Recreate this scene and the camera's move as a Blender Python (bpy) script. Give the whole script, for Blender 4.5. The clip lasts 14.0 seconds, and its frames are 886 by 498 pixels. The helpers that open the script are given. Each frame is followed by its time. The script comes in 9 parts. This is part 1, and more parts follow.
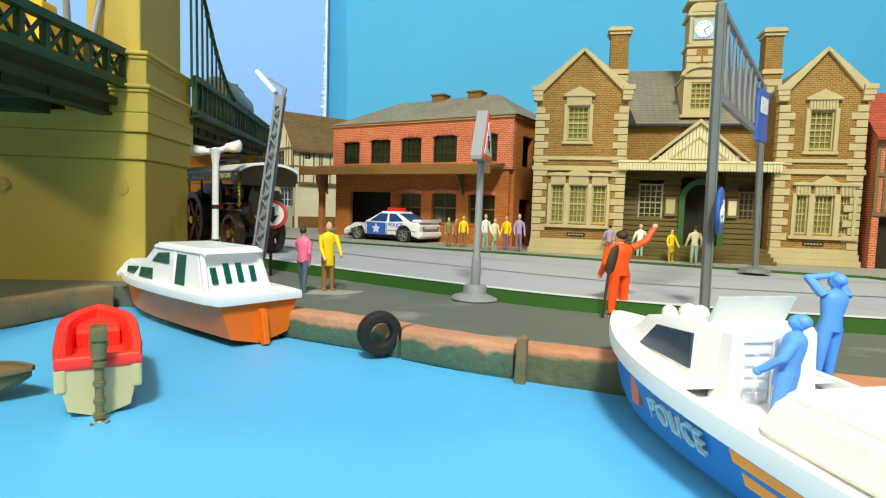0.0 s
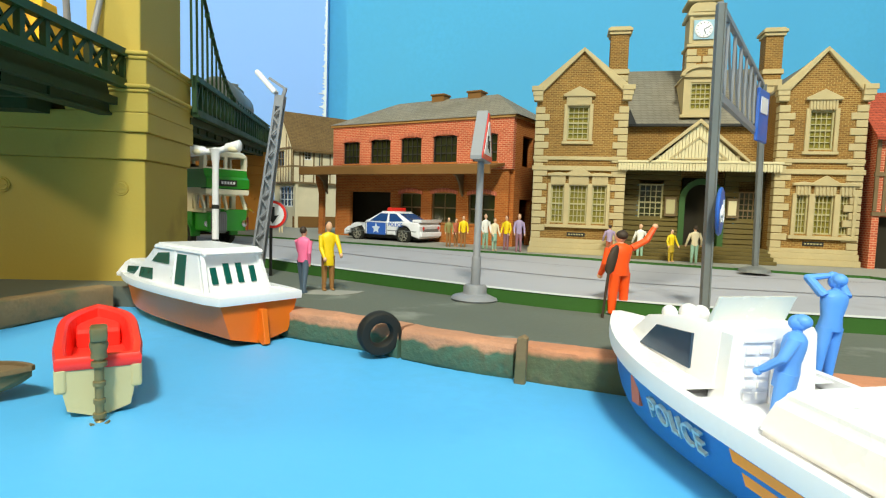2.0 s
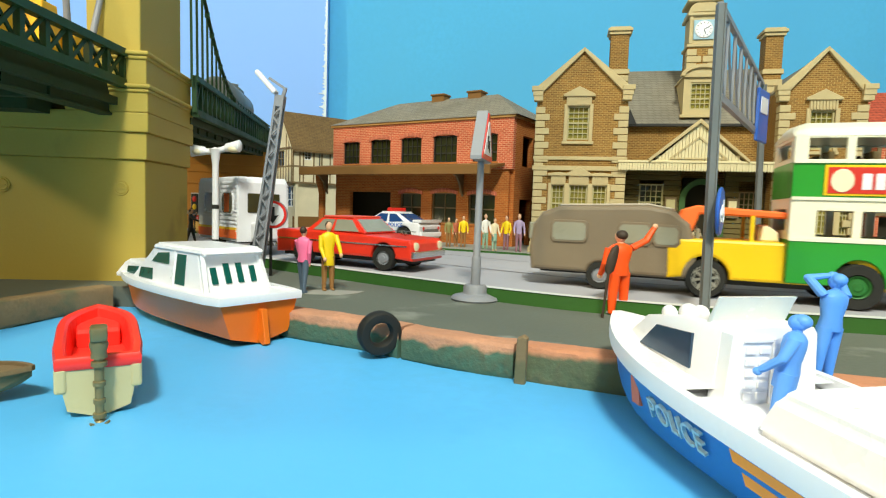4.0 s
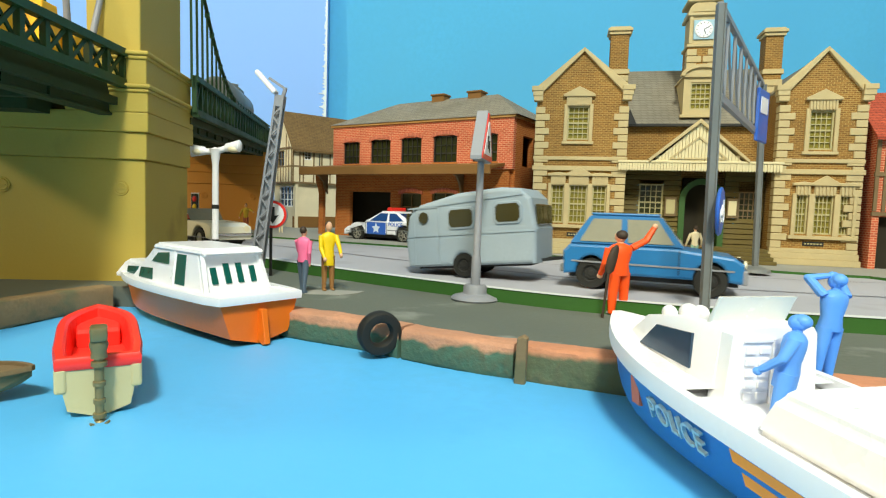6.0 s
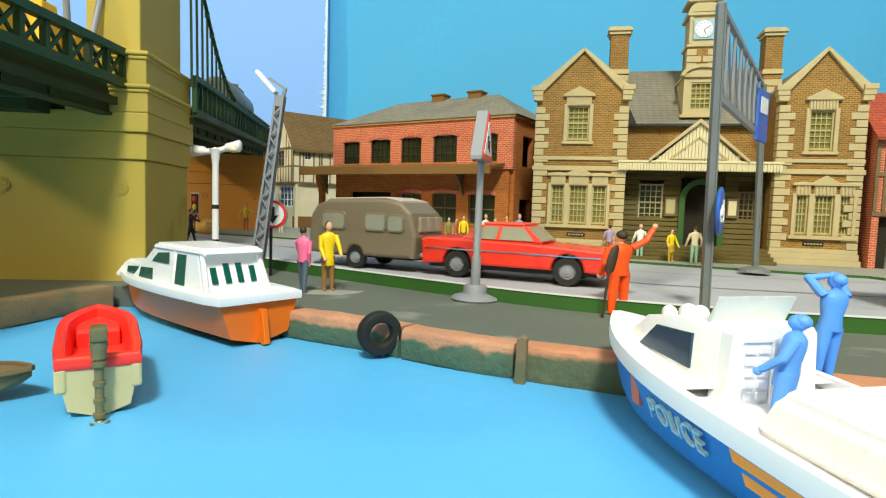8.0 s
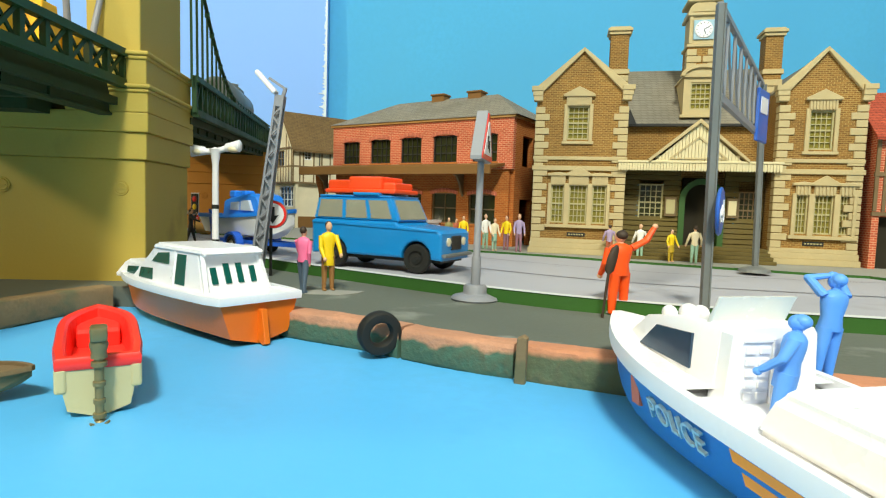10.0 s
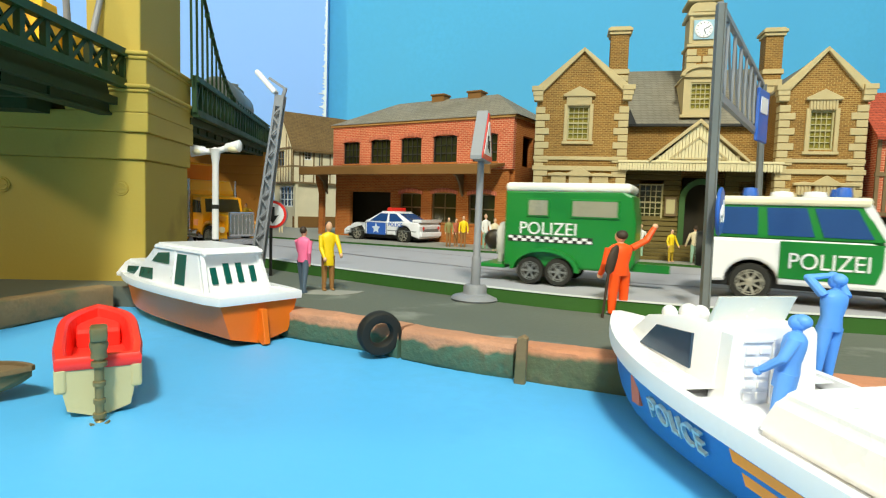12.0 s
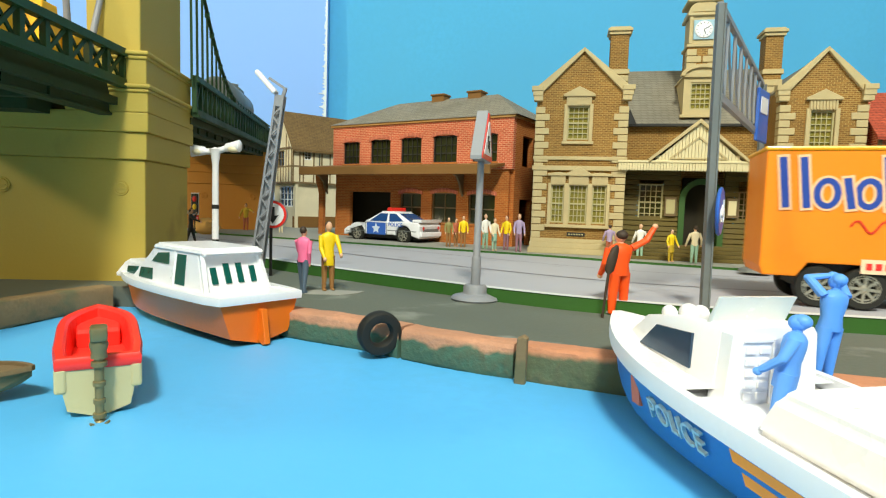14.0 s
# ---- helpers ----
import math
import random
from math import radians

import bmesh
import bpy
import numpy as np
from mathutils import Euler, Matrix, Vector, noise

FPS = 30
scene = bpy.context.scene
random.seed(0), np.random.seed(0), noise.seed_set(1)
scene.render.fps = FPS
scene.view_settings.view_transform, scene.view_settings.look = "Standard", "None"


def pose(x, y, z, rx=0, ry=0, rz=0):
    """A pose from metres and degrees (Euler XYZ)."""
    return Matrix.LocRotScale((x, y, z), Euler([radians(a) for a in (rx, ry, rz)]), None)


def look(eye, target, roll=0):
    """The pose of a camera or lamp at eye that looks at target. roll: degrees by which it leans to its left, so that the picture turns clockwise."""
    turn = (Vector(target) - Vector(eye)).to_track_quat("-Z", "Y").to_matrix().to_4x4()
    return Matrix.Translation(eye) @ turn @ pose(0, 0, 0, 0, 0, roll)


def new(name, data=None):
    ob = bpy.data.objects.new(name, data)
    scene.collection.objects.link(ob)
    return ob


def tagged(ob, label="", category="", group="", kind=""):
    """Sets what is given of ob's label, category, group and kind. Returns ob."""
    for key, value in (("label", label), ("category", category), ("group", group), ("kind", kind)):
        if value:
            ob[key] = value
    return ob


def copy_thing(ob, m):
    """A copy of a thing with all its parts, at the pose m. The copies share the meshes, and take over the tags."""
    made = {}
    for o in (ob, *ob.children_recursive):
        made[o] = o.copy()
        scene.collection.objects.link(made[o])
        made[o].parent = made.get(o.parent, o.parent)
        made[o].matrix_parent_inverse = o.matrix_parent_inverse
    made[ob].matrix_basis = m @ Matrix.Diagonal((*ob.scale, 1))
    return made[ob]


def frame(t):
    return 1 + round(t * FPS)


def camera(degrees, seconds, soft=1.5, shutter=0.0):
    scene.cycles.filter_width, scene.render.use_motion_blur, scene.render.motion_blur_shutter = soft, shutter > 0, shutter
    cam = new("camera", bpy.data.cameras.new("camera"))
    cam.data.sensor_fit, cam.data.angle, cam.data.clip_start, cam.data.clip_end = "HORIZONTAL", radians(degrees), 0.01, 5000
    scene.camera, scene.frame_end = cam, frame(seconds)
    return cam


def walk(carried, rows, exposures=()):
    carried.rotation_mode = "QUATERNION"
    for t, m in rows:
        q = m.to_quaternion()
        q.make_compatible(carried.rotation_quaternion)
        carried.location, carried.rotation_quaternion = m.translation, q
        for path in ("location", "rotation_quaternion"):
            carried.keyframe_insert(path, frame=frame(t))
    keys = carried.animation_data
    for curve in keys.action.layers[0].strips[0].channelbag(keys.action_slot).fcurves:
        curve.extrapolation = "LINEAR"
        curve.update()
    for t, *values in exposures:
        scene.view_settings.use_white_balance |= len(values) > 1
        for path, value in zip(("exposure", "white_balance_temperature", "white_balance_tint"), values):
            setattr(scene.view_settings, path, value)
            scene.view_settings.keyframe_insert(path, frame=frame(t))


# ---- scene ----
S = 0.01  # sizes below are written in centimetres: this is a table-top model layout

# ---- camera ----
cam = camera(76, 14.0, soft=1.2, shutter=0.12)
EYE = Vector((0, 0, 2.85)) * S
PITCH = radians(4.28)
AIM = EYE + Vector((0, math.cos(PITCH), -math.sin(PITCH)))
walk(cam, [(0, look(EYE, AIM, 1.8)), (14.0, look(EYE, AIM, 1.8))], exposures=[(0, 0.17, 6500, 2), (14.0, 0.17, 6500, 2)])

# ---- light: a bright lamp over the layout, an added wide fill panel and a warm lamp at one side of a white room ----
world = bpy.data.worlds.new("room_air")
world.use_nodes = True
world.node_tree.nodes["Background"].inputs[0].default_value = (1.0, 0.98, 0.94, 1)
world.node_tree.nodes["Background"].inputs[1].default_value = 0.25
scene.world = world


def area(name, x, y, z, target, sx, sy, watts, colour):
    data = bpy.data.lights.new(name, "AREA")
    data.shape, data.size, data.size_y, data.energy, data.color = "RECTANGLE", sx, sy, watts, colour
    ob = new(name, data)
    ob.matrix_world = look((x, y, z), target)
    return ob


area("ceiling_lamp", 0.02, -0.85, 1.25, (0.0, 0.35, 0), 0.22, 0.22, 25, (1.0, 0.965, 0.87))
# unseen overhead panel, added as soft fill for the shaded sides
area("added_fill_panel", 0.1, -0.9, 1.6, (0.05, 0.1, 0), 2.6, 1.2, 27, (1.0, 0.97, 0.88))
area("warm_side_lamp", -1.0, -0.35, 0.58, (-0.15, 0.35, 0.03), 0.1, 0.1, 6, (1.0, 0.79, 0.48))


# ---- materials ----
def lin(c):
    c = c / 255
    return c / 12.92 if c <= 0.04045 else ((c + 0.055) / 1.055) ** 2.4


def rgb(r, g, b):
    return (lin(r), lin(g), lin(b), 1)


def shade(c, k):
    return tuple(min(1.0, v * k) for v in c[:3]) + (1,)


def base_mat(name):
    m = bpy.data.materials.new(name)
    m.use_nodes = True
    nt = m.node_tree
    return m, nt, nt.nodes["Principled BSDF"]


def noise_fac(nt, coord, scale, detail, lo, hi):
    n = nt.nodes.new("ShaderNodeTexNoise")
    n.inputs["Scale"].default_value, n.inputs["Detail"].default_value = scale, detail
    nt.links.new(coord, n.inputs["Vector"])
    r = nt.nodes.new("ShaderNodeMapRange")
    r.inputs["From Min"].default_value, r.inputs["From Max"].default_value = lo, hi
    nt.links.new(n.outputs["Fac"], r.inputs["Value"])
    return n.outputs["Fac"], r.outputs["Result"]


def mixed(nt, fac, a, b):
    x = nt.nodes.new("ShaderNodeMix")
    x.data_type = "RGBA"
    nt.links.new(fac, x.inputs["Factor"])
    for sock, v in ((x.inputs["A"], a), (x.inputs["B"], b)):
        if isinstance(v, tuple):
            sock.default_value = v
        else:
            nt.links.new(v, sock)
    return x.outputs["Result"]


def bumped(nt, bsdf, height, strength, dist):
    b = nt.nodes.new("ShaderNodeBump")
    b.inputs["Strength"].default_value, b.inputs["Distance"].default_value = strength, dist
    nt.links.new(height, b.inputs["Height"])
    nt.links.new(b.outputs["Normal"], bsdf.inputs["Normal"])


def paint(name, c, rough=0.5, var=0.12, scale=120, bump=0.15, metal=0.0, wear=None, wear_lo=0.6, wear_scale=220, grain=900, coat=0.0):
    """Painted or moulded surface: broad tone drift, fine grain, optional worn patches of another colour."""
    m, nt, b = base_mat(name)
    co = nt.nodes.new("ShaderNodeTexCoord").outputs["Object"]
    _, broad = noise_fac(nt, co, scale, 4, 0.3, 0.7)
    raw, fine = noise_fac(nt, co, grain, 3, 0.3, 0.7)
    col = mixed(nt, broad, shade(c, 1 - var), shade(c, 1 + var))
    col = mixed(nt, fine, col, shade(c, 1.0 - var * 0.3)) if var else col
    if wear:
        _, w = noise_fac(nt, co, wear_scale, 6, wear_lo, wear_lo + 0.08)
        col = mixed(nt, w, col, wear)
    nt.links.new(col, b.inputs["Base Color"])
    r = nt.nodes.new("ShaderNodeMapRange")
    r.inputs["To Min"].default_value, r.inputs["To Max"].default_value = max(0.02, rough - 0.08), min(1, rough + 0.1)
    nt.links.new(broad, r.inputs["Value"])
    nt.links.new(r.outputs["Result"], b.inputs["Roughness"])
    b.inputs["Metallic"].default_value = metal
    b.inputs["Coat Weight"].default_value = coat
    if bump:
        bumped(nt, b, raw, bump, 0.0003)
    return m


def courses(name, c1, c2, joint, w, h, gap, rough=0.85, bump=0.5, stain=None):
    """Brick or slate courses printed in relief, w by h centimetres, on upright faces or slopes."""
    m, nt, b = base_mat(name)
    co = nt.nodes.new("ShaderNodeTexCoord").outputs["Object"]
    sp = nt.nodes.new("ShaderNodeSeparateXYZ")
    nt.links.new(co, sp.inputs[0])
    add = nt.nodes.new("ShaderNodeMath")
    nt.links.new(sp.outputs["X"], add.inputs[0])
    nt.links.new(sp.outputs["Y"], add.inputs[1])
    cb = nt.nodes.new("ShaderNodeCombineXYZ")
    nt.links.new(add.outputs[0], cb.inputs["X"])
    nt.links.new(sp.outputs["Z"], cb.inputs["Y"])
    br = nt.nodes.new("ShaderNodeTexBrick")
    br.inputs["Scale"].default_value = 1.0
    br.inputs["Brick Width"].default_value, br.inputs["Row Height"].default_value = w * S, h * S
    br.inputs["Mortar Size"].default_value, br.inputs["Mortar Smooth"].default_value = gap * S, 0.2
    br.inputs["Color1"].default_value, br.inputs["Color2"].default_value, br.inputs["Mortar"].default_value = c1, c2, joint
    nt.links.new(cb.outputs[0], br.inputs["Vector"])
    _, broad = noise_fac(nt, co, 45, 5, 0.35, 0.75)
    fine_raw, fine = noise_fac(nt, co, 700, 3, 0.3, 0.7)
    dark = nt.nodes.new("ShaderNodeMix")
    dark.data_type, dark.blend_type = "RGBA", "MULTIPLY"
    nt.links.new(broad, dark.inputs["Factor"])
    nt.links.new(br.outputs["Color"], dark.inputs["A"])
    dark.inputs["B"].default_value = stain or (0.72, 0.7, 0.66, 1)
    col = mixed(nt, fine, dark.outputs["Result"], shade(c1, 0.9))
    keep = nt.nodes.new("ShaderNodeMix")
    keep.data_type = "RGBA"
    keep.inputs["Factor"].default_value = 0.25
    nt.links.new(dark.outputs["Result"], keep.inputs["A"])
    nt.links.new(col, keep.inputs["B"])
    nt.links.new(keep.outputs["Result"], b.inputs["Base Color"])
    b.inputs["Roughness"].default_value = rough
    inv = nt.nodes.new("ShaderNodeMath")
    inv.operation = "SUBTRACT"
    inv.inputs[0].default_value = 1.0
    nt.links.new(br.outputs["Fac"], inv.inputs[1])
    bumped(nt, b, inv.outputs[0], bump, 0.0002)
    return m


WHITE = paint("white_paint", (0.8, 0.8, 0.8, 1), 0.4, 0.04, 60, 0.08)
WHITE_PLASTIC = paint("white_plastic", (0.88, 0.88, 0.89, 1), 0.35, 0.04, 60, 0.05, coat=0.2)
CREAM = paint("cream_paint", rgb(238, 228, 190), 0.4, 0.05, 80, 0.08)
WATER = paint("blue_water_board", rgb(92, 180, 237), 0.45, 0.1, 14, 0.1, wear=rgb(74, 164, 226), wear_lo=0.62, wear_scale=18, grain=300)
ASPHALT = paint("dark_asphalt_card", rgb(98, 104, 93), 0.9, 0.22, 25, 0.5, wear=rgb(128, 132, 122), wear_lo=0.6, wear_scale=40)
ROAD = paint("grey_road_card", rgb(168, 168, 174), 0.8, 0.06, 20, 0.25, wear=rgb(158, 157, 162), wear_lo=0.6, wear_scale=30)
ROADLINE = paint("grey_joint_line", rgb(110, 108, 110), 0.9, 0.1, 60, 0.1)
PALE_EDGE = paint("pale_road_margin", rgb(205, 208, 205), 0.8, 0.06, 40, 0.15)
KERB_GREEN = paint("dark_green_board_edge", rgb(46, 92, 24), 0.8, 0.15, 40, 0.2)
PAVING = paint("grey_paving_card", rgb(150, 150, 140), 0.85, 0.1, 40, 0.2)


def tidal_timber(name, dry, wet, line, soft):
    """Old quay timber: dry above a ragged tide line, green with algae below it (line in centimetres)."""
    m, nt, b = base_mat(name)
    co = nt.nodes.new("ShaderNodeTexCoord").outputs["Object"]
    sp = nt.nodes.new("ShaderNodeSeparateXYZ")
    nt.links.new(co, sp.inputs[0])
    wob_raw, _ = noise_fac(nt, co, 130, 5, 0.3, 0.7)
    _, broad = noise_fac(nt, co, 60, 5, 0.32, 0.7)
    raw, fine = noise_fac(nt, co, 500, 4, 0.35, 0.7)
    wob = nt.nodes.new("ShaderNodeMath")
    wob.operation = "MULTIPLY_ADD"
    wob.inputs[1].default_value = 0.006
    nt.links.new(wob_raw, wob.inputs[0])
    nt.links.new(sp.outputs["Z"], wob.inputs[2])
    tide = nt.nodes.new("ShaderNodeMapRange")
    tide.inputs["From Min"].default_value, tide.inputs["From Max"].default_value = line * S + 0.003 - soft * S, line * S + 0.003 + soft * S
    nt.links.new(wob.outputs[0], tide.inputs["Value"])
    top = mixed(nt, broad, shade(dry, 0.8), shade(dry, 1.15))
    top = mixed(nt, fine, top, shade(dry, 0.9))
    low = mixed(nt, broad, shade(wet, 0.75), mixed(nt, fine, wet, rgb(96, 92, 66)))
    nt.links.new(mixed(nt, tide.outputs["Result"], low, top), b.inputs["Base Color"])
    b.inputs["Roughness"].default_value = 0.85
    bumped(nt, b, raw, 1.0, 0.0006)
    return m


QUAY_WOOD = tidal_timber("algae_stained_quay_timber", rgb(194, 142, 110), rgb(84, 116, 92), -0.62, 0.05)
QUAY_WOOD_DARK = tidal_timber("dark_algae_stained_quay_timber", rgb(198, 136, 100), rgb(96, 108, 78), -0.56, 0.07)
TIMBER = paint("weathered_quay_timber", rgb(136, 114, 80), 0.85, 0.26, 60, 0.8, wear=rgb(108, 104, 74), wear_lo=0.5, wear_scale=70)
TIMBER_RED = paint("reddish_quay_timber", rgb(178, 122, 98), 0.85, 0.2, 60, 0.8, wear=rgb(120, 98, 78), wear_lo=0.55, wear_scale=90)
PIER = paint("olive_stone_plastic", rgb(180, 158, 66), 0.65, 0.07, 20, 0.15, wear=rgb(164, 142, 60), wear_lo=0.6, wear_scale=30)
PIER_FAR = paint("ochre_stone_plastic", rgb(196, 134, 52), 0.75, 0.07, 20, 0.15)
GIRDER = paint("dark_green_girder", rgb(34, 66, 26), 0.55, 0.15, 80, 0.1)
DECKING = paint("dark_deck_underside", rgb(44, 58, 20), 0.8, 0.12, 40, 0.1)
SKY_L = paint("pale_blue_backdrop", rgb(138, 183, 252), 0.9, 0.03, 6, 0.05, grain=200)
SKY_R = paint("cyan_backdrop", rgb(84, 172, 222), 0.85, 0.06, 5, 0.08, grain=200)
TORN = paint("torn_white_paper", rgb(215, 228, 240), 0.9, 0.1, 60, 0.2)
ROOM = paint("white_room_wall", (0.72, 0.71, 0.68, 1), 0.9, 0.03, 2, 0.02, grain=60)
BRICK_Y = courses("buff_brick", rgb(152, 108, 46), rgb(114, 78, 28), rgb(176, 148, 84), 0.29, 0.108, 0.018)
BRICK_R = courses("red_brick", rgb(208, 98, 64), rgb(180, 76, 46), rgb(218, 166, 128), 0.36, 0.135, 0.022)
BRICK_LOW = courses("orange_brick", rgb(192, 106, 38), rgb(164, 84, 26), rgb(190, 136, 72), 0.34, 0.13, 0.02)
BRICK_ARCH = courses("pale_arch_brick", rgb(222, 136, 104), rgb(204, 112, 82), rgb(150, 70, 50), 0.13, 0.6, 0.025)
EAVES = paint("pale_ochre_eaves", rgb(198, 150, 84), 0.75, 0.12, 80, 0.2)
SLATE = courses("grey_slate", rgb(138, 132, 116), rgb(128, 122, 106), rgb(102, 98, 82), 0.42, 0.2, 0.02, 0.8, 0.4)
TILE_BROWN = courses("brown_roof_tile", rgb(132, 106, 62), rgb(112, 88, 50), rgb(84, 64, 36), 0.3, 0.16, 0.02)
TILE_RED = courses("red_roof_tile", rgb(198, 92, 62), rgb(170, 72, 48), rgb(120, 48, 32), 0.3, 0.18, 0.02)
STONE = paint("pale_dressed_stone", rgb(188, 171, 126), 0.8, 0.12, 120, 0.3)
# boarding brown, darkened to hold the shade under the station canopy
BOARDS = paint("shade_darkened_boarding", rgb(98, 84, 36), 0.8, 0.12, 80, 0.3)
VALANCE = paint("cream_valance_board", rgb(214, 202, 158), 0.7, 0.06, 100, 0.15)
WINBAR = paint("cream_glazing_bar", rgb(176, 166, 118), 0.6, 0.05, 120, 0.1)
DARKGLASS = paint("dark_window_glass", rgb(50, 52, 26), 0.1, 0.2, 80, 0.0)
LITGLASS = paint("dim_green_glass", rgb(136, 126, 54), 0.15, 0.2, 80, 0.0)
# mostly for building interiors, whose shade is put into this colour
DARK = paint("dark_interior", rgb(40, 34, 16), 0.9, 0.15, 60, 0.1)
DOORGREEN = paint("green_door_paint", rgb(52, 88, 34), 0.6, 0.1, 60, 0.1)
RENDER_W = paint("cream_plaster", rgb(222, 212, 180), 0.85, 0.08, 80, 0.2)
OAK = paint("dark_oak_beam", rgb(118, 98, 66), 0.8, 0.15, 100, 0.3)
BROWN_TRIM = paint("brown_fascia", rgb(124, 88, 40), 0.75, 0.12, 60, 0.2)
GREY_PLASTIC = paint("grey_plastic", rgb(136, 138, 142), 0.5, 0.06, 80, 0.1)
GREY_DARK = paint("dark_grey_plastic", rgb(112, 116, 114), 0.45, 0.1, 80, 0.1)
BLACK = paint("black_plastic", rgb(34, 34, 30), 0.55, 0.15, 120, 0.1)
RUBBER = paint("black_rubber", rgb(28, 28, 22), 0.7, 0.15, 150, 0.2)
CHROME = paint("chrome_plate", rgb(215, 215, 220), 0.18, 0.06, 120, 0.05, metal=1.0)
RIM = paint("dull_silver_rim", rgb(172, 168, 152), 0.3, 0.08, 120, 0.05, metal=0.5)
RED = paint("bright_red_paint", rgb(226, 44, 34), 0.4, 0.06, 80, 0.05, coat=0.2)
BLUE_SIGN = paint("blue_sign_paint", rgb(52, 100, 190), 0.4, 0.08, 80, 0.05)


# ---- mesh helpers, all in centimetres ----
def box(bm, x0, y0, z0, x1, y1, z1, bev=0.0, seg=1, slot=0):
    vs = [bm.verts.new(p) for p in ((x0, y0, z0), (x1, y0, z0), (x1, y1, z0), (x0, y1, z0), (x0, y0, z1), (x1, y0, z1), (x1, y1, z1), (x0, y1, z1))]
    fs = [bm.faces.new([vs[i] for i in q]) for q in ((3, 2, 1, 0), (4, 5, 6, 7), (0, 1, 5, 4), (1, 2, 6, 5), (2, 3, 7, 6), (3, 0, 4, 7))]
    for fc in fs:
        fc.material_index = slot
    if bev:
        es = {e for fc in fs for e in fc.edges}
        r = bmesh.ops.bevel(bm, geom=list(es), offset=bev, segments=seg, affect="EDGES", profile=0.5)
        for fc in r["faces"]:
            fc.material_index = slot
    return vs


def prism(bm, pts, axis, a, b, bev=0.0, seg=1, slot=0):
    """Extrudes a 2D outline. axis 'y': outline in x,z; 'x': in y,z; 'z': in x,y."""
    def at3(p, k):
        return (p[0], k, p[1]) if axis == "y" else (k, p[0], p[1]) if axis == "x" else (p[0], p[1], k)
    lo = [bm.verts.new(at3(p, a)) for p in pts]
    hi = [bm.verts.new(at3(p, b)) for p in pts]
    n = len(pts)
    fs = [bm.faces.new(lo), bm.faces.new(hi[::-1])]
    fs += [bm.faces.new((lo[i], hi[i], hi[(i + 1) % n], lo[(i + 1) % n])) for i in range(n)]
    bmesh.ops.recalc_face_normals(bm, faces=fs)
    for fc in fs:
        fc.material_index = slot
    if bev:
        es = list({e for fc in fs[:2] for e in fc.edges})
        r = bmesh.ops.bevel(bm, geom=es, offset=bev, segments=seg, affect="EDGES", profile=0.5)
        for fc in r["faces"]:
            fc.material_index = slot
    return fs


def loft(bm, rings, cap=True, slot=0, closed=True):
    rows = [[bm.verts.new(p) for p in r] for r in rings]
    n = len(rows[0])
    fs = []
    for a, b in zip(rows, rows[1:]):
        for i in range(n if closed else n - 1):
            j = (i + 1) % n
            fs.append(bm.faces.new((a[i], a[j], b[j], b[i])))
    if cap and closed:
        fs += [bm.faces.new(rows[0][::-1]), bm.faces.new(rows[-1])]
    bmesh.ops.recalc_face_normals(bm, faces=fs)
    for fc in fs:
        fc.material_index = slot
    return fs


def tube(bm, p, q, r0, r1=None, n=12, slot=0):
    p, q = Vector(p), Vector(q)
    r1 = r0 if r1 is None else r1
    d = (q - p).normalized()
    u = d.orthogonal().normalized()
    v = d.cross(u)
    ring = [(math.cos(2 * math.pi * i / n), math.sin(2 * math.pi * i / n)) for i in range(n)]
    return loft(bm, [[c + (u * a + v * b) * r for a, b in ring] for c, r in ((p, r0), (q, r1))], slot=slot)


def bar(bm, p, q, w, h=None, slot=0):
    """A square bar from p to q."""
    p, q = Vector(p), Vector(q)
    h = w if h is None else h
    d = (q - p).normalized()
    u = d.cross(Vector((0, 0, 1)))
    u = (u if u.length > 1e-4 else Vector((1, 0, 0))).normalized()
    v = u.cross(d)
    return loft(bm, [[c + u * a * w / 2 + v * b * h / 2 for a, b in ((-1, -1), (1, -1), (1, 1), (-1, 1))] for c in (p, q)], slot=slot)


def lathe(bm, prof, n=24, axis="z", at=(0, 0, 0), slot=0):
    rings = []
    for r, k in prof:
        ring = []
        for i in range(n):
            a, b = r * math.cos(2 * math.pi * i / n), r * math.sin(2 * math.pi * i / n)
            p = (a, b, k) if axis == "z" else (a, k, b) if axis == "y" else (k, a, b)
            ring.append(Vector(p) + Vector(at))
        rings.append(ring)
    return loft(bm, rings, slot=slot)


def ball(bm, c, rx, ry=None, rz=None, n=12, m=8, slot=0):
    ry, rz = ry or rx, rz or rx
    prof = [(math.sin(math.pi * i / m), -math.cos(math.pi * i / m)) for i in range(m + 1)]
    prof[0], prof[-1] = (0.03, -1), (0.03, 1)
    return loft(bm, [[(c[0] + rx * r * math.cos(2 * math.pi * k / n), c[1] + ry * r * math.sin(2 * math.pi * k / n), c[2] + rz * z) for k in range(n)] for r, z in prof], slot=slot)


def wall_cells(bm, u0, u1, z0, z1, holes, y0, y1, slot=0):
    """An upright wall from u0 to u1 along x, with rectangular openings (ua, ub, za, zb) right through it."""
    us = sorted({u0, u1, *[h[0] for h in holes], *[h[1] for h in holes]})
    for a, b in zip(us, us[1:]):
        mid = (a + b) / 2
        cuts = sorted((h[2], h[3]) for h in holes if h[0] < mid < h[1])
        z = z0
        for c, d in cuts + [(z1, z1)]:
            if c > z + 1e-6:
                box(bm, a, y0, z, b, y1, c, slot=slot)
            z = d
    bmesh.ops.remove_doubles(bm, verts=bm.verts[:], dist=0.0005)


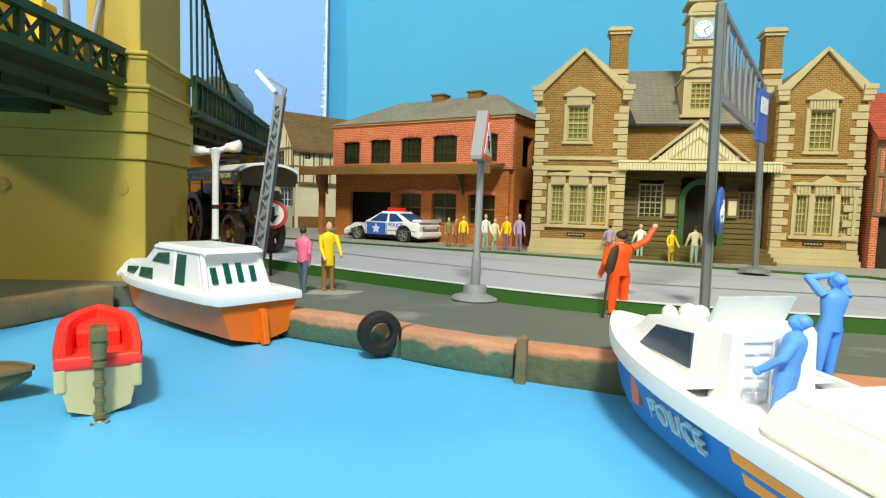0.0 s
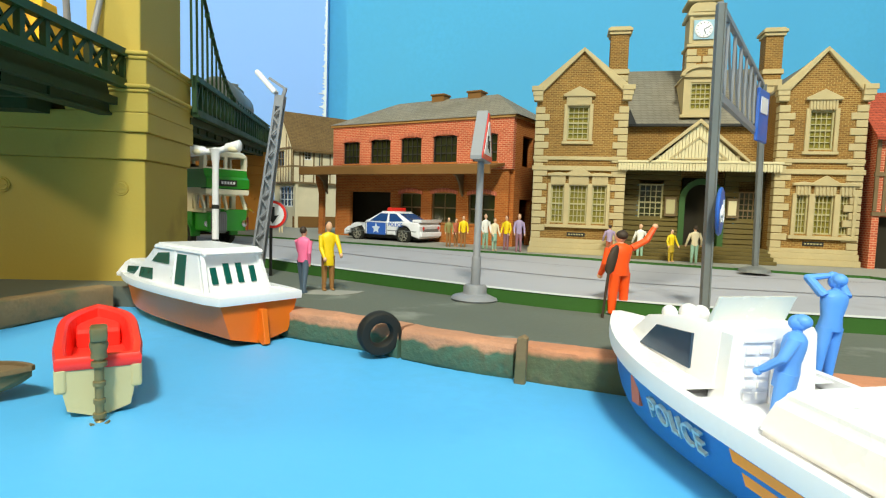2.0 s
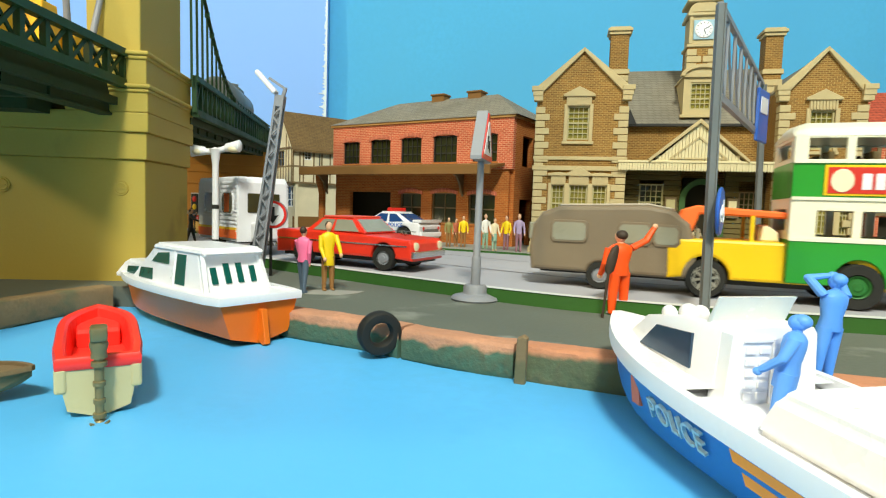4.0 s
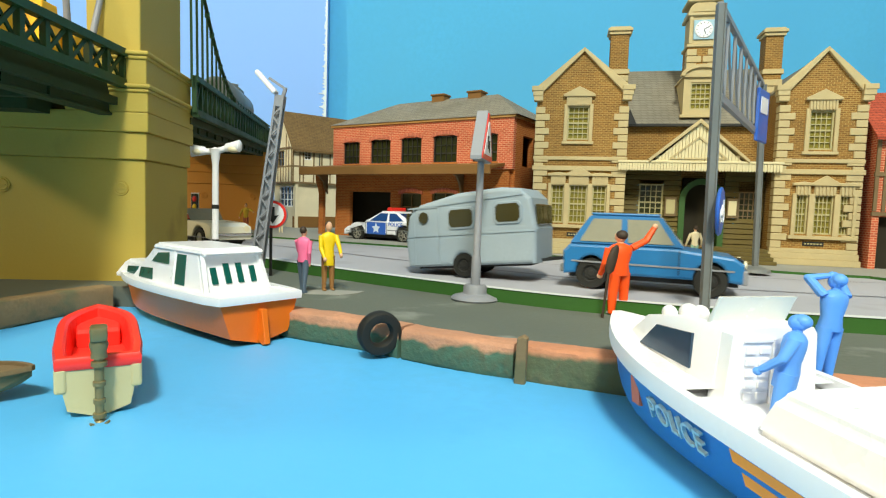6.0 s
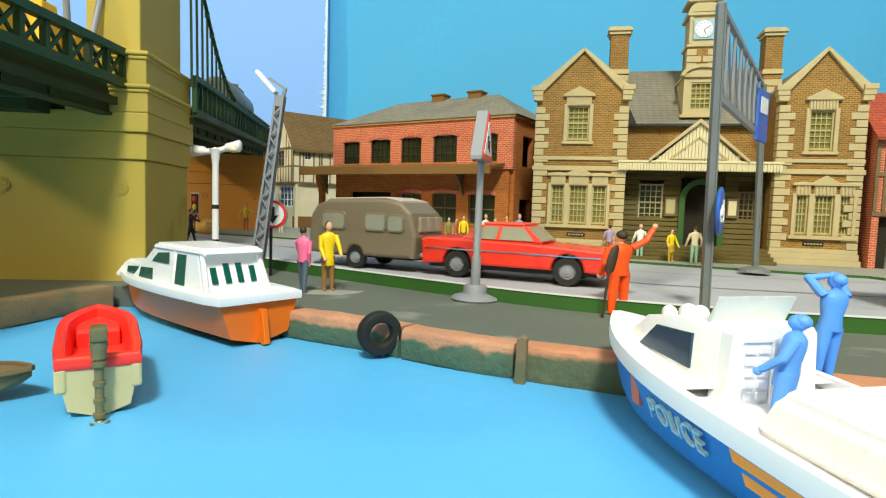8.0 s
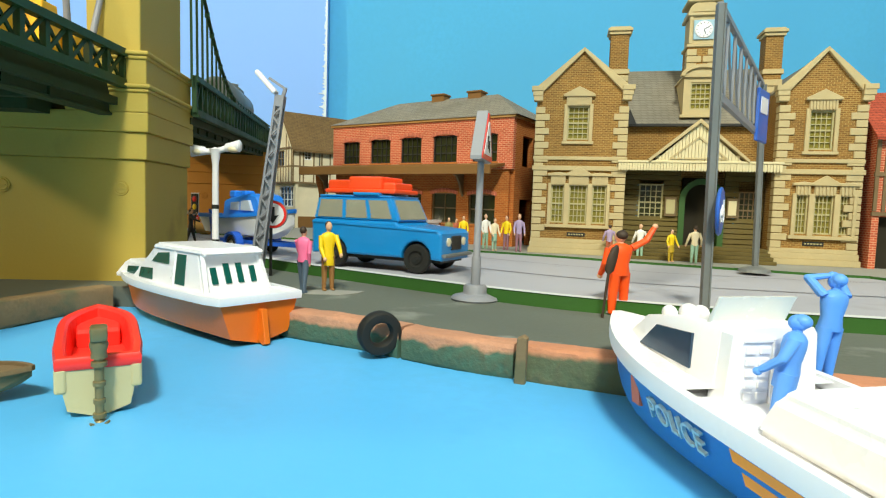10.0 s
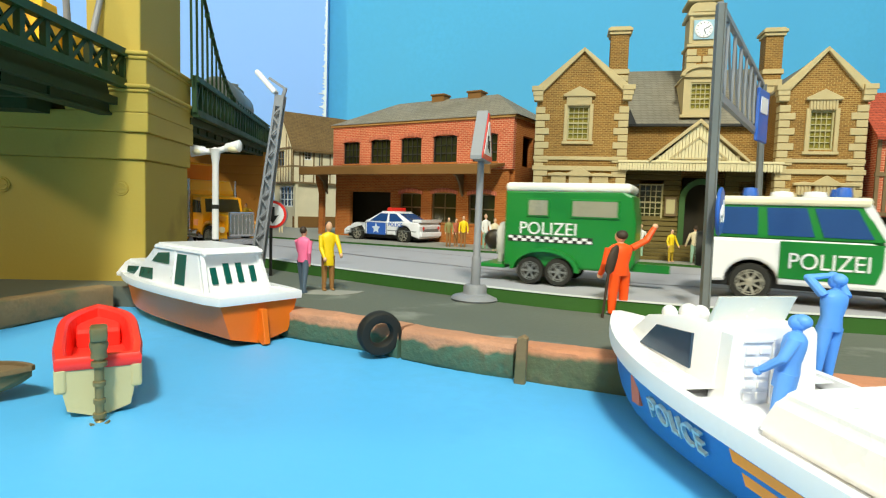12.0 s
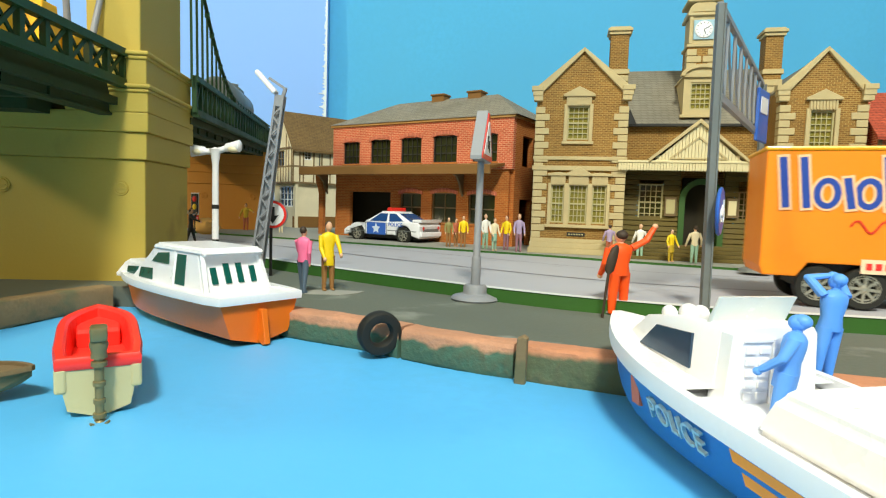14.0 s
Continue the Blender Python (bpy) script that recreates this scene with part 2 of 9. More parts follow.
def part(name, bm, mat, parent=None, label="", smooth=False, m=None):
    """Links a bmesh as one mesh object under a thing or a part."""
    if m is not None:
        bm.transform(m)
    bm.transform(Matrix.Scale(S, 4))
    me = bpy.data.meshes.new(name)
    bm.to_mesh(me)
    bm.free()
    for k in (mat if isinstance(mat, (list, tuple)) else [mat]):
        me.materials.append(k)
    if smooth:
        me.shade_smooth()
        me.set_sharp_from_angle(angle=radians(38))
    ob = new(name, me)
    if parent is not None:
        ob.parent = parent
    return tagged(ob, label)


def cm(x, y, z, rx=0, ry=0, rz=0):
    return pose(x * S, y * S, z * S, rx, ry, rz)


def thing(name, label, category, m=None, group="", kind=""):
    ob = new(name)
    ob.empty_display_size = 0.01
    if m is not None:
        ob.matrix_world = m
    return tagged(ob, label, category, group, kind)


def lettering(name, text, size, mat, parent, m, depth=0.012, label="", stretch=1.0):
    """Raised lettering with the built-in font, turned into a mesh; m places it in its parent, in centimetres."""
    cu = bpy.data.curves.new(name, "FONT")
    cu.body, cu.size, cu.extrude = text, size * S, depth * S
    cu.align_x, cu.align_y = "CENTER", "CENTER"
    tmp = bpy.data.objects.new("tmp_text", cu)
    scene.collection.objects.link(tmp)
    me = bpy.data.meshes.new_from_object(tmp.evaluated_get(bpy.context.evaluated_depsgraph_get()))
    bpy.data.objects.remove(tmp)
    bpy.data.curves.remove(cu)
    me.transform(Matrix.Diagonal((stretch, 1, 1, 1)))
    me.materials.clear()
    me.materials.append(mat)
    ob = new(name, me)
    ob.parent = parent
    ob.matrix_local = m
    return tagged(ob, label)


FRONT = Euler((radians(90), 0, 0)).to_matrix().to_4x4()  # lettering that faces -y

# ---- room, table, backdrops ----
def structure(name, bm, mat, smooth=False):
    return tagged(part(name, bm, mat, smooth=smooth), kind="structure")


def room():
    for name, b in (("wall_north", (-320, 200, -75, 320, 206, 165)), ("wall_south", (-320, -206, -75, 320, -200, 165)),
                    ("wall_west", (-326, -206, -75, -320, 206, 165)), ("wall_east", (320, -206, -75, 326, 206, 165)),
                    ("floor", (-326, -206, -78, 326, 206, -75)), ("ceiling", (-326, -206, 165, 326, 206, 169))):
        bm = bmesh.new()
        box(bm, *b)
        structure(name, bm, ROOM)


room()

WATER_Z, QUAY_Z = -1.2, -0.45


def spline(pts, step=1.0):
    """Catmull-Rom through plan points, evenly stepped."""
    out = []
    ps = [Vector(p) for p in pts]
    ps = [2 * ps[0] - ps[1]] + ps + [2 * ps[-1] - ps[-2]]
    for a, b, c, d in zip(ps, ps[1:], ps[2:], ps[3:]):
        n = max(2, min(60, int((c - b).length / step)))
        for i in range(n):
            t = i / n
            out.append(0.5 * (2 * b + (c - a) * t + (2 * a - 5 * b + 4 * c - d) * t * t + (3 * b - a - 3 * c + d) * t ** 3))
    out.append(ps[-2])
    return out


NEAR_KERB = spline([(-290, 50), (-60, 47), (-30, 42), (-19, 36), (-12, 30.6), (-8.4, 27.6), (-4.5, 24.5), (2.27, 19.7), (5.67, 18.0), (8.75, 17.0), (12.7, 16.2), (20, 15.4), (60, 14), (290, 10)])
FAR_KERB = spline([(-290, 60), (-60, 56), (-30, 50.5), (-16, 45), (-7.3, 40.6), (-0.15, 37.2), (5.7, 34.6), (9.8, 32.2), (16.5, 29.0), (21, 27.4), (40, 24), (290, 20)])
QUAY_EDGE = spline([(-290, -2), (-40, 6.4), (-18, 13.0), (-13.5, 17.0), (-12.4, 20.6), (-9.2, 19.9), (-4.6, 17.5), (-2.35, 16.4), (0.3, 14.7), (2.0, 14.0), (4.3, 13.1), (9, 11.4), (30, 8), (290, 4)])


def strip(bm, a, b, za, zb, n=300):
    """A sheet between two plan lines."""
    def by_x(line, x):
        for p, q in zip(line, line[1:]):
            if p.x <= x <= q.x:
                return p.y + (q.y - p.y) * (x - p.x) / max(1e-6, q.x - p.x)
        return line[-1].y
    xs = [-289 + 12 * i for i in range(21)] + [-40 + 0.8 * i for i in range(101)] + [44 + 12 * i for i in range(21)]
    ya, yb = [by_x(a, x) for x in xs], [by_x(b, x) for x in xs]
    lo = [bm.verts.new((x, y, za)) for x, y in zip(xs, ya)]
    hi = [bm.verts.new((x, y, zb)) for x, y in zip(xs, yb)]
    for i in range(len(xs) - 1):
        bm.faces.new((lo[i], lo[i + 1], hi[i + 1], hi[i]))
    return xs, ya, yb


def shifted(line, d):
    out = []
    for i, p in enumerate(line):
        q, r = line[max(0, i - 1)], line[min(len(line) - 1, i + 1)]
        t = (r - q).normalized()
        out.append(p + Vector((-t.y, t.x)) * d)
    return out


def grounds():
    bm = bmesh.new()
    box(bm, -295, -40, WATER_Z - 1.5, 295, 60, WATER_Z)
    structure("water", bm, WATER)
    bm = bmesh.new()
    strip(bm, QUAY_EDGE, shifted(NEAR_KERB, 0.6), QUAY_Z, QUAY_Z)
    strip(bm, QUAY_EDGE, QUAY_EDGE, WATER_Z - 0.2, QUAY_Z)
    structure("quay_ground", bm, ASPHALT)
    bm = bmesh.new()
    strip(bm, NEAR_KERB, shifted(FAR_KERB, 0.4), 0, 0)
    structure("road", bm, ROAD)
    bm = bmesh.new()
    strip(bm, NEAR_KERB, shifted(NEAR_KERB, 0.42), 0.02, 0.02)
    structure("road_margin", bm, PALE_EDGE)
    for off in (5.2, 5.35, 10.2):
        bm = bmesh.new()
        strip(bm, shifted(NEAR_KERB, off), shifted(NEAR_KERB, off + 0.07), 0.012, 0.012)
        structure("road_joint", bm, ROADLINE)
    bm = bmesh.new()
    strip(bm, shifted(NEAR_KERB, -0.03), NEAR_KERB, QUAY_Z - 0.02, 0.015)
    strip(bm, shifted(NEAR_KERB, -0.03), shifted(NEAR_KERB, 0.02), 0.015, 0.015)
    structure("kerb_near", bm, KERB_GREEN)
    bm = bmesh.new()
    strip(bm, FAR_KERB, FAR_KERB, -0.05, 0.13)
    structure("kerb_far", bm, KERB_GREEN)
    bm = bmesh.new()
    strip(bm, shifted(FAR_KERB, -0.01), shifted(FAR_KERB, 70), 0.13, 0.13)
    structure("pavement", bm, PAVING)


grounds()


def backdrops():
    rng = random.Random(4)
    bm = bmesh.new()
    box(bm, -120, 74, -4, -15.6, 75, 60)
    structure("backdrop_pale", bm, SKY_L)
    bm = bmesh.new()
    n = 40
    rows = []
    for j in range(13):
        rows.append([(-17 + 150 * i / n, 76.5 + 0.5 * noise.noise((i * 0.45, j * 0.5, 3)), -4 + 64 * j / 12) for i in range(n + 1)])
    loft(bm, rows, closed=False)
    structure("backdrop_cyan", bm, SKY_R, True)
    bm = bmesh.new()
    pts = [(-15.55, 0.0), (-15.55, 60)]
    for i in range(460):
        z = 60 - i * 0.13
        pts.append((-15.72 - 0.22 * rng.random() - (0.9 if 10 < z < 17 else 0.35 if z < 23 else 0.1) * rng.random() ** 2.5, z))
    prism(bm, pts, "y", 73.9, 73.99)
    structure("backdrop_torn_edge", bm, TORN)


backdrops()


# ---- quay edging ----
def beam(name, line, w, h, z, mat, label):
    rng = random.Random(int(line[0][0] * 10) + 400)
    pts = spline([Vector(p) for p in line], 0.35)
    rings = []
    for i, p in enumerate(pts):
        q, r = pts[max(0, i - 1)], pts[min(len(pts) - 1, i + 1)]
        t = (r - q).normalized()
        nrm = Vector((-t.y, t.x))
        ring = []
        for k in range(20):
            a = 2 * math.pi * k / 20
            ca, sa = math.cos(a), math.sin(a)
            e = 0.3
            x = math.copysign(abs(ca) ** e, ca) * w / 2 + rng.uniform(-0.02, 0.02)
            y = math.copysign(abs(sa) ** e, sa) * h / 2 + rng.uniform(-0.02, 0.02)
            ring.append((p.x + nrm.x * x, p.y + nrm.y * x, z + y))
        rings.append(ring)
    bm = bmesh.new()
    loft(bm, rings)
    ob = part(name, bm, mat, smooth=True)
    return tagged(ob, label, "timber beam", "quay edging")


beam("quay_beam", [(-17.5, 12.6), (-14.6, 14.9), (-13.35, 16.6), (-12.9, 18.6), (-12.1, 20.3)], 0.75, 0.85, -0.78, TIMBER, "weathered brown timber beam edging the quay by the bridge pier")
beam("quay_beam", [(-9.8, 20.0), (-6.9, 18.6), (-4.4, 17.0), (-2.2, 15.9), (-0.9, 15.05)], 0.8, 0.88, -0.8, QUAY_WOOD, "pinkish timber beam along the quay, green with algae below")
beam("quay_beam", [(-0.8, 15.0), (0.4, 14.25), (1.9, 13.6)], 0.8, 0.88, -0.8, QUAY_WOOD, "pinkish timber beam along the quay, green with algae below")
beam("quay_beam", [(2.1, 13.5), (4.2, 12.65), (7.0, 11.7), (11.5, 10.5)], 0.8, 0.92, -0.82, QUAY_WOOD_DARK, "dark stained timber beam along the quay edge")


def mooring_post():
    bm = bmesh.new()
    prism(bm, [(-0.13, -0.6), (0.13, -0.6), (0.12, 0.62), (0.03, 0.68), (-0.11, 0.6)], "y", -0.12, 0.1, 0.02)
    ob = part("mooring_post", bm, TIMBER)
    ob.matrix_world = cm(1.9, 12.95, -0.72, 4, 2, -20)
    tagged(ob, "short brown timber mooring post on the quay beam", "post")


mooring_post()


def fender_tyre():
    bm = bmesh.new()
    prof = []
    for k in range(12):
        a = 2 * math.pi * k / 12
        prof.append((0.44 + 0.15 * math.copysign(abs(math.cos(a)) ** 0.6, math.cos(a)), 0.2 * math.copysign(abs(math.sin(a)) ** 0.6, math.sin(a))))
    rings = [[((r) * math.cos(2 * math.pi * i / 28), y, r * math.sin(2 * math.pi * i / 28)) for r, y in prof] for i in range(28)]
    loft(bm, rings + [rings[0]], cap=False)
    bmesh.ops.remove_doubles(bm, verts=bm.verts[:], dist=0.001)
    ob = part("fender_tyre", bm, RUBBER, smooth=True)
    ob.matrix_world = cm(-1.6, 14.72, -0.52, 4, 0, 26)
    tagged(ob, "black rubber toy tyre hung as a fender on the quay", "tyre")


fender_tyre()


# ---- bridge ----
BX = -11.6


def bridge_pier(name, m, label, mat, length, shaft=True, ring_bolts=True):
    pier = thing(name, label, "bridge pier", m)
    def tier(pname, z0, z1, ext, moulded=False, x0=-length):
        bm = bmesh.new()
        box(bm, x0 - ext, -ext, z0, ext, 4.6 + ext, z1, 0.05, 2)
        if moulded:
            box(bm, x0 - ext - 0.12, -ext - 0.12, z1 - 0.02, ext + 0.12, 4.6 + ext + 0.12, z1 + 0.16, 0.07, 3)
            box(bm, x0 - ext - 0.06, -ext - 0.06, z1 - 0.16, ext + 0.06, 4.6 + ext + 0.06, z1 - 0.02, 0.05, 2)
        return part(pname, bm, mat, pier)
    tier("base", -0.75, 4.28, 0.1)
    tier("course", 4.28, 5.32, 0.2)
    tier("course", 5.32, 6.06, 0.3)
    if shaft:
        tier("course", 6.06, 6.97, 0.3, True, -2.4)
        tier("course", 7.12, 8.22, 0.22, True, -2.4)
        tier("shaft", 8.37, 22, -0.12, False, -2.2)
    else:
        tier("course", 6.06, 7.2, 0.3, True)
    if ring_bolts:
        for x in (-0.78, -5.05):
            bm = bmesh.new()
            lathe(bm, [(0.04, 0.0), (0.2, -0.03), (0.23, 0.0), (0.27, -0.02), (0.29, 0.02), (0.05, 0.06)], 20, "y", (x, -0.12, 3.17))
            box(bm, x - 0.15, -0.17, 3.14, x + 0.15, -0.12, 3.2)
            part("round_boss", bm, mat, pier, smooth=True)
    return pier


bridge_pier("bridge_pier", cm(-11.75, 22.2, 0, 0, 0, 6), "tall olive stone bridge pier with stepped courses", PIER, 11)
bridge_pier("bridge_abutment", cm(-17.1, 53.2, 0, 0, 0, 9), "ochre stone bridge abutment beyond the road", PIER_FAR, 6.5, False)
bm = bmesh.new()
box(bm, -45, 54.5, 0.1, -24.2, 55.3, 3.6, 0.05)
box(bm, -45, 54.4, 3.6, -24.1, 55.4, 3.85, 0.05)
tagged(part("retaining_wall", bm, PIER_FAR), "low ochre wall running on from the bridge abutment", "wall")


def girder(deck, y0, y1, x, z0, z1, bay, m=None):
    """One lattice side girder along y."""
    for z, h in ((z0, 0.28), (z1, 0.24)):
        bm = bmesh.new()
        box(bm, x - 0.16, y0, z - h / 2, x + 0.16, y1, z + h / 2)
        box(bm, x - 0.1, y0, z - h / 2 - 0.06, x + 0.24, y1, z - h / 2 + 0.01)
        part("chord", bm, GIRDER, deck, m=m)
    n = max(1, round((y1 - y0) / bay))
    for i in range(n + 1):
        y = y0 + (y1 - y0) * i / n
        bm = bmesh.new()
        box(bm, x - 0.09, y - 0.1, z0, x + 0.12, y + 0.1, z1)
        part("upright", bm, GIRDER, deck, m=m)
        if i < n:
            y2 = y0 + (y1 - y0) * (i + 1) / n
            for a, b, o in ((z0, z1, 0.03), (z1, z0, -0.05)):
                bm = bmesh.new()
                bar(bm, (x + o, y, a), (x + o, y2, b), 0.06, 0.13)
                part("diagonal", bm, GIRDER, deck, m=m)


def suspension_bridge():
    deck = thing("suspension_bridge", "dark green lattice girder suspension bridge deck crossing the layout", "bridge", cm(0, 0, 0))
    far = Matrix.Translation((-11.75, 26.9, 0)) @ Matrix.Rotation(radians(10.4), 4, "Z") @ Matrix.Rotation(radians(2.3), 4, "X")
    for y0, y1, x0, m in ((4.0, 21.9, BX - 0.75, None), (0.0, 30.5, 0.0, far)):
        for x in (x0, x0 - 7.4):
            girder(deck, y0, y1, x, 6.85 if m else 7.15, 8.4 if m else 8.3, 1.05, m)
        bm = bmesh.new()
        box(bm, x0 - 7.3, y0, 6.3, x0 - 0.15, y1, 6.6)
        part("deck", bm, DECKING, deck, "dark shadowed deck underside", m=m)
        for e in (x0 - 0.75, x0 - 7.25):
            bm = bmesh.new()
            box(bm, e, y0, 5.98, e + 0.3, y1 - 0.05, 7.2 if m is None else 6.85, 0.03)
            box(bm, e - 0.1, y0, 5.9, e + 0.4, y1 - 0.05, 6.02, 0.03)
            part("plate_girder", bm, DECKING, deck, "dark green plate girder", m=m)
        for i in range(int((y1 - y0) / 2)):
            bm = bmesh.new()
            box(bm, x0 - 7.2, y0 + i * 2 + 0.4, 5.95, x0 - 0.35, y0 + i * 2 + 0.65, 6.31)
            part("cross_beam", bm, DECKING, deck, m=m)
    bm = bmesh.new()
    box(bm, -20.2, 20.4, 5.86, -14.9, 28.5, 6.64)
    part("deck", bm, DECKING, deck)
    # the main cable falls steeply from the tower, then runs low along the far girder
    def cable(y):
        t = min(1.0, (y + 1.5) / 13.0)
        return 8.75 + 7.2 * (1 - t) ** 2.0
    for x in (0, -7.4):
        ys = [-1.5 + 0.6 * i for i in range(50)]
        bm = bmesh.new()
        for a, b in zip(ys, ys[1:]):
            tube(bm, (x, a, cable(a)), (x, b, cable(b)), 0.1, n=6)
        part("main_cable", bm, GIRDER, deck, smooth=True, m=far)
        for i in range(26):
            y = -0.4 + 1.05 * i
            bm = bmesh.new()
            tube(bm, (x, y, 8.3), (x, y, cable(y)), 0.06, n=5)
            box(bm, x - 0.1, y - 0.1, cable(y) - 0.22, x + 0.1, y + 0.1, cable(y) + 0.06)
            part("hanger", bm, GIRDER, deck, m=far)


suspension_bridge()


# ---- buildings ----
def sash(parent, u0, u1, z0, z1, y, nx, nz, glassy=None, bar_mat=None, rim=0.09, name="window"):
    """A glazed window whose frame and bars stand in the wall's opening; local y is its front."""
    bm = bmesh.new()
    for a, b, c, d in ((u0, u0 + rim, z0, z1), (u1 - rim, u1, z0, z1), (u0 + rim, u1 - rim, z0, z0 + rim), (u0 + rim, u1 - rim, z1 - rim, z1)):
        box(bm, a, y, c, b, y + 0.2, d)
    bmesh.ops.remove_doubles(bm, verts=bm.verts[:], dist=0.0005)
    w = part(name, bm, bar_mat or WINBAR, parent)
    t = 0.024
    for i in range(1, nx):
        u = u0 + rim + (u1 - u0 - 2 * rim) * i / nx
        bm = bmesh.new()
        box(bm, u - t, y + 0.06, z0 + rim, u + t, y + 0.14, z1 - rim)
        part("glazing_bar", bm, bar_mat or WINBAR, w)
    for j in range(1, nz):
        z = z0 + rim + (z1 - z0 - 2 * rim) * j / nz
        k = 2.0 if j == nz // 2 else 1.0
        bm = bmesh.new()
        box(bm, u0 + rim, y + 0.065, z - t * k, u1 - rim, y + 0.135, z + t * k)
        part("glazing_bar", bm, bar_mat or WINBAR, w)
    bm = bmesh.new()
    box(bm, u0 + rim, y + 0.15, z0 + rim, u1 - rim, y + 0.18, z1 - rim)
    part("pane", bm, glassy or DARKGLASS, w)
    return w


def pediment(parent, u0, u1, z, y, h):
    mid = (u0 + u1) / 2
    bm = bmesh.new()
    prism(bm, [(u0 - 0.2, z), (u1 + 0.2, z), (u1 + 0.2, z + 0.14), (mid, z + h), (u0 - 0.2, z + 0.14)], "y", y - 0.22, y + 0.05, 0.03)
    part("pediment", bm, STONE, parent)
    bm = bmesh.new()
    n = max(4, int((u1 - u0) / 0.16))
    for i in range(n):
        u = u0 + (u1 - u0) * (i + 0.5) / n
        box(bm, u - 0.05, y - 0.16, z - 0.5, u + 0.05, y + 0.02, z - 0.03)
    box(bm, u0, y - 0.1, z - 0.55, u1, y + 0.02, z)
    part("fluted_panel", bm, STONE, parent)


def quoins(parent, u, z0, z1, side, wall_y, mesh_cache):
    """Corner stones, long and short by turns; side is +1 when the wall lies towards +x."""
    h, k, z = 0.43, 0, z0
    while z + h <= z1:
        w = 0.8 if k % 2 else 0.52
        key = (w, side)
        if key not in mesh_cache:
            bm = bmesh.new()
            a, b = (-0.06, w) if side > 0 else (-w, 0.06)
            box(bm, a, -0.08, 0.02, b, 0.5, h - 0.02, 0.025)
            ob = part("quoin", bm, STONE, parent)
            mesh_cache[key] = ob.data
        else:
            ob = new("quoin", mesh_cache[key])
            ob.parent = parent
        ob.location = Vector((u, wall_y, z)) * S
        z += h
        k += 1


def chimney(parent, u0, u1, y0, y1, z0, z1, mat):
    bm = bmesh.new()
    box(bm, u0, y0, z0, u1, y1, z1 - 0.5, 0.02)
    c = part("chimney", bm, mat, parent)
    for a, b, e, nm in ((z1 - 0.5, z1 - 0.3, 0.1, "chimney_cap"), (z1 - 0.3, z1 - 0.12, 0.2, "chimney_cap"), (z1 - 0.12, z1, 0.08, "chimney_cap"), (z0 + (z1 - z0) * 0.42, z0 + (z1 - z0) * 0.48, 0.1, "string_course")):
        bm = bmesh.new()
        box(bm, u0 - e, y0 - e, a, u1 + e, y1 + e, b, 0.02)
        part(nm, bm, STONE, c)
    cache = {}
    quoins(c, u0, z0, z0 + (z1 - z0) * 0.42, 1, y0, cache)
    quoins(c, u1, z0, z0 + (z1 - z0) * 0.42, -1, y0, cache)


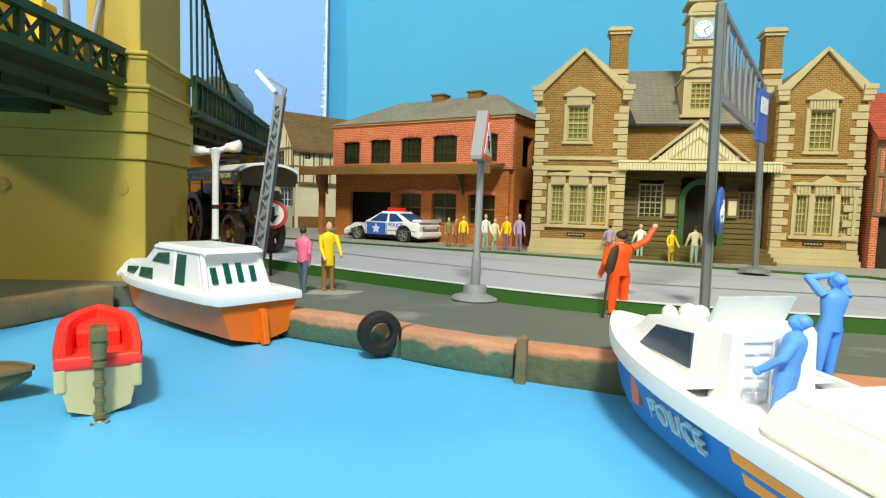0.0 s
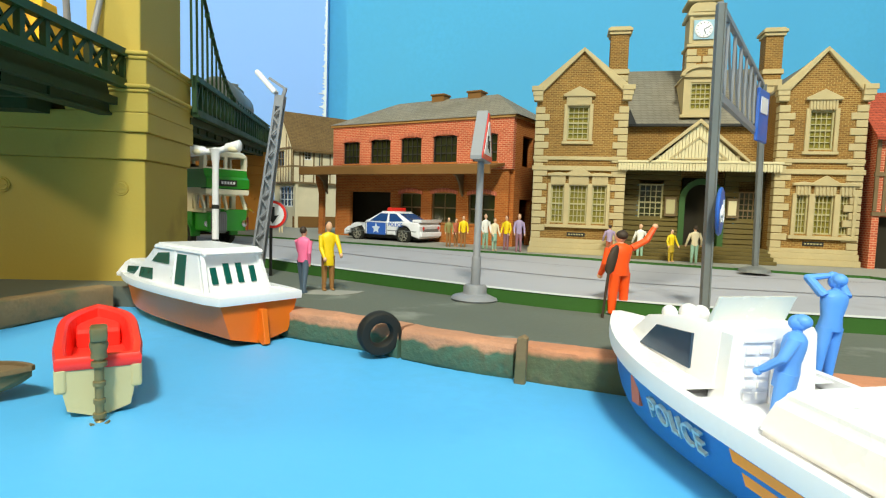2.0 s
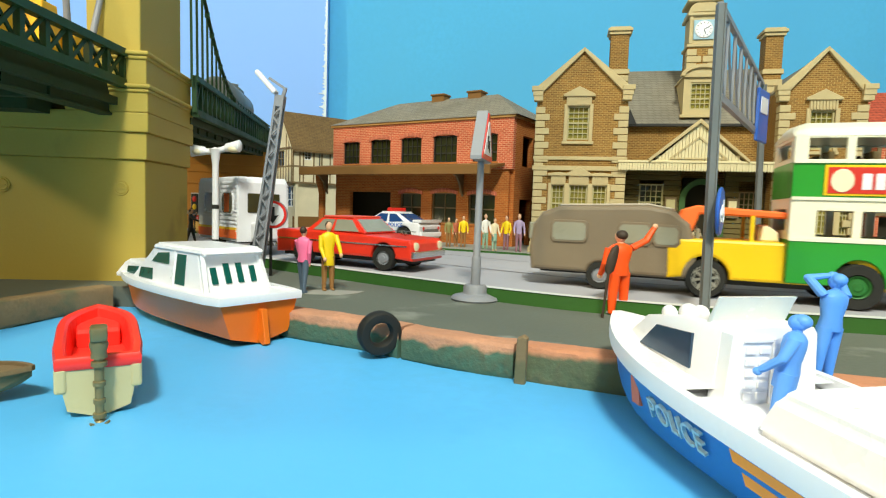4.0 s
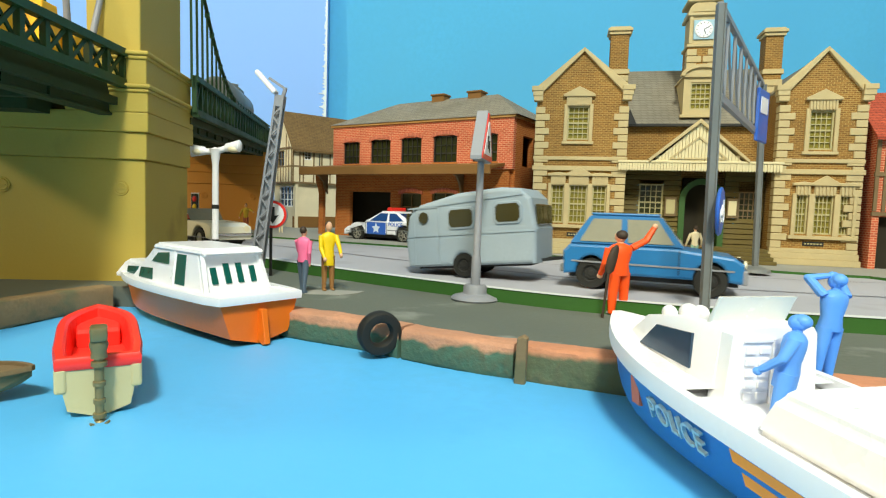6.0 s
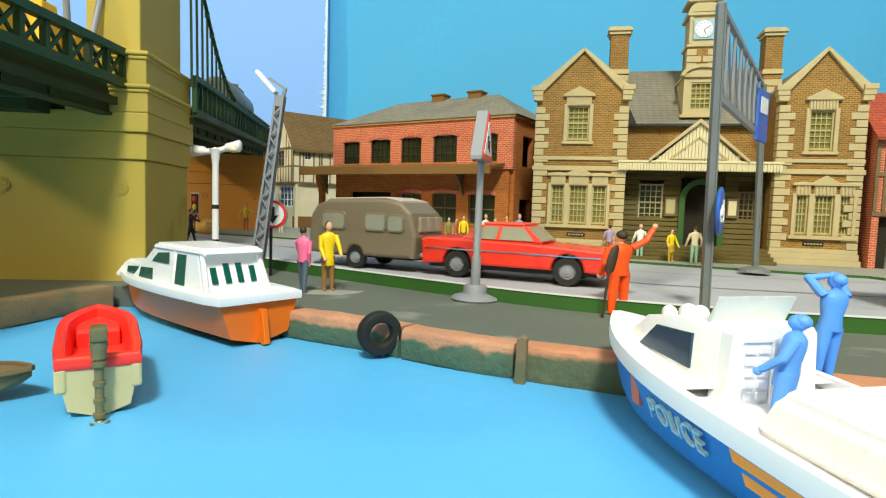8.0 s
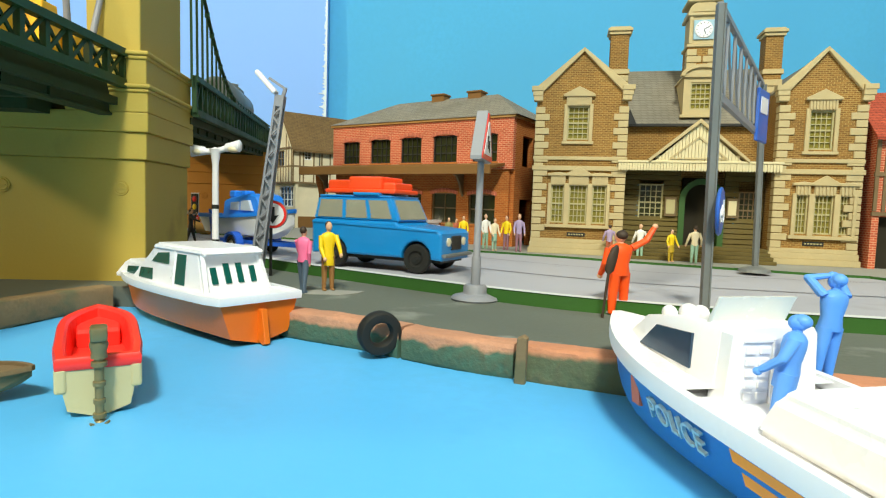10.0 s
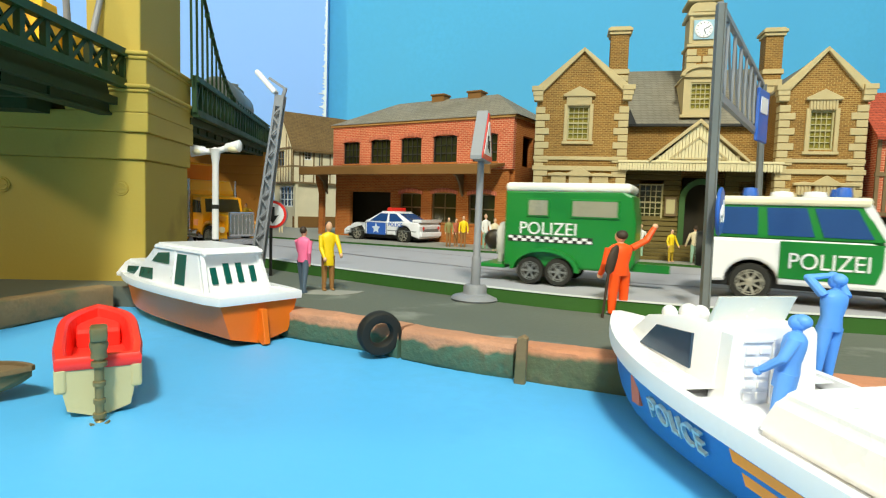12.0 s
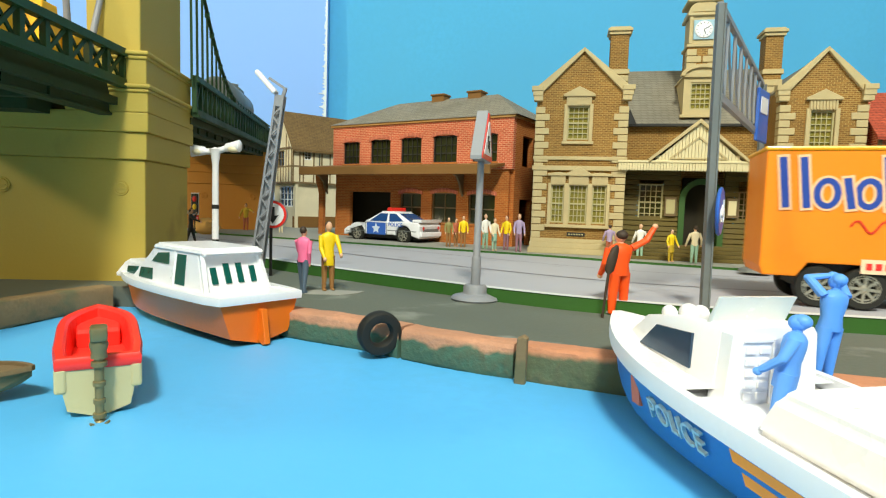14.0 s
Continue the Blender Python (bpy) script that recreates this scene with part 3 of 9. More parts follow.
def station():
    st = thing("station_building", "buff brick station with stone quoins, twin gables and clock tower", "building", cm(5.8, 36.0, 0.13, 0, 0, -12.56))
    cache = {}

    def wing(u0, u1, up, mid, lows, zl, peak, eaves):
        ridge = (u0 + u1) / 2
        lo_holes = [(a, b, zl[0], zl[1]) for a, b in lows]
        bm = bmesh.new()
        wall_cells(bm, u0, u1, 0, eaves, [(up[0], up[1], up[2], up[3])] + lo_holes, 0, 0.35)
        prism(bm, [(u0, eaves), (u1, eaves), (ridge, peak - 0.05)], "y", 0, 0.35)
        box(bm, u0, 0.35, 0, u0 + 0.3, 8, eaves)
        box(bm, u1 - 0.3, 0.35, 0, u1, 8, eaves)
        part("wing_wall", bm, BRICK_Y, st)
        # dark sheet behind the windows in place of an unlit room
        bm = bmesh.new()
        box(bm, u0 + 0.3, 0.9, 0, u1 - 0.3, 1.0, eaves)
        part("shade_backing", bm, DARK, st)
        for a, b in ((u0 - 0.14, ridge), (u1 + 0.14, ridge)):
            bm = bmesh.new()
            prism(bm, [(a, eaves - 0.1), (a + (0.5 if a < ridge else -0.5), eaves - 0.1), (b, peak - 0.1), (b, peak + 0.16), (a, eaves + 0.14)], "y", -0.2, 0.3, 0.03)
            part("coping", bm, STONE, st)
            bm = bmesh.new()
            prism(bm, [(a + (0.2 if a < ridge else -0.2), eaves - 0.1), (b, peak - 0.25), (b, peak - 0.1), (a + (0.1 if a < ridge else -0.1), eaves + 0.1)], "y", 0.3, 8.2)
            part("roof", bm, SLATE, st)
            bm = bmesh.new()
            k = 0.5 if a < ridge else -0.5
            for z, e in ((eaves - 0.35, 0.12), (eaves - 0.65, 0.05), (eaves - 0.05, 0.2)):
                box(bm, min(a - e * (1 if k > 0 else -1), a + k), -0.25 - e * 0.5, z, max(a - e * (1 if k > 0 else -1), a + k), 0.25, z + 0.3, 0.02)
            part("kneeler", bm, STONE, st)
        for z, h, e in ((5.2, 0.28, 0.14), (5.85, 0.22, 0.1), (0.0, 0.35, 0.22), (0.35, 0.35, 0.14), (0.7, 0.25, 0.08)):
            bm = bmesh.new()
            box(bm, u0 - e, -e, z, u1 + e, 0.2, z + h, 0.02)
            part("string_course", bm, STONE, st)
        quoins(st, u0, 0.95, eaves - 0.6, 1, 0, cache)
        quoins(st, u1, 0.95, eaves - 0.6, -1, 0, cache)
        sash(st, up[0], up[1], up[2], up[3], 0.04, 4, 6, LITGLASS)
        bm = bmesh.new()
        for a, b, c, d in ((up[0] - 0.22, up[0], up[2] - 0.1, up[3] + 0.1), (up[1], up[1] + 0.22, up[2] - 0.1, up[3] + 0.1), (up[0] - 0.3, up[1] + 0.3, up[2] - 0.28, up[2] - 0.1)):
            box(bm, a, -0.13, c, b, 0.05, d, 0.02)
        part("window_surround", bm, STONE, st)
        pediment(st, up[0] - 0.1, up[1] + 0.1, up[3] + 0.55, 0, 0.62)
        for k, (a, b) in enumerate(lows):
            sash(st, a, b, zl[0], zl[1], 0.04, 4 if k == 1 else 3, 6, LITGLASS)
            pediment(st, a - 0.05, b + 0.05, zl[1] + 0.5, 0, 0.6 if k == 1 else 0.24)
        bm = bmesh.new()
        edges = [lows[0][0] - 0.2] + [x for a, b in lows for x in (a, b)] + [lows[-1][1] + 0.2]
        for a, b in zip(edges[::2], edges[1::2]):
            box(bm, a, -0.14, zl[0] - 0.1, b, 0.05, zl[1] + 0.05, 0.02)
        box(bm, lows[0][0] - 0.32, -0.22, zl[0] - 0.3, lows[-1][1] + 0.32, 0.05, zl[0] - 0.1, 0.02)
        part("window_surround", bm, STONE, st)
        bm = bmesh.new()
        box(bm, ridge - 0.55, -0.05, 1.12, ridge + 0.55, 0.02, 1.36, 0.01)
        pl_ = part("name_plate", bm, BLACK, st)
        bm = bmesh.new()
        for i in range(6):
            box(bm, ridge - 0.46 + i * 0.16, -0.062, 1.2, ridge - 0.36 + i * 0.16, -0.05, 1.28)
        part("plate_writing", bm, WINBAR, pl_)

    wing(-0.2, 5.25, (1.7, 3.0, 7.1, 9.15), 2.4, [(0.9, 1.7), (2.0, 3.1), (3.4, 4.25)], (1.95, 4.35), 12.5, 10.1)
    wing(13.6, 18.0, (15.15, 16.4, 6.6, 8.8), 15.8, [(14.75, 15.4), (15.7, 16.7), (17.0, 17.65)], (1.8, 4.05), 12.15, 9.95)
    # recessed centre
    bm = bmesh.new()
    wall_cells(bm, 5.25, 13.55, 0, 8.35, [(6.3, 7.75, 2.3, 4.55), (12.1, 13.3, 1.9, 4.2)], 2.5, 2.8)
    part("centre_wall", bm, BRICK_Y, st)
    bm = bmesh.new()
    prism(bm, [(2.2, 8.25), (2.2, 8.4), (6.8, 12.75), (7.0, 12.75), (7.0, 12.4)], "x", 5.0, 13.8)
    part("roof", bm, SLATE, st)
    bm = bmesh.new()
    box(bm, 5.1, 2.05, 8.2, 13.7, 2.3, 8.38, 0.03)
    part("gutter", bm, BLACK, st)
    for u in (5.55, 13.3):
        bm = bmesh.new()
        prism(bm, [(u - 0.45, 8.3), (u + 0.45, 8.3), (u, 9.3)], "y", 2.0, 2.6, 0.03)
        part("valley_hopper", bm, BLACK, st)
    # dormer
    bm = bmesh.new()
    wall_cells(bm, 8.75, 10.85, 9.0, 11.3, [(9.15, 10.4, 9.3, 11.0)], 2.45, 6.0)
    arc = [(8.65, 11.3)] + [(9.8 - 1.15 * math.cos(math.pi * i / 12), 11.3 + 0.6 * math.sin(math.pi * i / 12)) for i in range(13)] + [(10.95, 11.3)]
    prism(bm, arc, "y", 2.3, 6.0)
    box(bm, 8.6, 2.3, 8.8, 11.0, 2.6, 9.0, 0.02)
    part("dormer", bm, STONE, st)
    sash(st, 9.15, 10.4, 9.3, 11.0, 2.5, 4, 5, LITGLASS)
    bm = bmesh.new()
    arc2 = [(9.8 - 1.3 * math.cos(math.pi * i / 12), 11.35 + 0.72 * math.sin(math.pi * i / 12)) for i in range(13)] + [(9.8 + 1.05 * math.cos(math.pi * i / 12), 11.35 + 0.5 * math.sin(math.pi * i / 12)) for i in range(13)]
    prism(bm, arc2, "y", 2.15, 2.5, 0.02)
    part("dormer_hood", bm, STONE, st)
    # clock tower
    tower = part("clock_tower", tower_mesh(), STONE, st)
    bm = bmesh.new()
    box(bm, 8.95, 3.0, 11.9, 10.65, 4.7, 13.3)
    part("tower_brick", bm, BRICK_Y, tower)
    cache2 = {}
    quoins(tower, 8.95, 11.9, 13.3, 1, 3.0, cache2)
    quoins(tower, 10.65, 11.9, 13.3, -1, 3.0, cache2)
    bm = bmesh.new()
    box(bm, 9.2, 2.86, 13.75, 10.4, 2.95, 14.95, 0.01)
    dial = part("clock_surround", bm, paint("pale_blue_dial", rgb(150, 182, 196), 0.6, 0.15, 300), tower, "pale blue patterned clock panel")
    bm = bmesh.new()
    lathe(bm, [(0.02, 2.8), (0.5, 2.8), (0.54, 2.84), (0.54, 2.9), (0.02, 2.9)], 28, "y", (9.8, 0, 14.35))
    face = part("clock_face", bm, WHITE, dial)
    bm = bmesh.new()
    for i in range(12):
        a = math.radians(30 * i)
        bar(bm, (9.8 + 0.36 * math.sin(a), 2.79, 14.35 + 0.36 * math.cos(a)), (9.8 + 0.46 * math.sin(a), 2.79, 14.35 + 0.46 * math.cos(a)), 0.03, 0.02)
    bar(bm, (9.8, 2.78, 14.35), (10.12, 2.78, 14.52), 0.04, 0.02)
    bar(bm, (9.8, 2.78, 14.35), (9.9, 2.78, 14.05), 0.05, 0.02)
    part("clock_marks", bm, BLACK, dial)
    chimney(st, 4.2, 5.35, 3.0, 4.1, 9.5, 14.75, BRICK_Y)
    chimney(st, 13.45, 14.45, 3.0, 4.1, 9.5, 14.35, BRICK_Y)
    # canopy with boarded pediment
    bm = bmesh.new()
    box(bm, 4.9, -0.25, 5.62, 13.8, 2.5, 5.78)
    part("canopy_roof", bm, BOARDS, st)
    bm = bmesh.new()
    n = 56
    for i in range(n):
        u = 4.85 + 9.0 * i / n
        prism(bm, [(u, 5.75), (u, 5.32), (u + 0.07, 5.24), (u + 0.14, 5.32), (u + 0.14, 5.75)], "y", -0.34 - 0.02 * (i % 2), -0.26)
    box(bm, 4.8, -0.4, 5.72, 13.9, -0.24, 5.86, 0.02)
    tagged(part("valance", bm, VALANCE, st), kind="stuff")
    bm = bmesh.new()
    n = 26
    for i in range(n):
        u0, u1 = 6.95 + 4.75 * i / n, 6.95 + 4.75 * (i + 0.86) / n
        top = lambda u: 5.86 + 2.2 * (1 - abs(u - 9.32) / 2.38)
        prism(bm, [(u0, 5.86), (u1, 5.86), (u1, max(5.88, top(u1))), (u0, max(5.88, top(u0)))], "y", -0.3, -0.2)
    box(bm, 7.0, -0.2, 5.86, 11.6, -0.15, 6.2)
    prism(bm, [(6.95, 5.86), (11.7, 5.86), (9.32, 8.06)], "y", -0.2, 2.5)
    tagged(part("boarded_gable", bm, VALANCE, st), kind="stuff")
    for s_ in (-1, 1):
        bm = bmesh.new()
        prism(bm, [(9.32, 8.05), (9.32, 8.3), (9.32 + s_ * 2.75, 5.95), (9.32 + s_ * 2.75, 5.75)], "y", -0.5, 2.5, 0.02)
        part("bargeboard", bm, STONE, st)
        bm = bmesh.new()
        bar(bm, (9.32, -0.33, 7.25), (9.32 + s_ * 1.55, -0.33, 6.0), 0.07, 0.09)
        part("moulding", bm, STONE, st)
    bm = bmesh.new()
    bar(bm, (7.75, -0.33, 6.0), (10.9, -0.33, 6.0), 0.07, 0.09)
    part("moulding", bm, STONE, st)
    # boarded ground floor with arched doorway
    z = 0.0
    while z < 5.2:
        for a, b in ((5.3, 6.3), (7.75, 8.75), (11.3, 12.1), (13.3, 13.5)) if 2.25 <= z < 4.5 else ((5.3, 8.75), (11.3, 13.5)):
            bm = bmesh.new()
            prism(bm, [(1.5, z), (1.42, z + 0.03), (1.47, z + 0.29), (1.5, z + 0.3), (1.75, z + 0.3), (1.75, z)], "x", a, b)
            part("board", bm, BOARDS, st)
        z += 0.32
    sash(st, 6.3, 7.75, 2.25, 4.55, 1.45, 4, 6, DARKGLASS)
    sash(st, 12.1, 13.3, 2.25, 4.2, 1.45, 4, 5, DARKGLASS, OAK)
    bm = bmesh.new()
    outer = [(8.7, 0)] + [(10.02 - 1.32 * math.cos(math.pi * i / 14), 3.6 + 1.32 * math.sin(math.pi * i / 14)) for i in range(15)] + [(11.34, 0)]
    inner = [(11.0, 0)] + [(10.02 + 0.98 * math.cos(math.pi * i / 14), 3.6 + 0.98 * math.sin(math.pi * i / 14)) for i in range(15)] + [(9.04, 0)]
    prism(bm, outer + inner, "y", 1.3, 1.8)
    part("door_arch", bm, DOORGREEN, st)
    # no opening here: a dark sheet gives the doorway its shade
    bm = bmesh.new()
    box(bm, 9.0, 2.2, 0, 11.05, 2.3, 5.0)
    part("door", bm, DARK, st, "dark sheet standing for the shade of the open doorway")
    for u, w, c, lines in ((8.2, 0.34, WINBAR, 4), (11.75, 0.3, VALANCE, 4)):
        bm = bmesh.new()
        box(bm, u - w, 1.28, 2.55, u + w, 1.4, 3.75, 0.02)
        nb = part("notice_board", bm, OAK, st)
        bm = bmesh.new()
        box(bm, u - w * 0.75, 1.262, 2.72, u + w * 0.75, 1.28, 3.6)
        sheet = part("poster", bm, c, nb)
    for k in range(4):
        bm = bmesh.new()
        box(bm, 5.3 + k * 0.02, -1.6 + 0.5 * k, 0.2 * k, 13.5 - k * 0.02, 1.45, 0.2 * (k + 1), 0.02)
        part("step", bm, BOARDS, st)


def tower_mesh():
    bm = bmesh.new()
    box(bm, 8.85, 2.9, 13.3, 10.75, 4.8, 13.5, 0.03)
    box(bm, 9.0, 2.95, 13.5, 10.6, 4.7, 15.2)
    for u in (8.95, 10.45):
        box(bm, u, 2.88, 13.5, u + 0.2, 3.2, 15.2, 0.02)
    box(bm, 8.8, 2.8, 15.2, 10.8, 4.9, 15.4, 0.04)
    arc = [(8.85, 15.4)] + [(9.8 - 0.95 * math.cos(math.pi * i / 10), 15.4 + 0.75 * math.sin(math.pi * i / 10)) for i in range(11)] + [(10.75, 15.4)]
    prism(bm, arc, "y", 2.85, 4.8, 0.03)
    arc = [(9.8 - 0.7 * math.cos(math.pi * i / 10), 15.45 + 0.5 * math.sin(math.pi * i / 10)) for i in range(11)]
    prism(bm, arc, "y", 2.8, 2.9)
    box(bm, 8.75, 2.75, 16.05, 10.85, 4.9, 16.25, 0.04)
    lathe(bm, [(0.85, 16.25), (0.85, 16.5), (0.7, 16.9), (0.35, 17.4), (0.1, 17.8), (0.05, 18.6)], 16, "z", (9.8, 3.85, 0))
    return bm


station()


def brick_shed():
    sh = thing("brick_goods_building", "red brick two-storey goods building with slate hip roof and awning", "building", cm(-9.5, 49.0, 0.13, 0, 0, -32.1))
    L, D = 16.75, 9.0
    ups = [(0.98, 2.75, 6.05, 7.85), (3.92, 5.95, 6.05, 7.95), (7.0, 8.95, 6.05, 8.0), (10.05, 12.15, 6.05, 8.05), (13.5, 15.5, 6.05, 8.05)]
    lows = [(1.65, 5.97, 0.0, 3.75), (6.9, 8.96, 1.5, 3.7), (9.95, 12.15, 1.5, 3.75), (13.2, 15.4, 1.5, 3.7)]
    bm = bmesh.new()
    wall_cells(bm, -0.2, L, 5.5, 9.2, ups, 0, 0.4)
    part("upper_wall", bm, BRICK_R, sh)
    bm = bmesh.new()
    wall_cells(bm, 0.2, L - 0.3, 0, 5.5, lows, 0.15, 0.5)
    part("lower_wall", bm, BRICK_LOW, sh)
    bm = bmesh.new()
    wall_cells(bm, 0.4, D, 0, 9.2, [(1.6, 3.4, 5.8, 8.0), (1.4, 3.4, 0, 3.4)], -L, -L + 0.4)
    part("end_wall", bm, BRICK_LOW, sh, m=Matrix.Rotation(radians(90), 4, "Z"))
    bm = bmesh.new()
    box(bm, -0.2, 0.4, 0, 0.2, D, 9.2)
    box(bm, -0.2, D - 0.3, 0, L, D, 9.2)
    part("rear_wall", bm, BRICK_LOW, sh)
    # dark sheet inside the shed, so its openings look unlit
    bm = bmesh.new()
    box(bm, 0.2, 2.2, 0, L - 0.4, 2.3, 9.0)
    part("shade_backing", bm, DARK, sh)
    for a, b, c, d in ups:
        sash(sh, a, b, c, d, 0.12, 4, 3, DARKGLASS, BLACK, 0.08)
    for a, b, c, d in lows[1:]:
        sash(sh, a, b, c, d, 0.28, 2, 2, DARKGLASS, OAK, 0.08)
    for a, b, c, d in ups + lows[1:]:
        bm = bmesh.new()
        y = -0.06 if c > 5 else 0.09
        n = 12
        lo = [(a - 0.12 + (b - a + 0.24) * i / n, d - 0.12 + 0.22 * math.sin(math.pi * i / n)) for i in range(n + 1)]
        prism(bm, lo + [(u, z + 0.28) for u, z in lo[::-1]], "y", y, y + 0.3)
        part("brick_lintel", bm, BRICK_ARCH, sh)
        bm = bmesh.new()
        box(bm, a - 0.1, y - 0.03, c - 0.14, b + 0.1, y + 0.3, c, 0.02)
        part("sill", bm, BRICK_LOW, sh)
    bm = bmesh.new()
    box(bm, -0.35, -0.15, 9.1, L + 0.15, 0.3, 9.28, 0.03)
    box(bm, L - 0.2, 0.3, 9.1, L + 0.15, D, 9.28, 0.03)
    part("eaves_course", bm, EAVES, sh)
    bm = bmesh.new()
    e = 0.35
    base = [(-e, -e + 0.1, 9.28), (L + e, -e + 0.1, 9.28), (L + e, D + e, 9.28), (-e, D + e, 9.28)]
    vs = [bm.verts.new(p) for p in base] + [bm.verts.new((3.3, D / 2, 11.65)), bm.verts.new((L - 3.6, D / 2, 11.75))]
    for q in ((0, 1, 5, 4), (1, 2, 5), (2, 3, 4, 5), (3, 0, 4), (3, 2, 1, 0)):
        bm.faces.new([vs[i] for i in q])
    part("roof", bm, SLATE, sh)
    for u in (7.7, 11.2):
        bm = bmesh.new()
        box(bm, u - 0.6, D / 2 - 0.5, 11.3, u + 0.6, D / 2 + 0.5, 12.1, 0.03)
        box(bm, u - 0.68, D / 2 - 0.6, 11.95, u + 0.68, D / 2 + 0.6, 12.1, 0.03)
        part("chimney", bm, BROWN_TRIM, sh)
    # awning
    bm = bmesh.new()
    prism(bm, [(-2.3, 5.35), (-2.3, 5.55), (0.1, 5.95), (0.1, 5.75)], "x", -1.7, L - 0.6)
    part("awning_roof", bm, BROWN_TRIM, sh)
    bm = bmesh.new()
    box(bm, -1.8, -2.42, 5.0, L - 0.5, -2.28, 5.65, 0.03)
    part("fascia", bm, BROWN_TRIM, sh)
    for u in (-0.9, 12.7):
        bm = bmesh.new()
        prism(bm, [(0.1, 3.5), (0.1, 5.5), (-1.6, 5.4), (-1.55, 5.15), (-0.9, 4.95), (-0.45, 4.5), (-0.2, 3.9)], "x", u - 0.08, u + 0.08)
        part("bracket", bm, OAK, sh)
    for u in (-1.55,):
        bm = bmesh.new()
        prism(bm, [(0.15, 0), (0.15, 5.3), (-0.6, 5.3), (-0.55, 4.6), (-0.3, 4.0), (-0.15, 3.4), (-0.15, 0)], "x", u - 0.12, u + 0.4)
        part("end_post", bm, BRICK_LOW, sh)


brick_shed()


def cottage():
    ct = thing("timbered_cottage", "cream plaster timber-framed cottage with a brown tiled roof", "building", cm(-15.9, 59.6, 0.13, 0, 0, 40))
    W, D, J, E_, R = 8.2, 5.4, 4.7, 8.5, 12.1
    end = Matrix.Rotation(radians(-90), 4, "Z")  # the gable end: u runs back from the corner
    ends = Matrix.Translation((0, D, 0)) @ end

    def gable_cells(z0, z1, holes, y0, y1):
        bm = bmesh.new()
        wall_cells(bm, 0, D, z0, z1, [(D - b, D - a, c, d) for a, b, c, d in holes], y0, y1)
        return bm
    up_g, up_f, low_g = (2.2, 4.0, 6.5, 8.2), (1.3, 2.1, 7.2, 8.2), (0.35, 4.0, 2.2, 4.4)
    bm = bmesh.new()
    wall_cells(bm, 0.3, W, 1.2, J, [], 0.3, 0.6)
    part("front_wall", bm, RENDER_W, ct)
    bm = bmesh.new()
    wall_cells(bm, 0.3, W, J, E_, [up_f], 0, 0.3)
    part("front_wall", bm, RENDER_W, ct)
    part("gable_wall", gable_cells(J, E_, [up_g], 0, 0.3), RENDER_W, ct, m=ends)
    part("gable_wall", gable_cells(0, J, [low_g], 0.3, 0.6), RENDER_W, ct, m=ends)
    bm = bmesh.new()
    prism(bm, [(0.05, E_), (D - 0.05, E_), (D / 2, R - 0.3)], "x", 0, 0.3)
    part("gable", bm, RENDER_W, ct)
    bm = bmesh.new()
    box(bm, 0.25, 0.22, 0, W, 0.62, 1.2, 0.03)
    part("plinth", bm, BROWN_TRIM, ct)
    bm = bmesh.new()
    box(bm, 0.3, D - 0.3, 0, W, D, E_)
    box(bm, W - 0.3, 0.3, 0, W, D - 0.3, E_)
    part("rear_wall", bm, RENDER_W, ct)
    sash(ct, *up_f, 0.05, 2, 3, DARKGLASS, WHITE, 0.08)
    turned = thing_turn(ct, ends)
    sash(turned, D - up_g[1], D - up_g[0], up_g[2], up_g[3], 0.05, 2, 2, DARKGLASS, OAK, 0.1)
    sash(turned, D - low_g[1], D - low_g[0], low_g[2], low_g[3], 0.34, 4, 3, DARKGLASS, WHITE, 0.1)
    for u in (0.0, 0.75, 1.15, 2.35, 3.3, 4.3, 5.4, 6.6, 7.8):
        bm = bmesh.new()
        box(bm, u - 0.07, -0.05, J, u + 0.07, 0.04, E_)
        part("stud", bm, OAK, ct)
    for z, y, h in ((J - 0.05, -0.08, 0.2), (6.4, -0.045, 0.14), (E_ - 0.2, -0.08, 0.2)):
        bm = bmesh.new()
        box(bm, -0.08, y, z, W, y + 0.16, z + h)
        part("rail", bm, OAK, ct)
        bm = bmesh.new()
        box(bm, 0, y, z, D, y + 0.16, z + h)
        part("rail", bm, OAK, ct, m=ends)
    for i in range(8):
        u = D * (i + 0.5) / 8
        top = R - 0.5 - abs(u - D / 2) / (D / 2) * (R - E_)
        bm = bmesh.new()
        box(bm, u - 0.06, -0.05, J, u + 0.06, 0.04, 6.4 if D - up_g[1] - 0.1 < u < D - up_g[0] + 0.1 else max(E_, top))
        part("stud", bm, OAK, ct, m=ends)
    for y0 in (0.0, D):
        bm = bmesh.new()
        bar(bm, (-0.15, y0, E_ - 0.1), (-0.15, D / 2, R), 0.12, 0.3)
        part("bargeboard", bm, RENDER_W, ct)
    for s_ in (0, 1):
        bm = bmesh.new()
        y0, y1 = (-0.45, D / 2) if not s_ else (D + 0.45, D / 2)
        prism(bm, [(y0, E_ - 0.55), (y0, E_ - 0.3), (y1, R + 0.3), (y1, R + 0.05)], "x", -0.25, W + 0.3)
        part("roof", bm, TILE_BROWN, ct)
    bm = bmesh.new()
    tube(bm, (2.9, -0.3, 0), (2.9, -0.3, E_ - 0.2), 0.06, n=6)
    part("downpipe", bm, BLACK, ct)


def thing_turn(owner, m):
    """A dark sheet turned to an end wall: it stands for the room's shade and carries the windows."""
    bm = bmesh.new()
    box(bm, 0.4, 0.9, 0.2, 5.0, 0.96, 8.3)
    ob = part("shade_backing", bm, DARK, owner)
    ob.matrix_local = Matrix.Translation(m.translation * S) @ m.to_3x3().to_4x4()
    return ob


cottage()


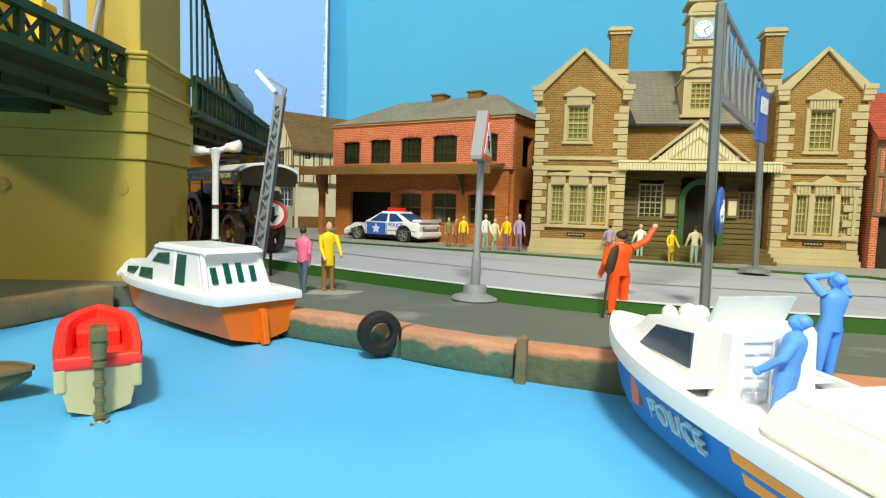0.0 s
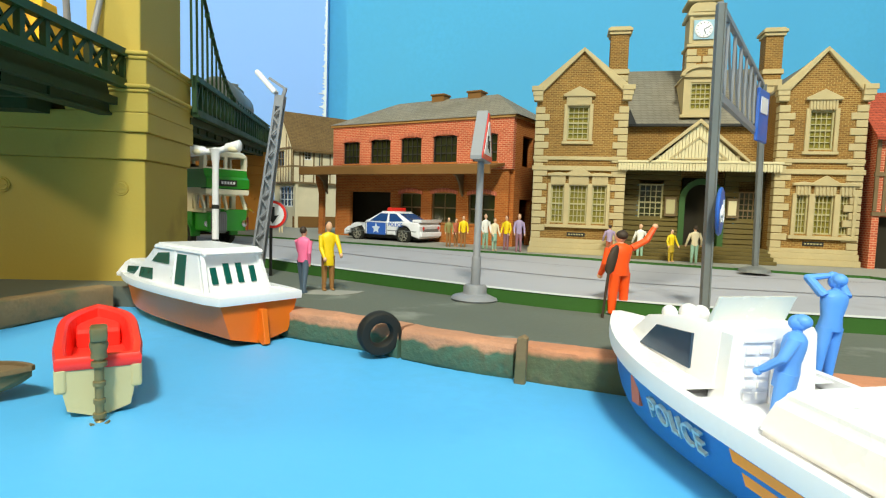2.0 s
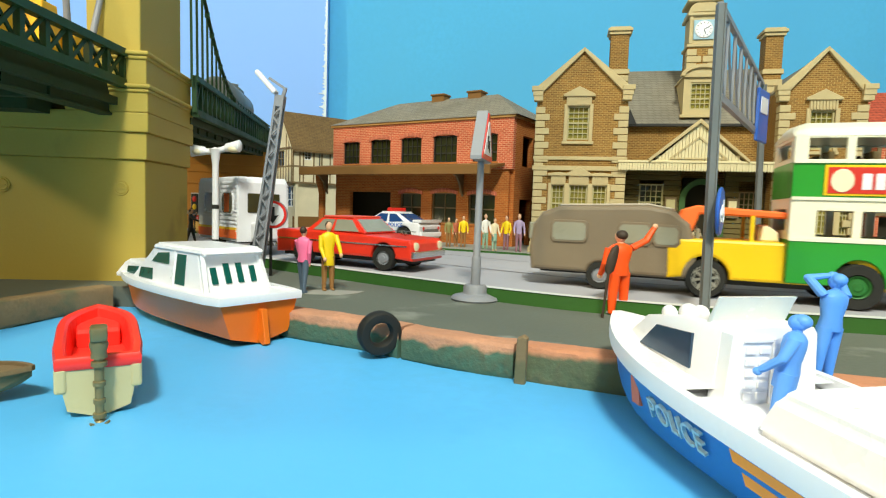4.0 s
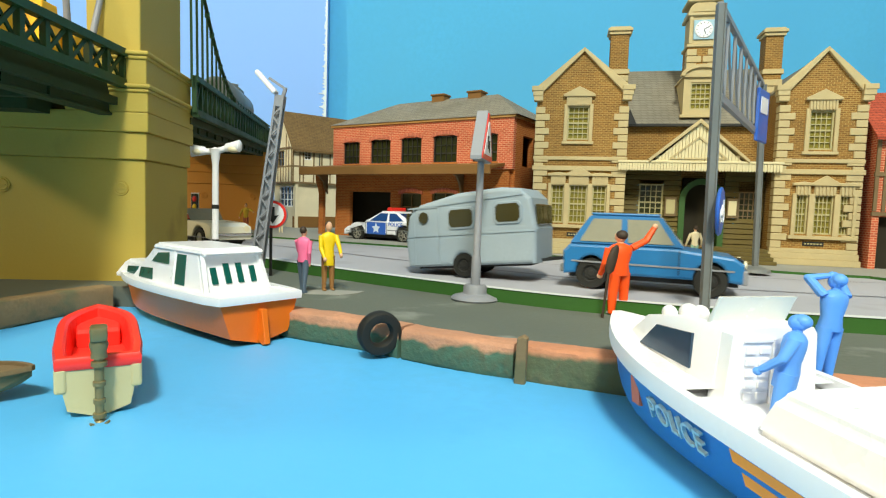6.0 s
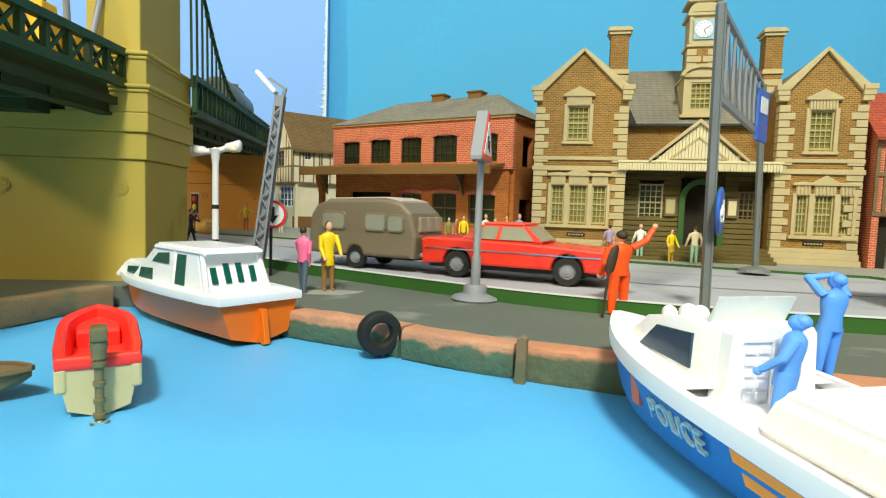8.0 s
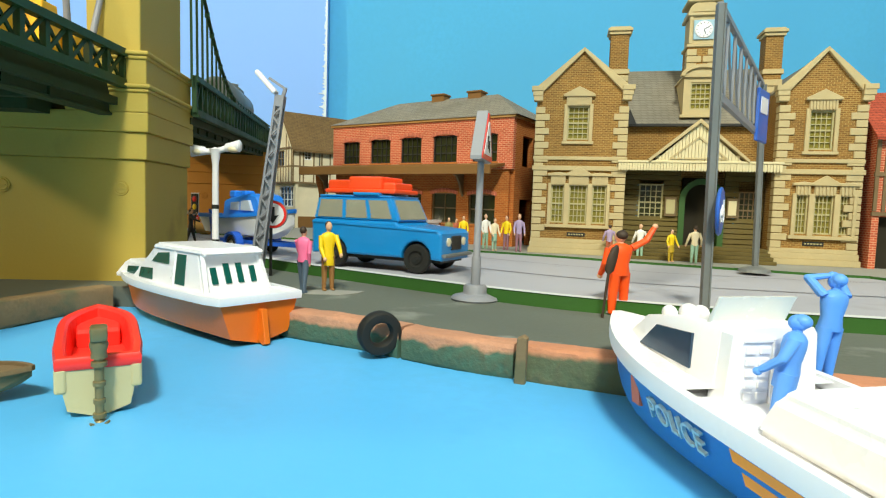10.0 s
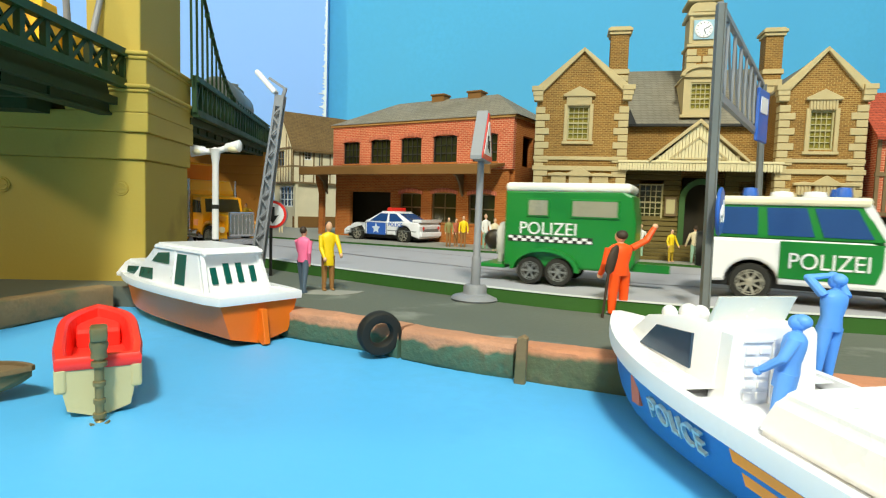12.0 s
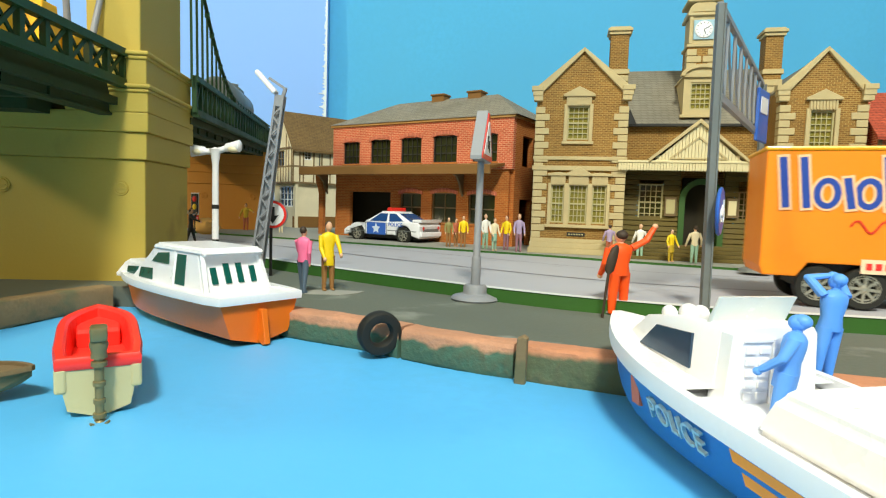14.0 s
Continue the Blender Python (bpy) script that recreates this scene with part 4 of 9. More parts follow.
def red_house():
    rh = thing("red_brick_house", "red brick timbered house with red tile roof and dark gateway", "building", cm(23.75, 31.6, 0.13, 0, 0, -12.5))
    W, D = 9, 6
    bm = bmesh.new()
    wall_cells(bm, 0, W, 0, 7.4, [(0.35, 5, 0, 2.9), (0.75, 1.7, 3.6, 4.9), (0.75, 1.7, 5.6, 6.6), (2.6, 3.5, 5.6, 6.6)], 0, 0.35)
    box(bm, 0, 0.35, 0, 0.3, D, 7.4)
    prism(bm, [(0, 7.4), (D, 7.4), (D / 2, 10.0)], "x", 0, 0.3)
    part("wall", bm, BRICK_R, rh)
    for a, b, c, d in ((0.75, 1.7, 3.6, 4.9), (0.75, 1.7, 5.6, 6.6), (2.6, 3.5, 5.6, 6.6)):
        sash(rh, a, b, c, d, 0.05, 4, 4, DARKGLASS, WINBAR, 0.07)
    bm = bmesh.new()
    box(bm, 0.3, 0.5, 0, 5.1, 0.6, 3.0)
    part("gate", bm, DARK, rh, "dark shut gateway")
    for u in (0.08, 0.5, 1.95, 2.3, 3.8):
        bm = bmesh.new()
        box(bm, u - 0.09, -0.07, 3.2, u + 0.09, 0.05, 7.4)
        part("stud", bm, OAK, rh)
    for z in (2.95, 5.15, 7.2):
        bm = bmesh.new()
        box(bm, -0.05, -0.09, z, W, 0.06, z + 0.22)
        part("rail", bm, OAK, rh)
    for k in (0, 1):
        bm = bmesh.new()
        y0, y1 = (-0.45, D / 2) if not k else (D + 0.45, D / 2)
        prism(bm, [(y0, 7.1), (y0, 7.3), (y1, 10.25), (y1, 10.05)], "x", -0.25, W)
        part("roof", bm, TILE_RED, rh)
    chim = bmesh.new()
    box(chim, -0.7, 1.6, 6, 0.2, 2.6, 10.2, 0.03)
    box(chim, -0.8, 1.5, 9.9, 0.3, 2.7, 10.2, 0.03)
    part("chimney", chim, BRICK_R, rh)
    bm = bmesh.new()
    prism(bm, [(2.2, 7.6), (3.9, 7.6), (3.05, 8.9)], "y", -0.3, 2.5)
    part("dormer", bm, OAK, rh)


red_house()


# ---- street furniture ----
def hazard_sign():
    sg = thing("warning_sign", "grey plastic triangular road warning sign on a round base", "road sign", cm(1.19, 20.15, QUAY_Z, 0, 0.6, 0))
    bm = bmesh.new()
    lathe(bm, [(0.05, 0), (0.82, 0), (0.86, 0.06), (0.8, 0.14), (0.45, 0.24), (0.42, 0.3), (0.42, 0.48), (0.36, 0.56), (0.05, 0.56)], 32)
    part("base", bm, GREY_PLASTIC, sg, smooth=True)
    bm = bmesh.new()
    lathe(bm, [(0.05, 0.5), (0.17, 0.5), (0.17, 1.5), (0.14, 1.58), (0.13, 1.6), (0.12, 5.2), (0.02, 5.2)], 16)
    part("post", bm, GREY_PLASTIC, sg, smooth=True)
    turn = Matrix.Rotation(radians(76), 4, "Z")
    def plate(pname, k, y0, y1, mat, parent):
        bm = bmesh.new()
        c = 5.55
        prism(bm, [(-1.02 * k, c - 0.62 * k), (1.02 * k, c - 0.62 * k), (1.02 * k, c - 0.5 * k), (0.12 * k, c + 1.12 * k), (-0.12 * k, c + 1.12 * k), (-1.02 * k, c - 0.5 * k)], "y", y0, y1, 0.03 if k == 1 else 0, 2)
        return part(pname, bm, mat, parent, m=turn)
    p = plate("plate", 1, -0.2, 0.2, GREY_PLASTIC, sg)
    plate("red_border", 0.93, -0.23, -0.19, RED, p)
    plate("white_panel", 0.66, -0.25, -0.22, WHITE, p)
    bm = bmesh.new()
    box(bm, -0.2, -0.27, 5.35, -0.06, -0.24, 5.8)
    box(bm, 0.06, -0.27, 5.25, 0.2, -0.24, 5.65)
    part("symbol", bm, BLACK, p, m=turn)


def twin_lamp():
    lp = thing("twin_street_lamp", "white plastic twin-headed street lamp with black bands", "street lamp", cm(-11.10, 27.56, QUAY_Z))
    bm = bmesh.new()
    lathe(bm, [(0.02, 0), (0.24, 0), (0.2, 0.7), (0.16, 0.8), (0.15, 5.0), (0.22, 5.5), (0.3, 5.7), (0.05, 5.8)], 16)
    part("post", bm, WHITE_PLASTIC, lp, smooth=True)
    for z, h in ((1.05, 0.32), (2.85, 0.2)):
        bm = bmesh.new()
        lathe(bm, [(0.02, z), (0.172, z), (0.17, z + h), (0.02, z + h)], 16)
        part("band", bm, BLACK, lp, smooth=True)
    for s_, z in ((-1, -0.05), (1, 0.12)):
        bm = bmesh.new()
        tube(bm, (0, 0, 6.02), (s_ * 0.5, 0, 6.05 + z), 0.16, 0.15, 10)
        rings = []
        for x, r in ((0.42, 0.1), (0.5, 0.2), (0.85, 0.25), (1.15, 0.3), (1.22, 0.22), (1.25, 0.05)):
            rings.append([(s_ * x, 0.85 * r * math.cos(a * math.pi / 6), 6.08 + z + (x - 0.4) * 0.15 * (s_ > 0) + r * math.sin(a * math.pi / 6)) for a in range(12)])
        loft(bm, rings)
        low = Matrix.Translation((0, 0, -0.42))
        arm = part("lamp_head", bm, WHITE_PLASTIC, lp, smooth=True, m=low)
        bm = bmesh.new()
        ball(bm, (s_ * 0.88, -0.06, 5.98 + z + 0.05), 0.3, 0.2, 0.17)
        part("lens", bm, CREAM, arm, "yellowed lamp lens", True, m=low)


def lattice_lamp():
    lp = thing("lattice_street_lamp", "leaning grey lattice lamp mast with a flat head", "street lamp", cm(-7.95, 23.97, QUAY_Z, 0, 7.5, 0))
    H = 7.75
    for s_ in (-1, 1):
        for y in (-0.16, 0.16):
            bm = bmesh.new()
            bar(bm, (s_ * 0.22, y, 0), (s_ * 0.14, y, H), 0.09, 0.09)
            part("corner_bar", bm, GREY_PLASTIC, lp)
    bm = bmesh.new()
    loft(bm, [[(-w, 0.0, z), (w, 0.0, z), (w, 0.1, z), (-w, 0.1, z)] for w, z in ((0.2, 0.0), (0.13, H))])
    part("web_plate", bm, GREY_PLASTIC, lp)
    n = 18
    for i in range(n):
        z0, z1 = H * i / n, H * (i + 1) / n
        a = 1 if i % 2 else -1
        bm = bmesh.new()
        bar(bm, (a * 0.18, -0.16, z0), (-a * 0.18, -0.16, z1), 0.06, 0.07)
        part("lattice_bar", bm, GREY_PLASTIC, lp)
    bm = bmesh.new()
    box(bm, -0.19, -0.2, H - 0.5, 0.19, 0.2, H, 0.03)
    part("top_block", bm, GREY_PLASTIC, lp)
    bm = bmesh.new()
    box(bm, -0.45, -0.4, 0, 0.45, 0.4, 0.25, 0.05)
    part("base_block", bm, GREY_PLASTIC, lp)
    bm = bmesh.new()
    bar(bm, (0.1, 0, H), (0.15, 0, H + 0.35), 0.13)
    bar(bm, (0.15, 0, H + 0.3), (-0.55, -0.1, H + 0.62), 0.1)
    part("arm", bm, GREY_PLASTIC, lp)
    bm = bmesh.new()
    box(bm, -0.6, -0.26, -0.1, 0.6, 0.26, 0.1, 0.08, 2)
    part("lamp_head", bm, WHITE_PLASTIC, lp, "pale flat lamp head", m=Matrix.Translation((-0.62, -0.1, H + 0.42)) @ Matrix.Rotation(radians(40), 4, "Y"))


def arrow_sign():
    sg = thing("round_road_sign", "round white road sign with red rim and black arrow", "road sign", cm(-7.63, 25.05, QUAY_Z))
    bm = bmesh.new()
    tube(bm, (0, 0, 0), (0, 0, 2.9), 0.07, n=8)
    part("post", bm, BLACK, sg)
    def disc(pname, r, y0, y1, mat, parent):
        bm = bmesh.new()
        lathe(bm, [(0.02, y0), (r, y0), (r, y1), (0.02, y1)], 32, "y", (0.1, 0, 2.72))
        return part(pname, bm, mat, parent)
    p = disc("plate", 0.62, -0.05, 0.08, GREY_PLASTIC, sg)
    disc("red_rim", 0.6, -0.08, -0.04, RED, p)
    disc("white_panel", 0.49, -0.1, -0.07, WHITE, p)
    bm = bmesh.new()
    prism(bm, [(0.02, 3.05), (0.18, 3.05), (0.18, 2.66), (0.36, 2.7), (0.1, 2.32), (-0.16, 2.7), (0.02, 2.66)], "y", -0.12, -0.09)
    part("arrow", bm, BLACK, p)


def sign_gantry():
    gt = thing("sign_gantry", "grey lattice sign gantry spanning the road on two posts", "gantry", cm(0, 0, 0))
    A, B = Vector((7.82, 16.75, QUAY_Z)), Vector((15.30, 27.7, 0.13))
    At, Bt = Vector((7.73, 16.75, 8.88)), Vector((15.06, 27.7, 9.15))
    for p, q in ((A, At), (B, Bt)):
        bm = bmesh.new()
        tall = lambda o, w, h: loft(bm, [[c + Vector((o + a * w, b * h, 0)) for a, b in ((-1, -1), (1, -1), (1, 1), (-1, 1))] for c in (p, q)])
        tall(0, 0.09, 0.1)
        tall(0.11, 0.022, 0.14)
        post = part("post", bm, GREY_DARK, gt)
        bm = bmesh.new()
        lathe(bm, [(0.05, 0), (0.75, 0), (0.7, 0.15), (0.3, 0.28), (0.05, 0.3)], 20, "z", p)
        part("foot", bm, GREY_DARK, post)
    Al, Bl = At + Vector((0, 0, -2.5)), Bt + Vector((0, 0, -2.4))
    for p, q, w in ((At, Bt, 0.2), (Al, Bl, 0.3)):
        bm = bmesh.new()
        bar(bm, p, q, 0.16, w * 0.8)
        part("chord", bm, GREY_PLASTIC, gt)
    n = 8
    for i in range(n):
        a, b = i / n, (i + 1) / n
        bm = bmesh.new()
        bar(bm, Al.lerp(Bl, a), At.lerp(Bt, a), 0.08, 0.08)
        part("upright", bm, GREY_PLASTIC, gt)
        bm = bmesh.new()
        bar(bm, At.lerp(Bt, a), Al.lerp(Bl, b), 0.07, 0.07)
        part("diagonal", bm, GREY_PLASTIC, gt)
    # blue rectangular board near the far end, seen along the span
    d = (Bt - At).normalized()
    side = Vector((d.y, -d.x, 0)).normalized()
    ang = math.degrees(math.atan2(d.y, d.x))
    c = At.lerp(Bt, 0.86) + Vector((0, 0, -1.75))
    brd = Matrix.Translation(c) @ Matrix.Rotation(radians(ang - 9), 4, "Z")
    bm = bmesh.new()
    box(bm, -0.8, -0.3, -1.15, 0.8, -0.16, 1.15, 0.03)
    p = part("sign_board", bm, BLUE_SIGN, gt, "blue sign board with white panel", m=brd)
    bm = bmesh.new()
    box(bm, -0.55, -0.33, 0.1, 0.5, -0.3, 0.8)
    part("white_panel", bm, WHITE, p, m=brd)
    # round blue cycle sign on the near post
    m = Matrix.Translation(A.lerp(At, 0.355) + Vector((0.28, -0.1, 0.1))) @ Matrix.Rotation(radians(58), 4, "Z")
    bm = bmesh.new()
    lathe(bm, [(0.02, -0.05), (0.68, -0.05), (0.72, 0.0), (0.68, 0.05), (0.02, 0.05)], 32, "y")
    p = part("cycle_sign", bm, BLUE_SIGN, gt, "round blue cycle route sign", m=m)
    bm = bmesh.new()
    for x in (-0.26, 0.26):
        rings = [[((0.2 + 0.03 * math.cos(k * 1.57)) * math.cos(a * math.pi / 9) + x, -0.06 - 0.02 * math.sin(k * 1.57), (0.2 + 0.03 * math.cos(k * 1.57)) * math.sin(a * math.pi / 9) - 0.12) for k in range(4)] for a in range(19)]
        loft(bm, rings, cap=False)
    for a, b in (((-0.26, -0.12), (-0.05, 0.18)), ((-0.05, 0.18), (0.2, 0.18)), ((0.2, 0.18), (0.26, -0.12)), ((0.0, -0.12), (0.2, 0.18)), ((-0.26, -0.12), (0.0, -0.12)), ((0.2, 0.18), (0.16, 0.34))):
        bar(bm, (a[0], -0.07, a[1]), (b[0], -0.07, b[1]), 0.05, 0.04)
    part("cycle_symbol", bm, WHITE, p, m=m)


hazard_sign()
twin_lamp()
lattice_lamp()
arrow_sign()
sign_gantry()


def traffic_light():
    tl = thing("traffic_light", "small red and amber traffic light on the abutment", "traffic light", cm(-20.02, 45.62, 0.13) @ Matrix.Diagonal((0.62, 0.8, 0.8, 1)))
    bm = bmesh.new()
    tube(bm, (0, 0, 0), (0, 0, 1.8), 0.1, n=8)
    part("post", bm, BLACK, tl)
    bm = bmesh.new()
    box(bm, -0.42, -0.15, 1.9, 0.42, 0.15, 3.9, 0.04)
    h = part("housing", bm, BLACK, tl)
    bm = bmesh.new()
    box(bm, -0.5, 0.0, 1.8, 0.5, 0.08, 4.0)
    part("backing_board", bm, WHITE, h)
    for z, mt in ((3.4, RED), (2.6, paint("amber_lens", rgb(236, 200, 40), 0.3, 0.05))):
        bm = bmesh.new()
        ball(bm, (0, -0.15, z), 0.27, 0.1, 0.3)
        part("lens", bm, mt, h, smooth=True)
    bm = bmesh.new()
    box(bm, -0.5, -0.1, 1.2, 0.5, 0.0, 1.75, 0.02)
    pl_ = part("plate", bm, RED, tl)
    bm = bmesh.new()
    for z in (1.35, 1.5):
        box(bm, -0.38, -0.12, z, 0.38, -0.1, z + 0.06)
    part("plate_writing", bm, WHITE, pl_)


traffic_light()


def hedge():
    rng = random.Random(9)
    tr = thing("climbing_bush", "pale flowering bush beside the bridge abutment", "bush", cm(-26.5, 57.0, 0.13))
    bm = bmesh.new()
    for i in range(5):
        tube(bm, (rng.uniform(-0.3, 0.3), 0, 0), (rng.uniform(-1, 1), rng.uniform(-0.5, 0.5), rng.uniform(4, 8)), 0.14, 0.04, 6)
    part("stems", bm, OAK, tr)
    leaf = [paint("green_leaf", rgb(96, 128, 42), 0.8, 0.25), paint("pale_leaf", rgb(176, 160, 96), 0.8, 0.25)]
    bm = bmesh.new()
    for i in range(900):
        c = Vector((rng.gauss(0, 1.0), rng.gauss(0, 0.7), rng.uniform(2.5, 8.5)))
        u = Vector((rng.uniform(-1, 1), rng.uniform(-1, 1), rng.uniform(-1, 1))).normalized() * 0.22
        v = u.orthogonal().normalized() * 0.12
        fc = bm.faces.new([bm.verts.new(c + w) for w in (u, v, -u, -v)])
        fc.material_index = rng.random() < 0.5
    tagged(part("leaves", bm, leaf, tr), kind="stuff")
    gr = bmesh.new()
    box(gr, -40, 60.5, 0, -26.5, 61, 9.5)
    structure("green_backing_board", gr, paint("green_board", rgb(104, 160, 48), 0.8, 0.1, 20))


hedge()


# ---- figures ----
SKIN = paint("figure_flesh", rgb(222, 176, 140), 0.55, 0.06, 150)
HAIR = paint("figure_hair", rgb(58, 44, 30), 0.6, 0.1, 150)
CLOTH = {k: paint("figure_" + k, rgb(*v), 0.5, 0.06, 150) for k, v in {
    "pink": (244, 118, 160), "denim": (84, 100, 116), "yellow": (240, 206, 20), "brown": (150, 108, 60), "orange": (255, 88, 20),
    "blue": (96, 158, 240), "lilac": (168, 150, 180), "white": (235, 232, 222), "sage": (150, 186, 160), "olive": (136, 128, 72),
    "rust": (176, 96, 66), "mustard": (190, 160, 40), "black": (36, 34, 26), "plum": (150, 110, 120), "cream": (228, 214, 176)}.items()}


def figure(x, y, z, face, h, top, legs, hair=HAIR, skin=SKIN, left=(25, 10), right=(20, 10), skirt=False, stride=0.0, coat=0.0, bulk=0.92, lean=0, shoes=None, label="painted plastic model figure"):
    """A simple standing figure h centimetres high, in one mesh. left and right: how far the arm swings out and forward, in degrees."""
    bm = bmesh.new()
    def limb(p, q, r0, r1, slot):
        tube(bm, p, q, r0, r1, 10, slot)
        ball(bm, q, r1, n=10, m=6, slot=slot)
    for s_ in (-1, 1):
        hip, knee, foot = Vector((s_ * 0.05, 0, 0.5)), Vector((s_ * 0.058, -s_ * stride * 0.5, 0.27)), Vector((s_ * 0.065, s_ * -stride, 0.035))
        limb(hip, knee, 0.06, 0.045, 1)
        limb(knee, foot, 0.045, 0.032, 1)
        ball(bm, foot + Vector((0, -0.035, -0.012)), 0.033, 0.065, 0.022, 10, 6, 4)
    if skirt:
        lathe(bm, [(0.02, 0.3), (0.105, 0.3), (0.09, 0.52), (0.02, 0.53)], 12, "z", slot=1)
    rings = []
    for zz, rx, ry in ((0.47 - coat, 0.095 + coat * 0.1, 0.07), (0.5, 0.1, 0.072), (0.6, 0.085, 0.062), (0.72, 0.115, 0.072), (0.79, 0.125, 0.068), (0.825, 0.09, 0.052), (0.85, 0.03, 0.03)):
        rings.append([(rx * math.cos(k * math.pi / 7), ry * math.sin(k * math.pi / 7), zz) for k in range(14)])
    loft(bm, rings, slot=0)
    tube(bm, (0, 0, 0.83), (0, -0.005, 0.88), 0.03, 0.03, 8, 2)
    ball(bm, (0, -0.008, 0.925), 0.05, 0.058, 0.07, 12, 8, 2)
    ball(bm, (0, 0.012, 0.945), 0.054, 0.056, 0.06, 12, 8, 3)
    for s_, (out, fwd) in ((-1, left), (1, right)):
        sh = Vector((s_ * 0.12, 0, 0.79))
        o, f_ = radians(out), radians(fwd)
        up = Vector((s_ * math.sin(o), -math.sin(f_) * math.cos(o), -math.cos(o) * math.cos(f_)))
        el = sh + up * 0.18
        lo_ = (up + Vector((-s_ * 0.25 if out < 60 else 0, -0.5 if out < 60 else 0, 0.0 if out < 60 else 1.1))).normalized()
        wr = el + lo_ * 0.16
        if fwd > 120:
            wr = Vector((s_ * 0.04, -0.05, 0.97))
            el = sh + Vector((s_ * 0.05, -0.1, 0.14))
            lo_ = (wr - el).normalized()
        limb(sh, el, 0.04, 0.034, 0)
        limb(el, wr, 0.034, 0.026, 0)
        ball(bm, wr + lo_ * 0.03, 0.028, 0.028, 0.035, 8, 6, 2)
    bm.transform(Matrix.Diagonal((h * bulk, h * bulk, h, 1)))
    ob = part("figurine", bm, [top, legs, skin, hair, shoes or (skin if skirt else legs)], smooth=True)
    ob.matrix_world = Matrix.Translation(Vector((x, y, z)) * S) @ Matrix.Rotation(radians(lean), 4, "Y") @ Matrix.Rotation(radians(face), 4, "Z")
    return tagged(ob, label, "figurine", "model figures")


C = CLOTH
figure(-5.05, 20.46, QUAY_Z, 160, 2.42, C["pink"], C["denim"], stride=0.08, left=(4, -12), right=(5, 25), bulk=0.95, label="model figure in a pink shirt and grey trousers walking")
figure(-4.29, 21.17, QUAY_Z, 30, 2.62, C["yellow"], C["brown"], coat=0.1, left=(4, 15), right=(6, 35), bulk=0.92, label="model figure in a yellow coat and brown trousers")
figure(5.68, 18.11, QUAY_Z, 200, 2.72, C["orange"], C["orange"], left=(122, 5), right=(8, 5), bulk=1.3, shoes=GREY_PLASTIC, label="model figure in orange overalls waving one arm")
for px_ in ((10.01, 34.15, 170, 1.95, "lilac", "rust", 0.06), (11.53, 33.19, 180, 2.05, "white", "sage", 0), (12.85, 31.91, 20, 1.85, "yellow", "mustard", 0), (13.88, 31.28, 175, 2.1, "cream", "sage", 0)):
    x_, y_, f_, h_, a_, b_, st_ = px_
    figure(x_, y_, 0.13, f_, h_, C[a_], C[b_], stride=st_, skirt=a_ == "yellow", hair=SKIN if a_ == "white" else HAIR, label="model figure in " + a_ + " top standing before the station")
for px_ in ((0.34, 38.55, 10, 2.0, "olive", "brown", False), (0.85, 38.78, 40, 1.95, "rust", "brown", True), (1.34, 38.45, 0, 2.15, "yellow", "brown", False),
            (2.77, 37.51, 20, 2.3, "white", "sage", False), (3.26, 36.26, 30, 2.1, "cream", "sage", True), (4.11, 37.08, -30, 2.25, "yellow", "plum", False), (4.78, 35.95, 0, 2.4, "lilac", "plum", False)):
    x_, y_, f_, h_, a_, b_, sk_ = px_
    figure(x_, y_, 0.13, f_, h_, C[a_], C[b_], skirt=sk_, left=(12, 12), right=(14, 6), bulk=0.84, hair=SKIN if a_ in ("white", "lilac") else HAIR, label="model figure in " + a_ + " top on the far pavement")
figure(-20.99, 45.95, 0.13, 40, 2.2, C["cream"], C["mustard"], left=(60, 40), label="pale model figure by the bridge abutment")
figure(-16.47, 36.94, -0.1, 100, 2.3, C["black"], C["black"], stride=0.12, left=(15, 60), right=(70, 30), label="dark model figure leaning forward under the bridge")
figure(-17.98, 51.51, 0.13, 10, 2.45, C["mustard"], C["rust"], right=(50, 60), label="ochre model figure by the abutment wall")
figure(-16.08, 61.77, 0.13, 60, 2.0, C["black"], C["black"], label="dark model figure beside the cottage")
figure(-14.24, 49.58, 0.13, 30, 1.9, C["rust"], C["cream"], label="rust-coloured model figure beside the cottage")


def shovel():
    sv = thing("shovel", "dark brown model shovel held by the figure in overalls", "shovel", cm(5.02, 17.45, QUAY_Z, -3, 4, 0))
    bm = bmesh.new()
    tube(bm, (0, 0, 0), (0.05, 0, 1.6), 0.045, 0.045, 8)
    part("handle", bm, HAIR, sv, smooth=True)
    bm = bmesh.new()
    loft(bm, [[(x + w * math.cos(k * math.pi / 5), 0.07 * math.sin(k * math.pi / 5), z) for k in range(10)] for x, z, w in ((0.05, 1.4, 0.07), (0.06, 1.5, 0.15), (0.12, 1.9, 0.16), (0.18, 2.2, 0.12), (0.22, 2.3, 0.04))])
    part("blade", bm, HAIR, sv, smooth=True)
    bm = bmesh.new()
    prism(bm, [(-1.05, -0.5), (0.75, -0.62), (1.3, -0.1), (1.5, 0.42), (0.4, 0.55), (-0.9, 0.3)], "z", 0.006, 0.03)
    slab = part("paving_slab", bm, PAVING)
    slab.matrix_world = cm(-4.41, 20.73, QUAY_Z)
    tagged(slab, "pale thin paving slab under two model figures", "slab")


shovel()


def boulder(x, y, z, r, mat, label):
    rng = random.Random(3)
    bm = bmesh.new()
    ball(bm, (0, 0, r * 0.6), r * 1.3, r, r * 0.8, 14, 9)
    for v in bm.verts:
        v.co *= 1 + rng.uniform(-0.12, 0.12)
    ob = part("boulder", bm, mat, smooth=True)
    ob.matrix_world = cm(x, y, z)
    tagged(ob, label, "stone")


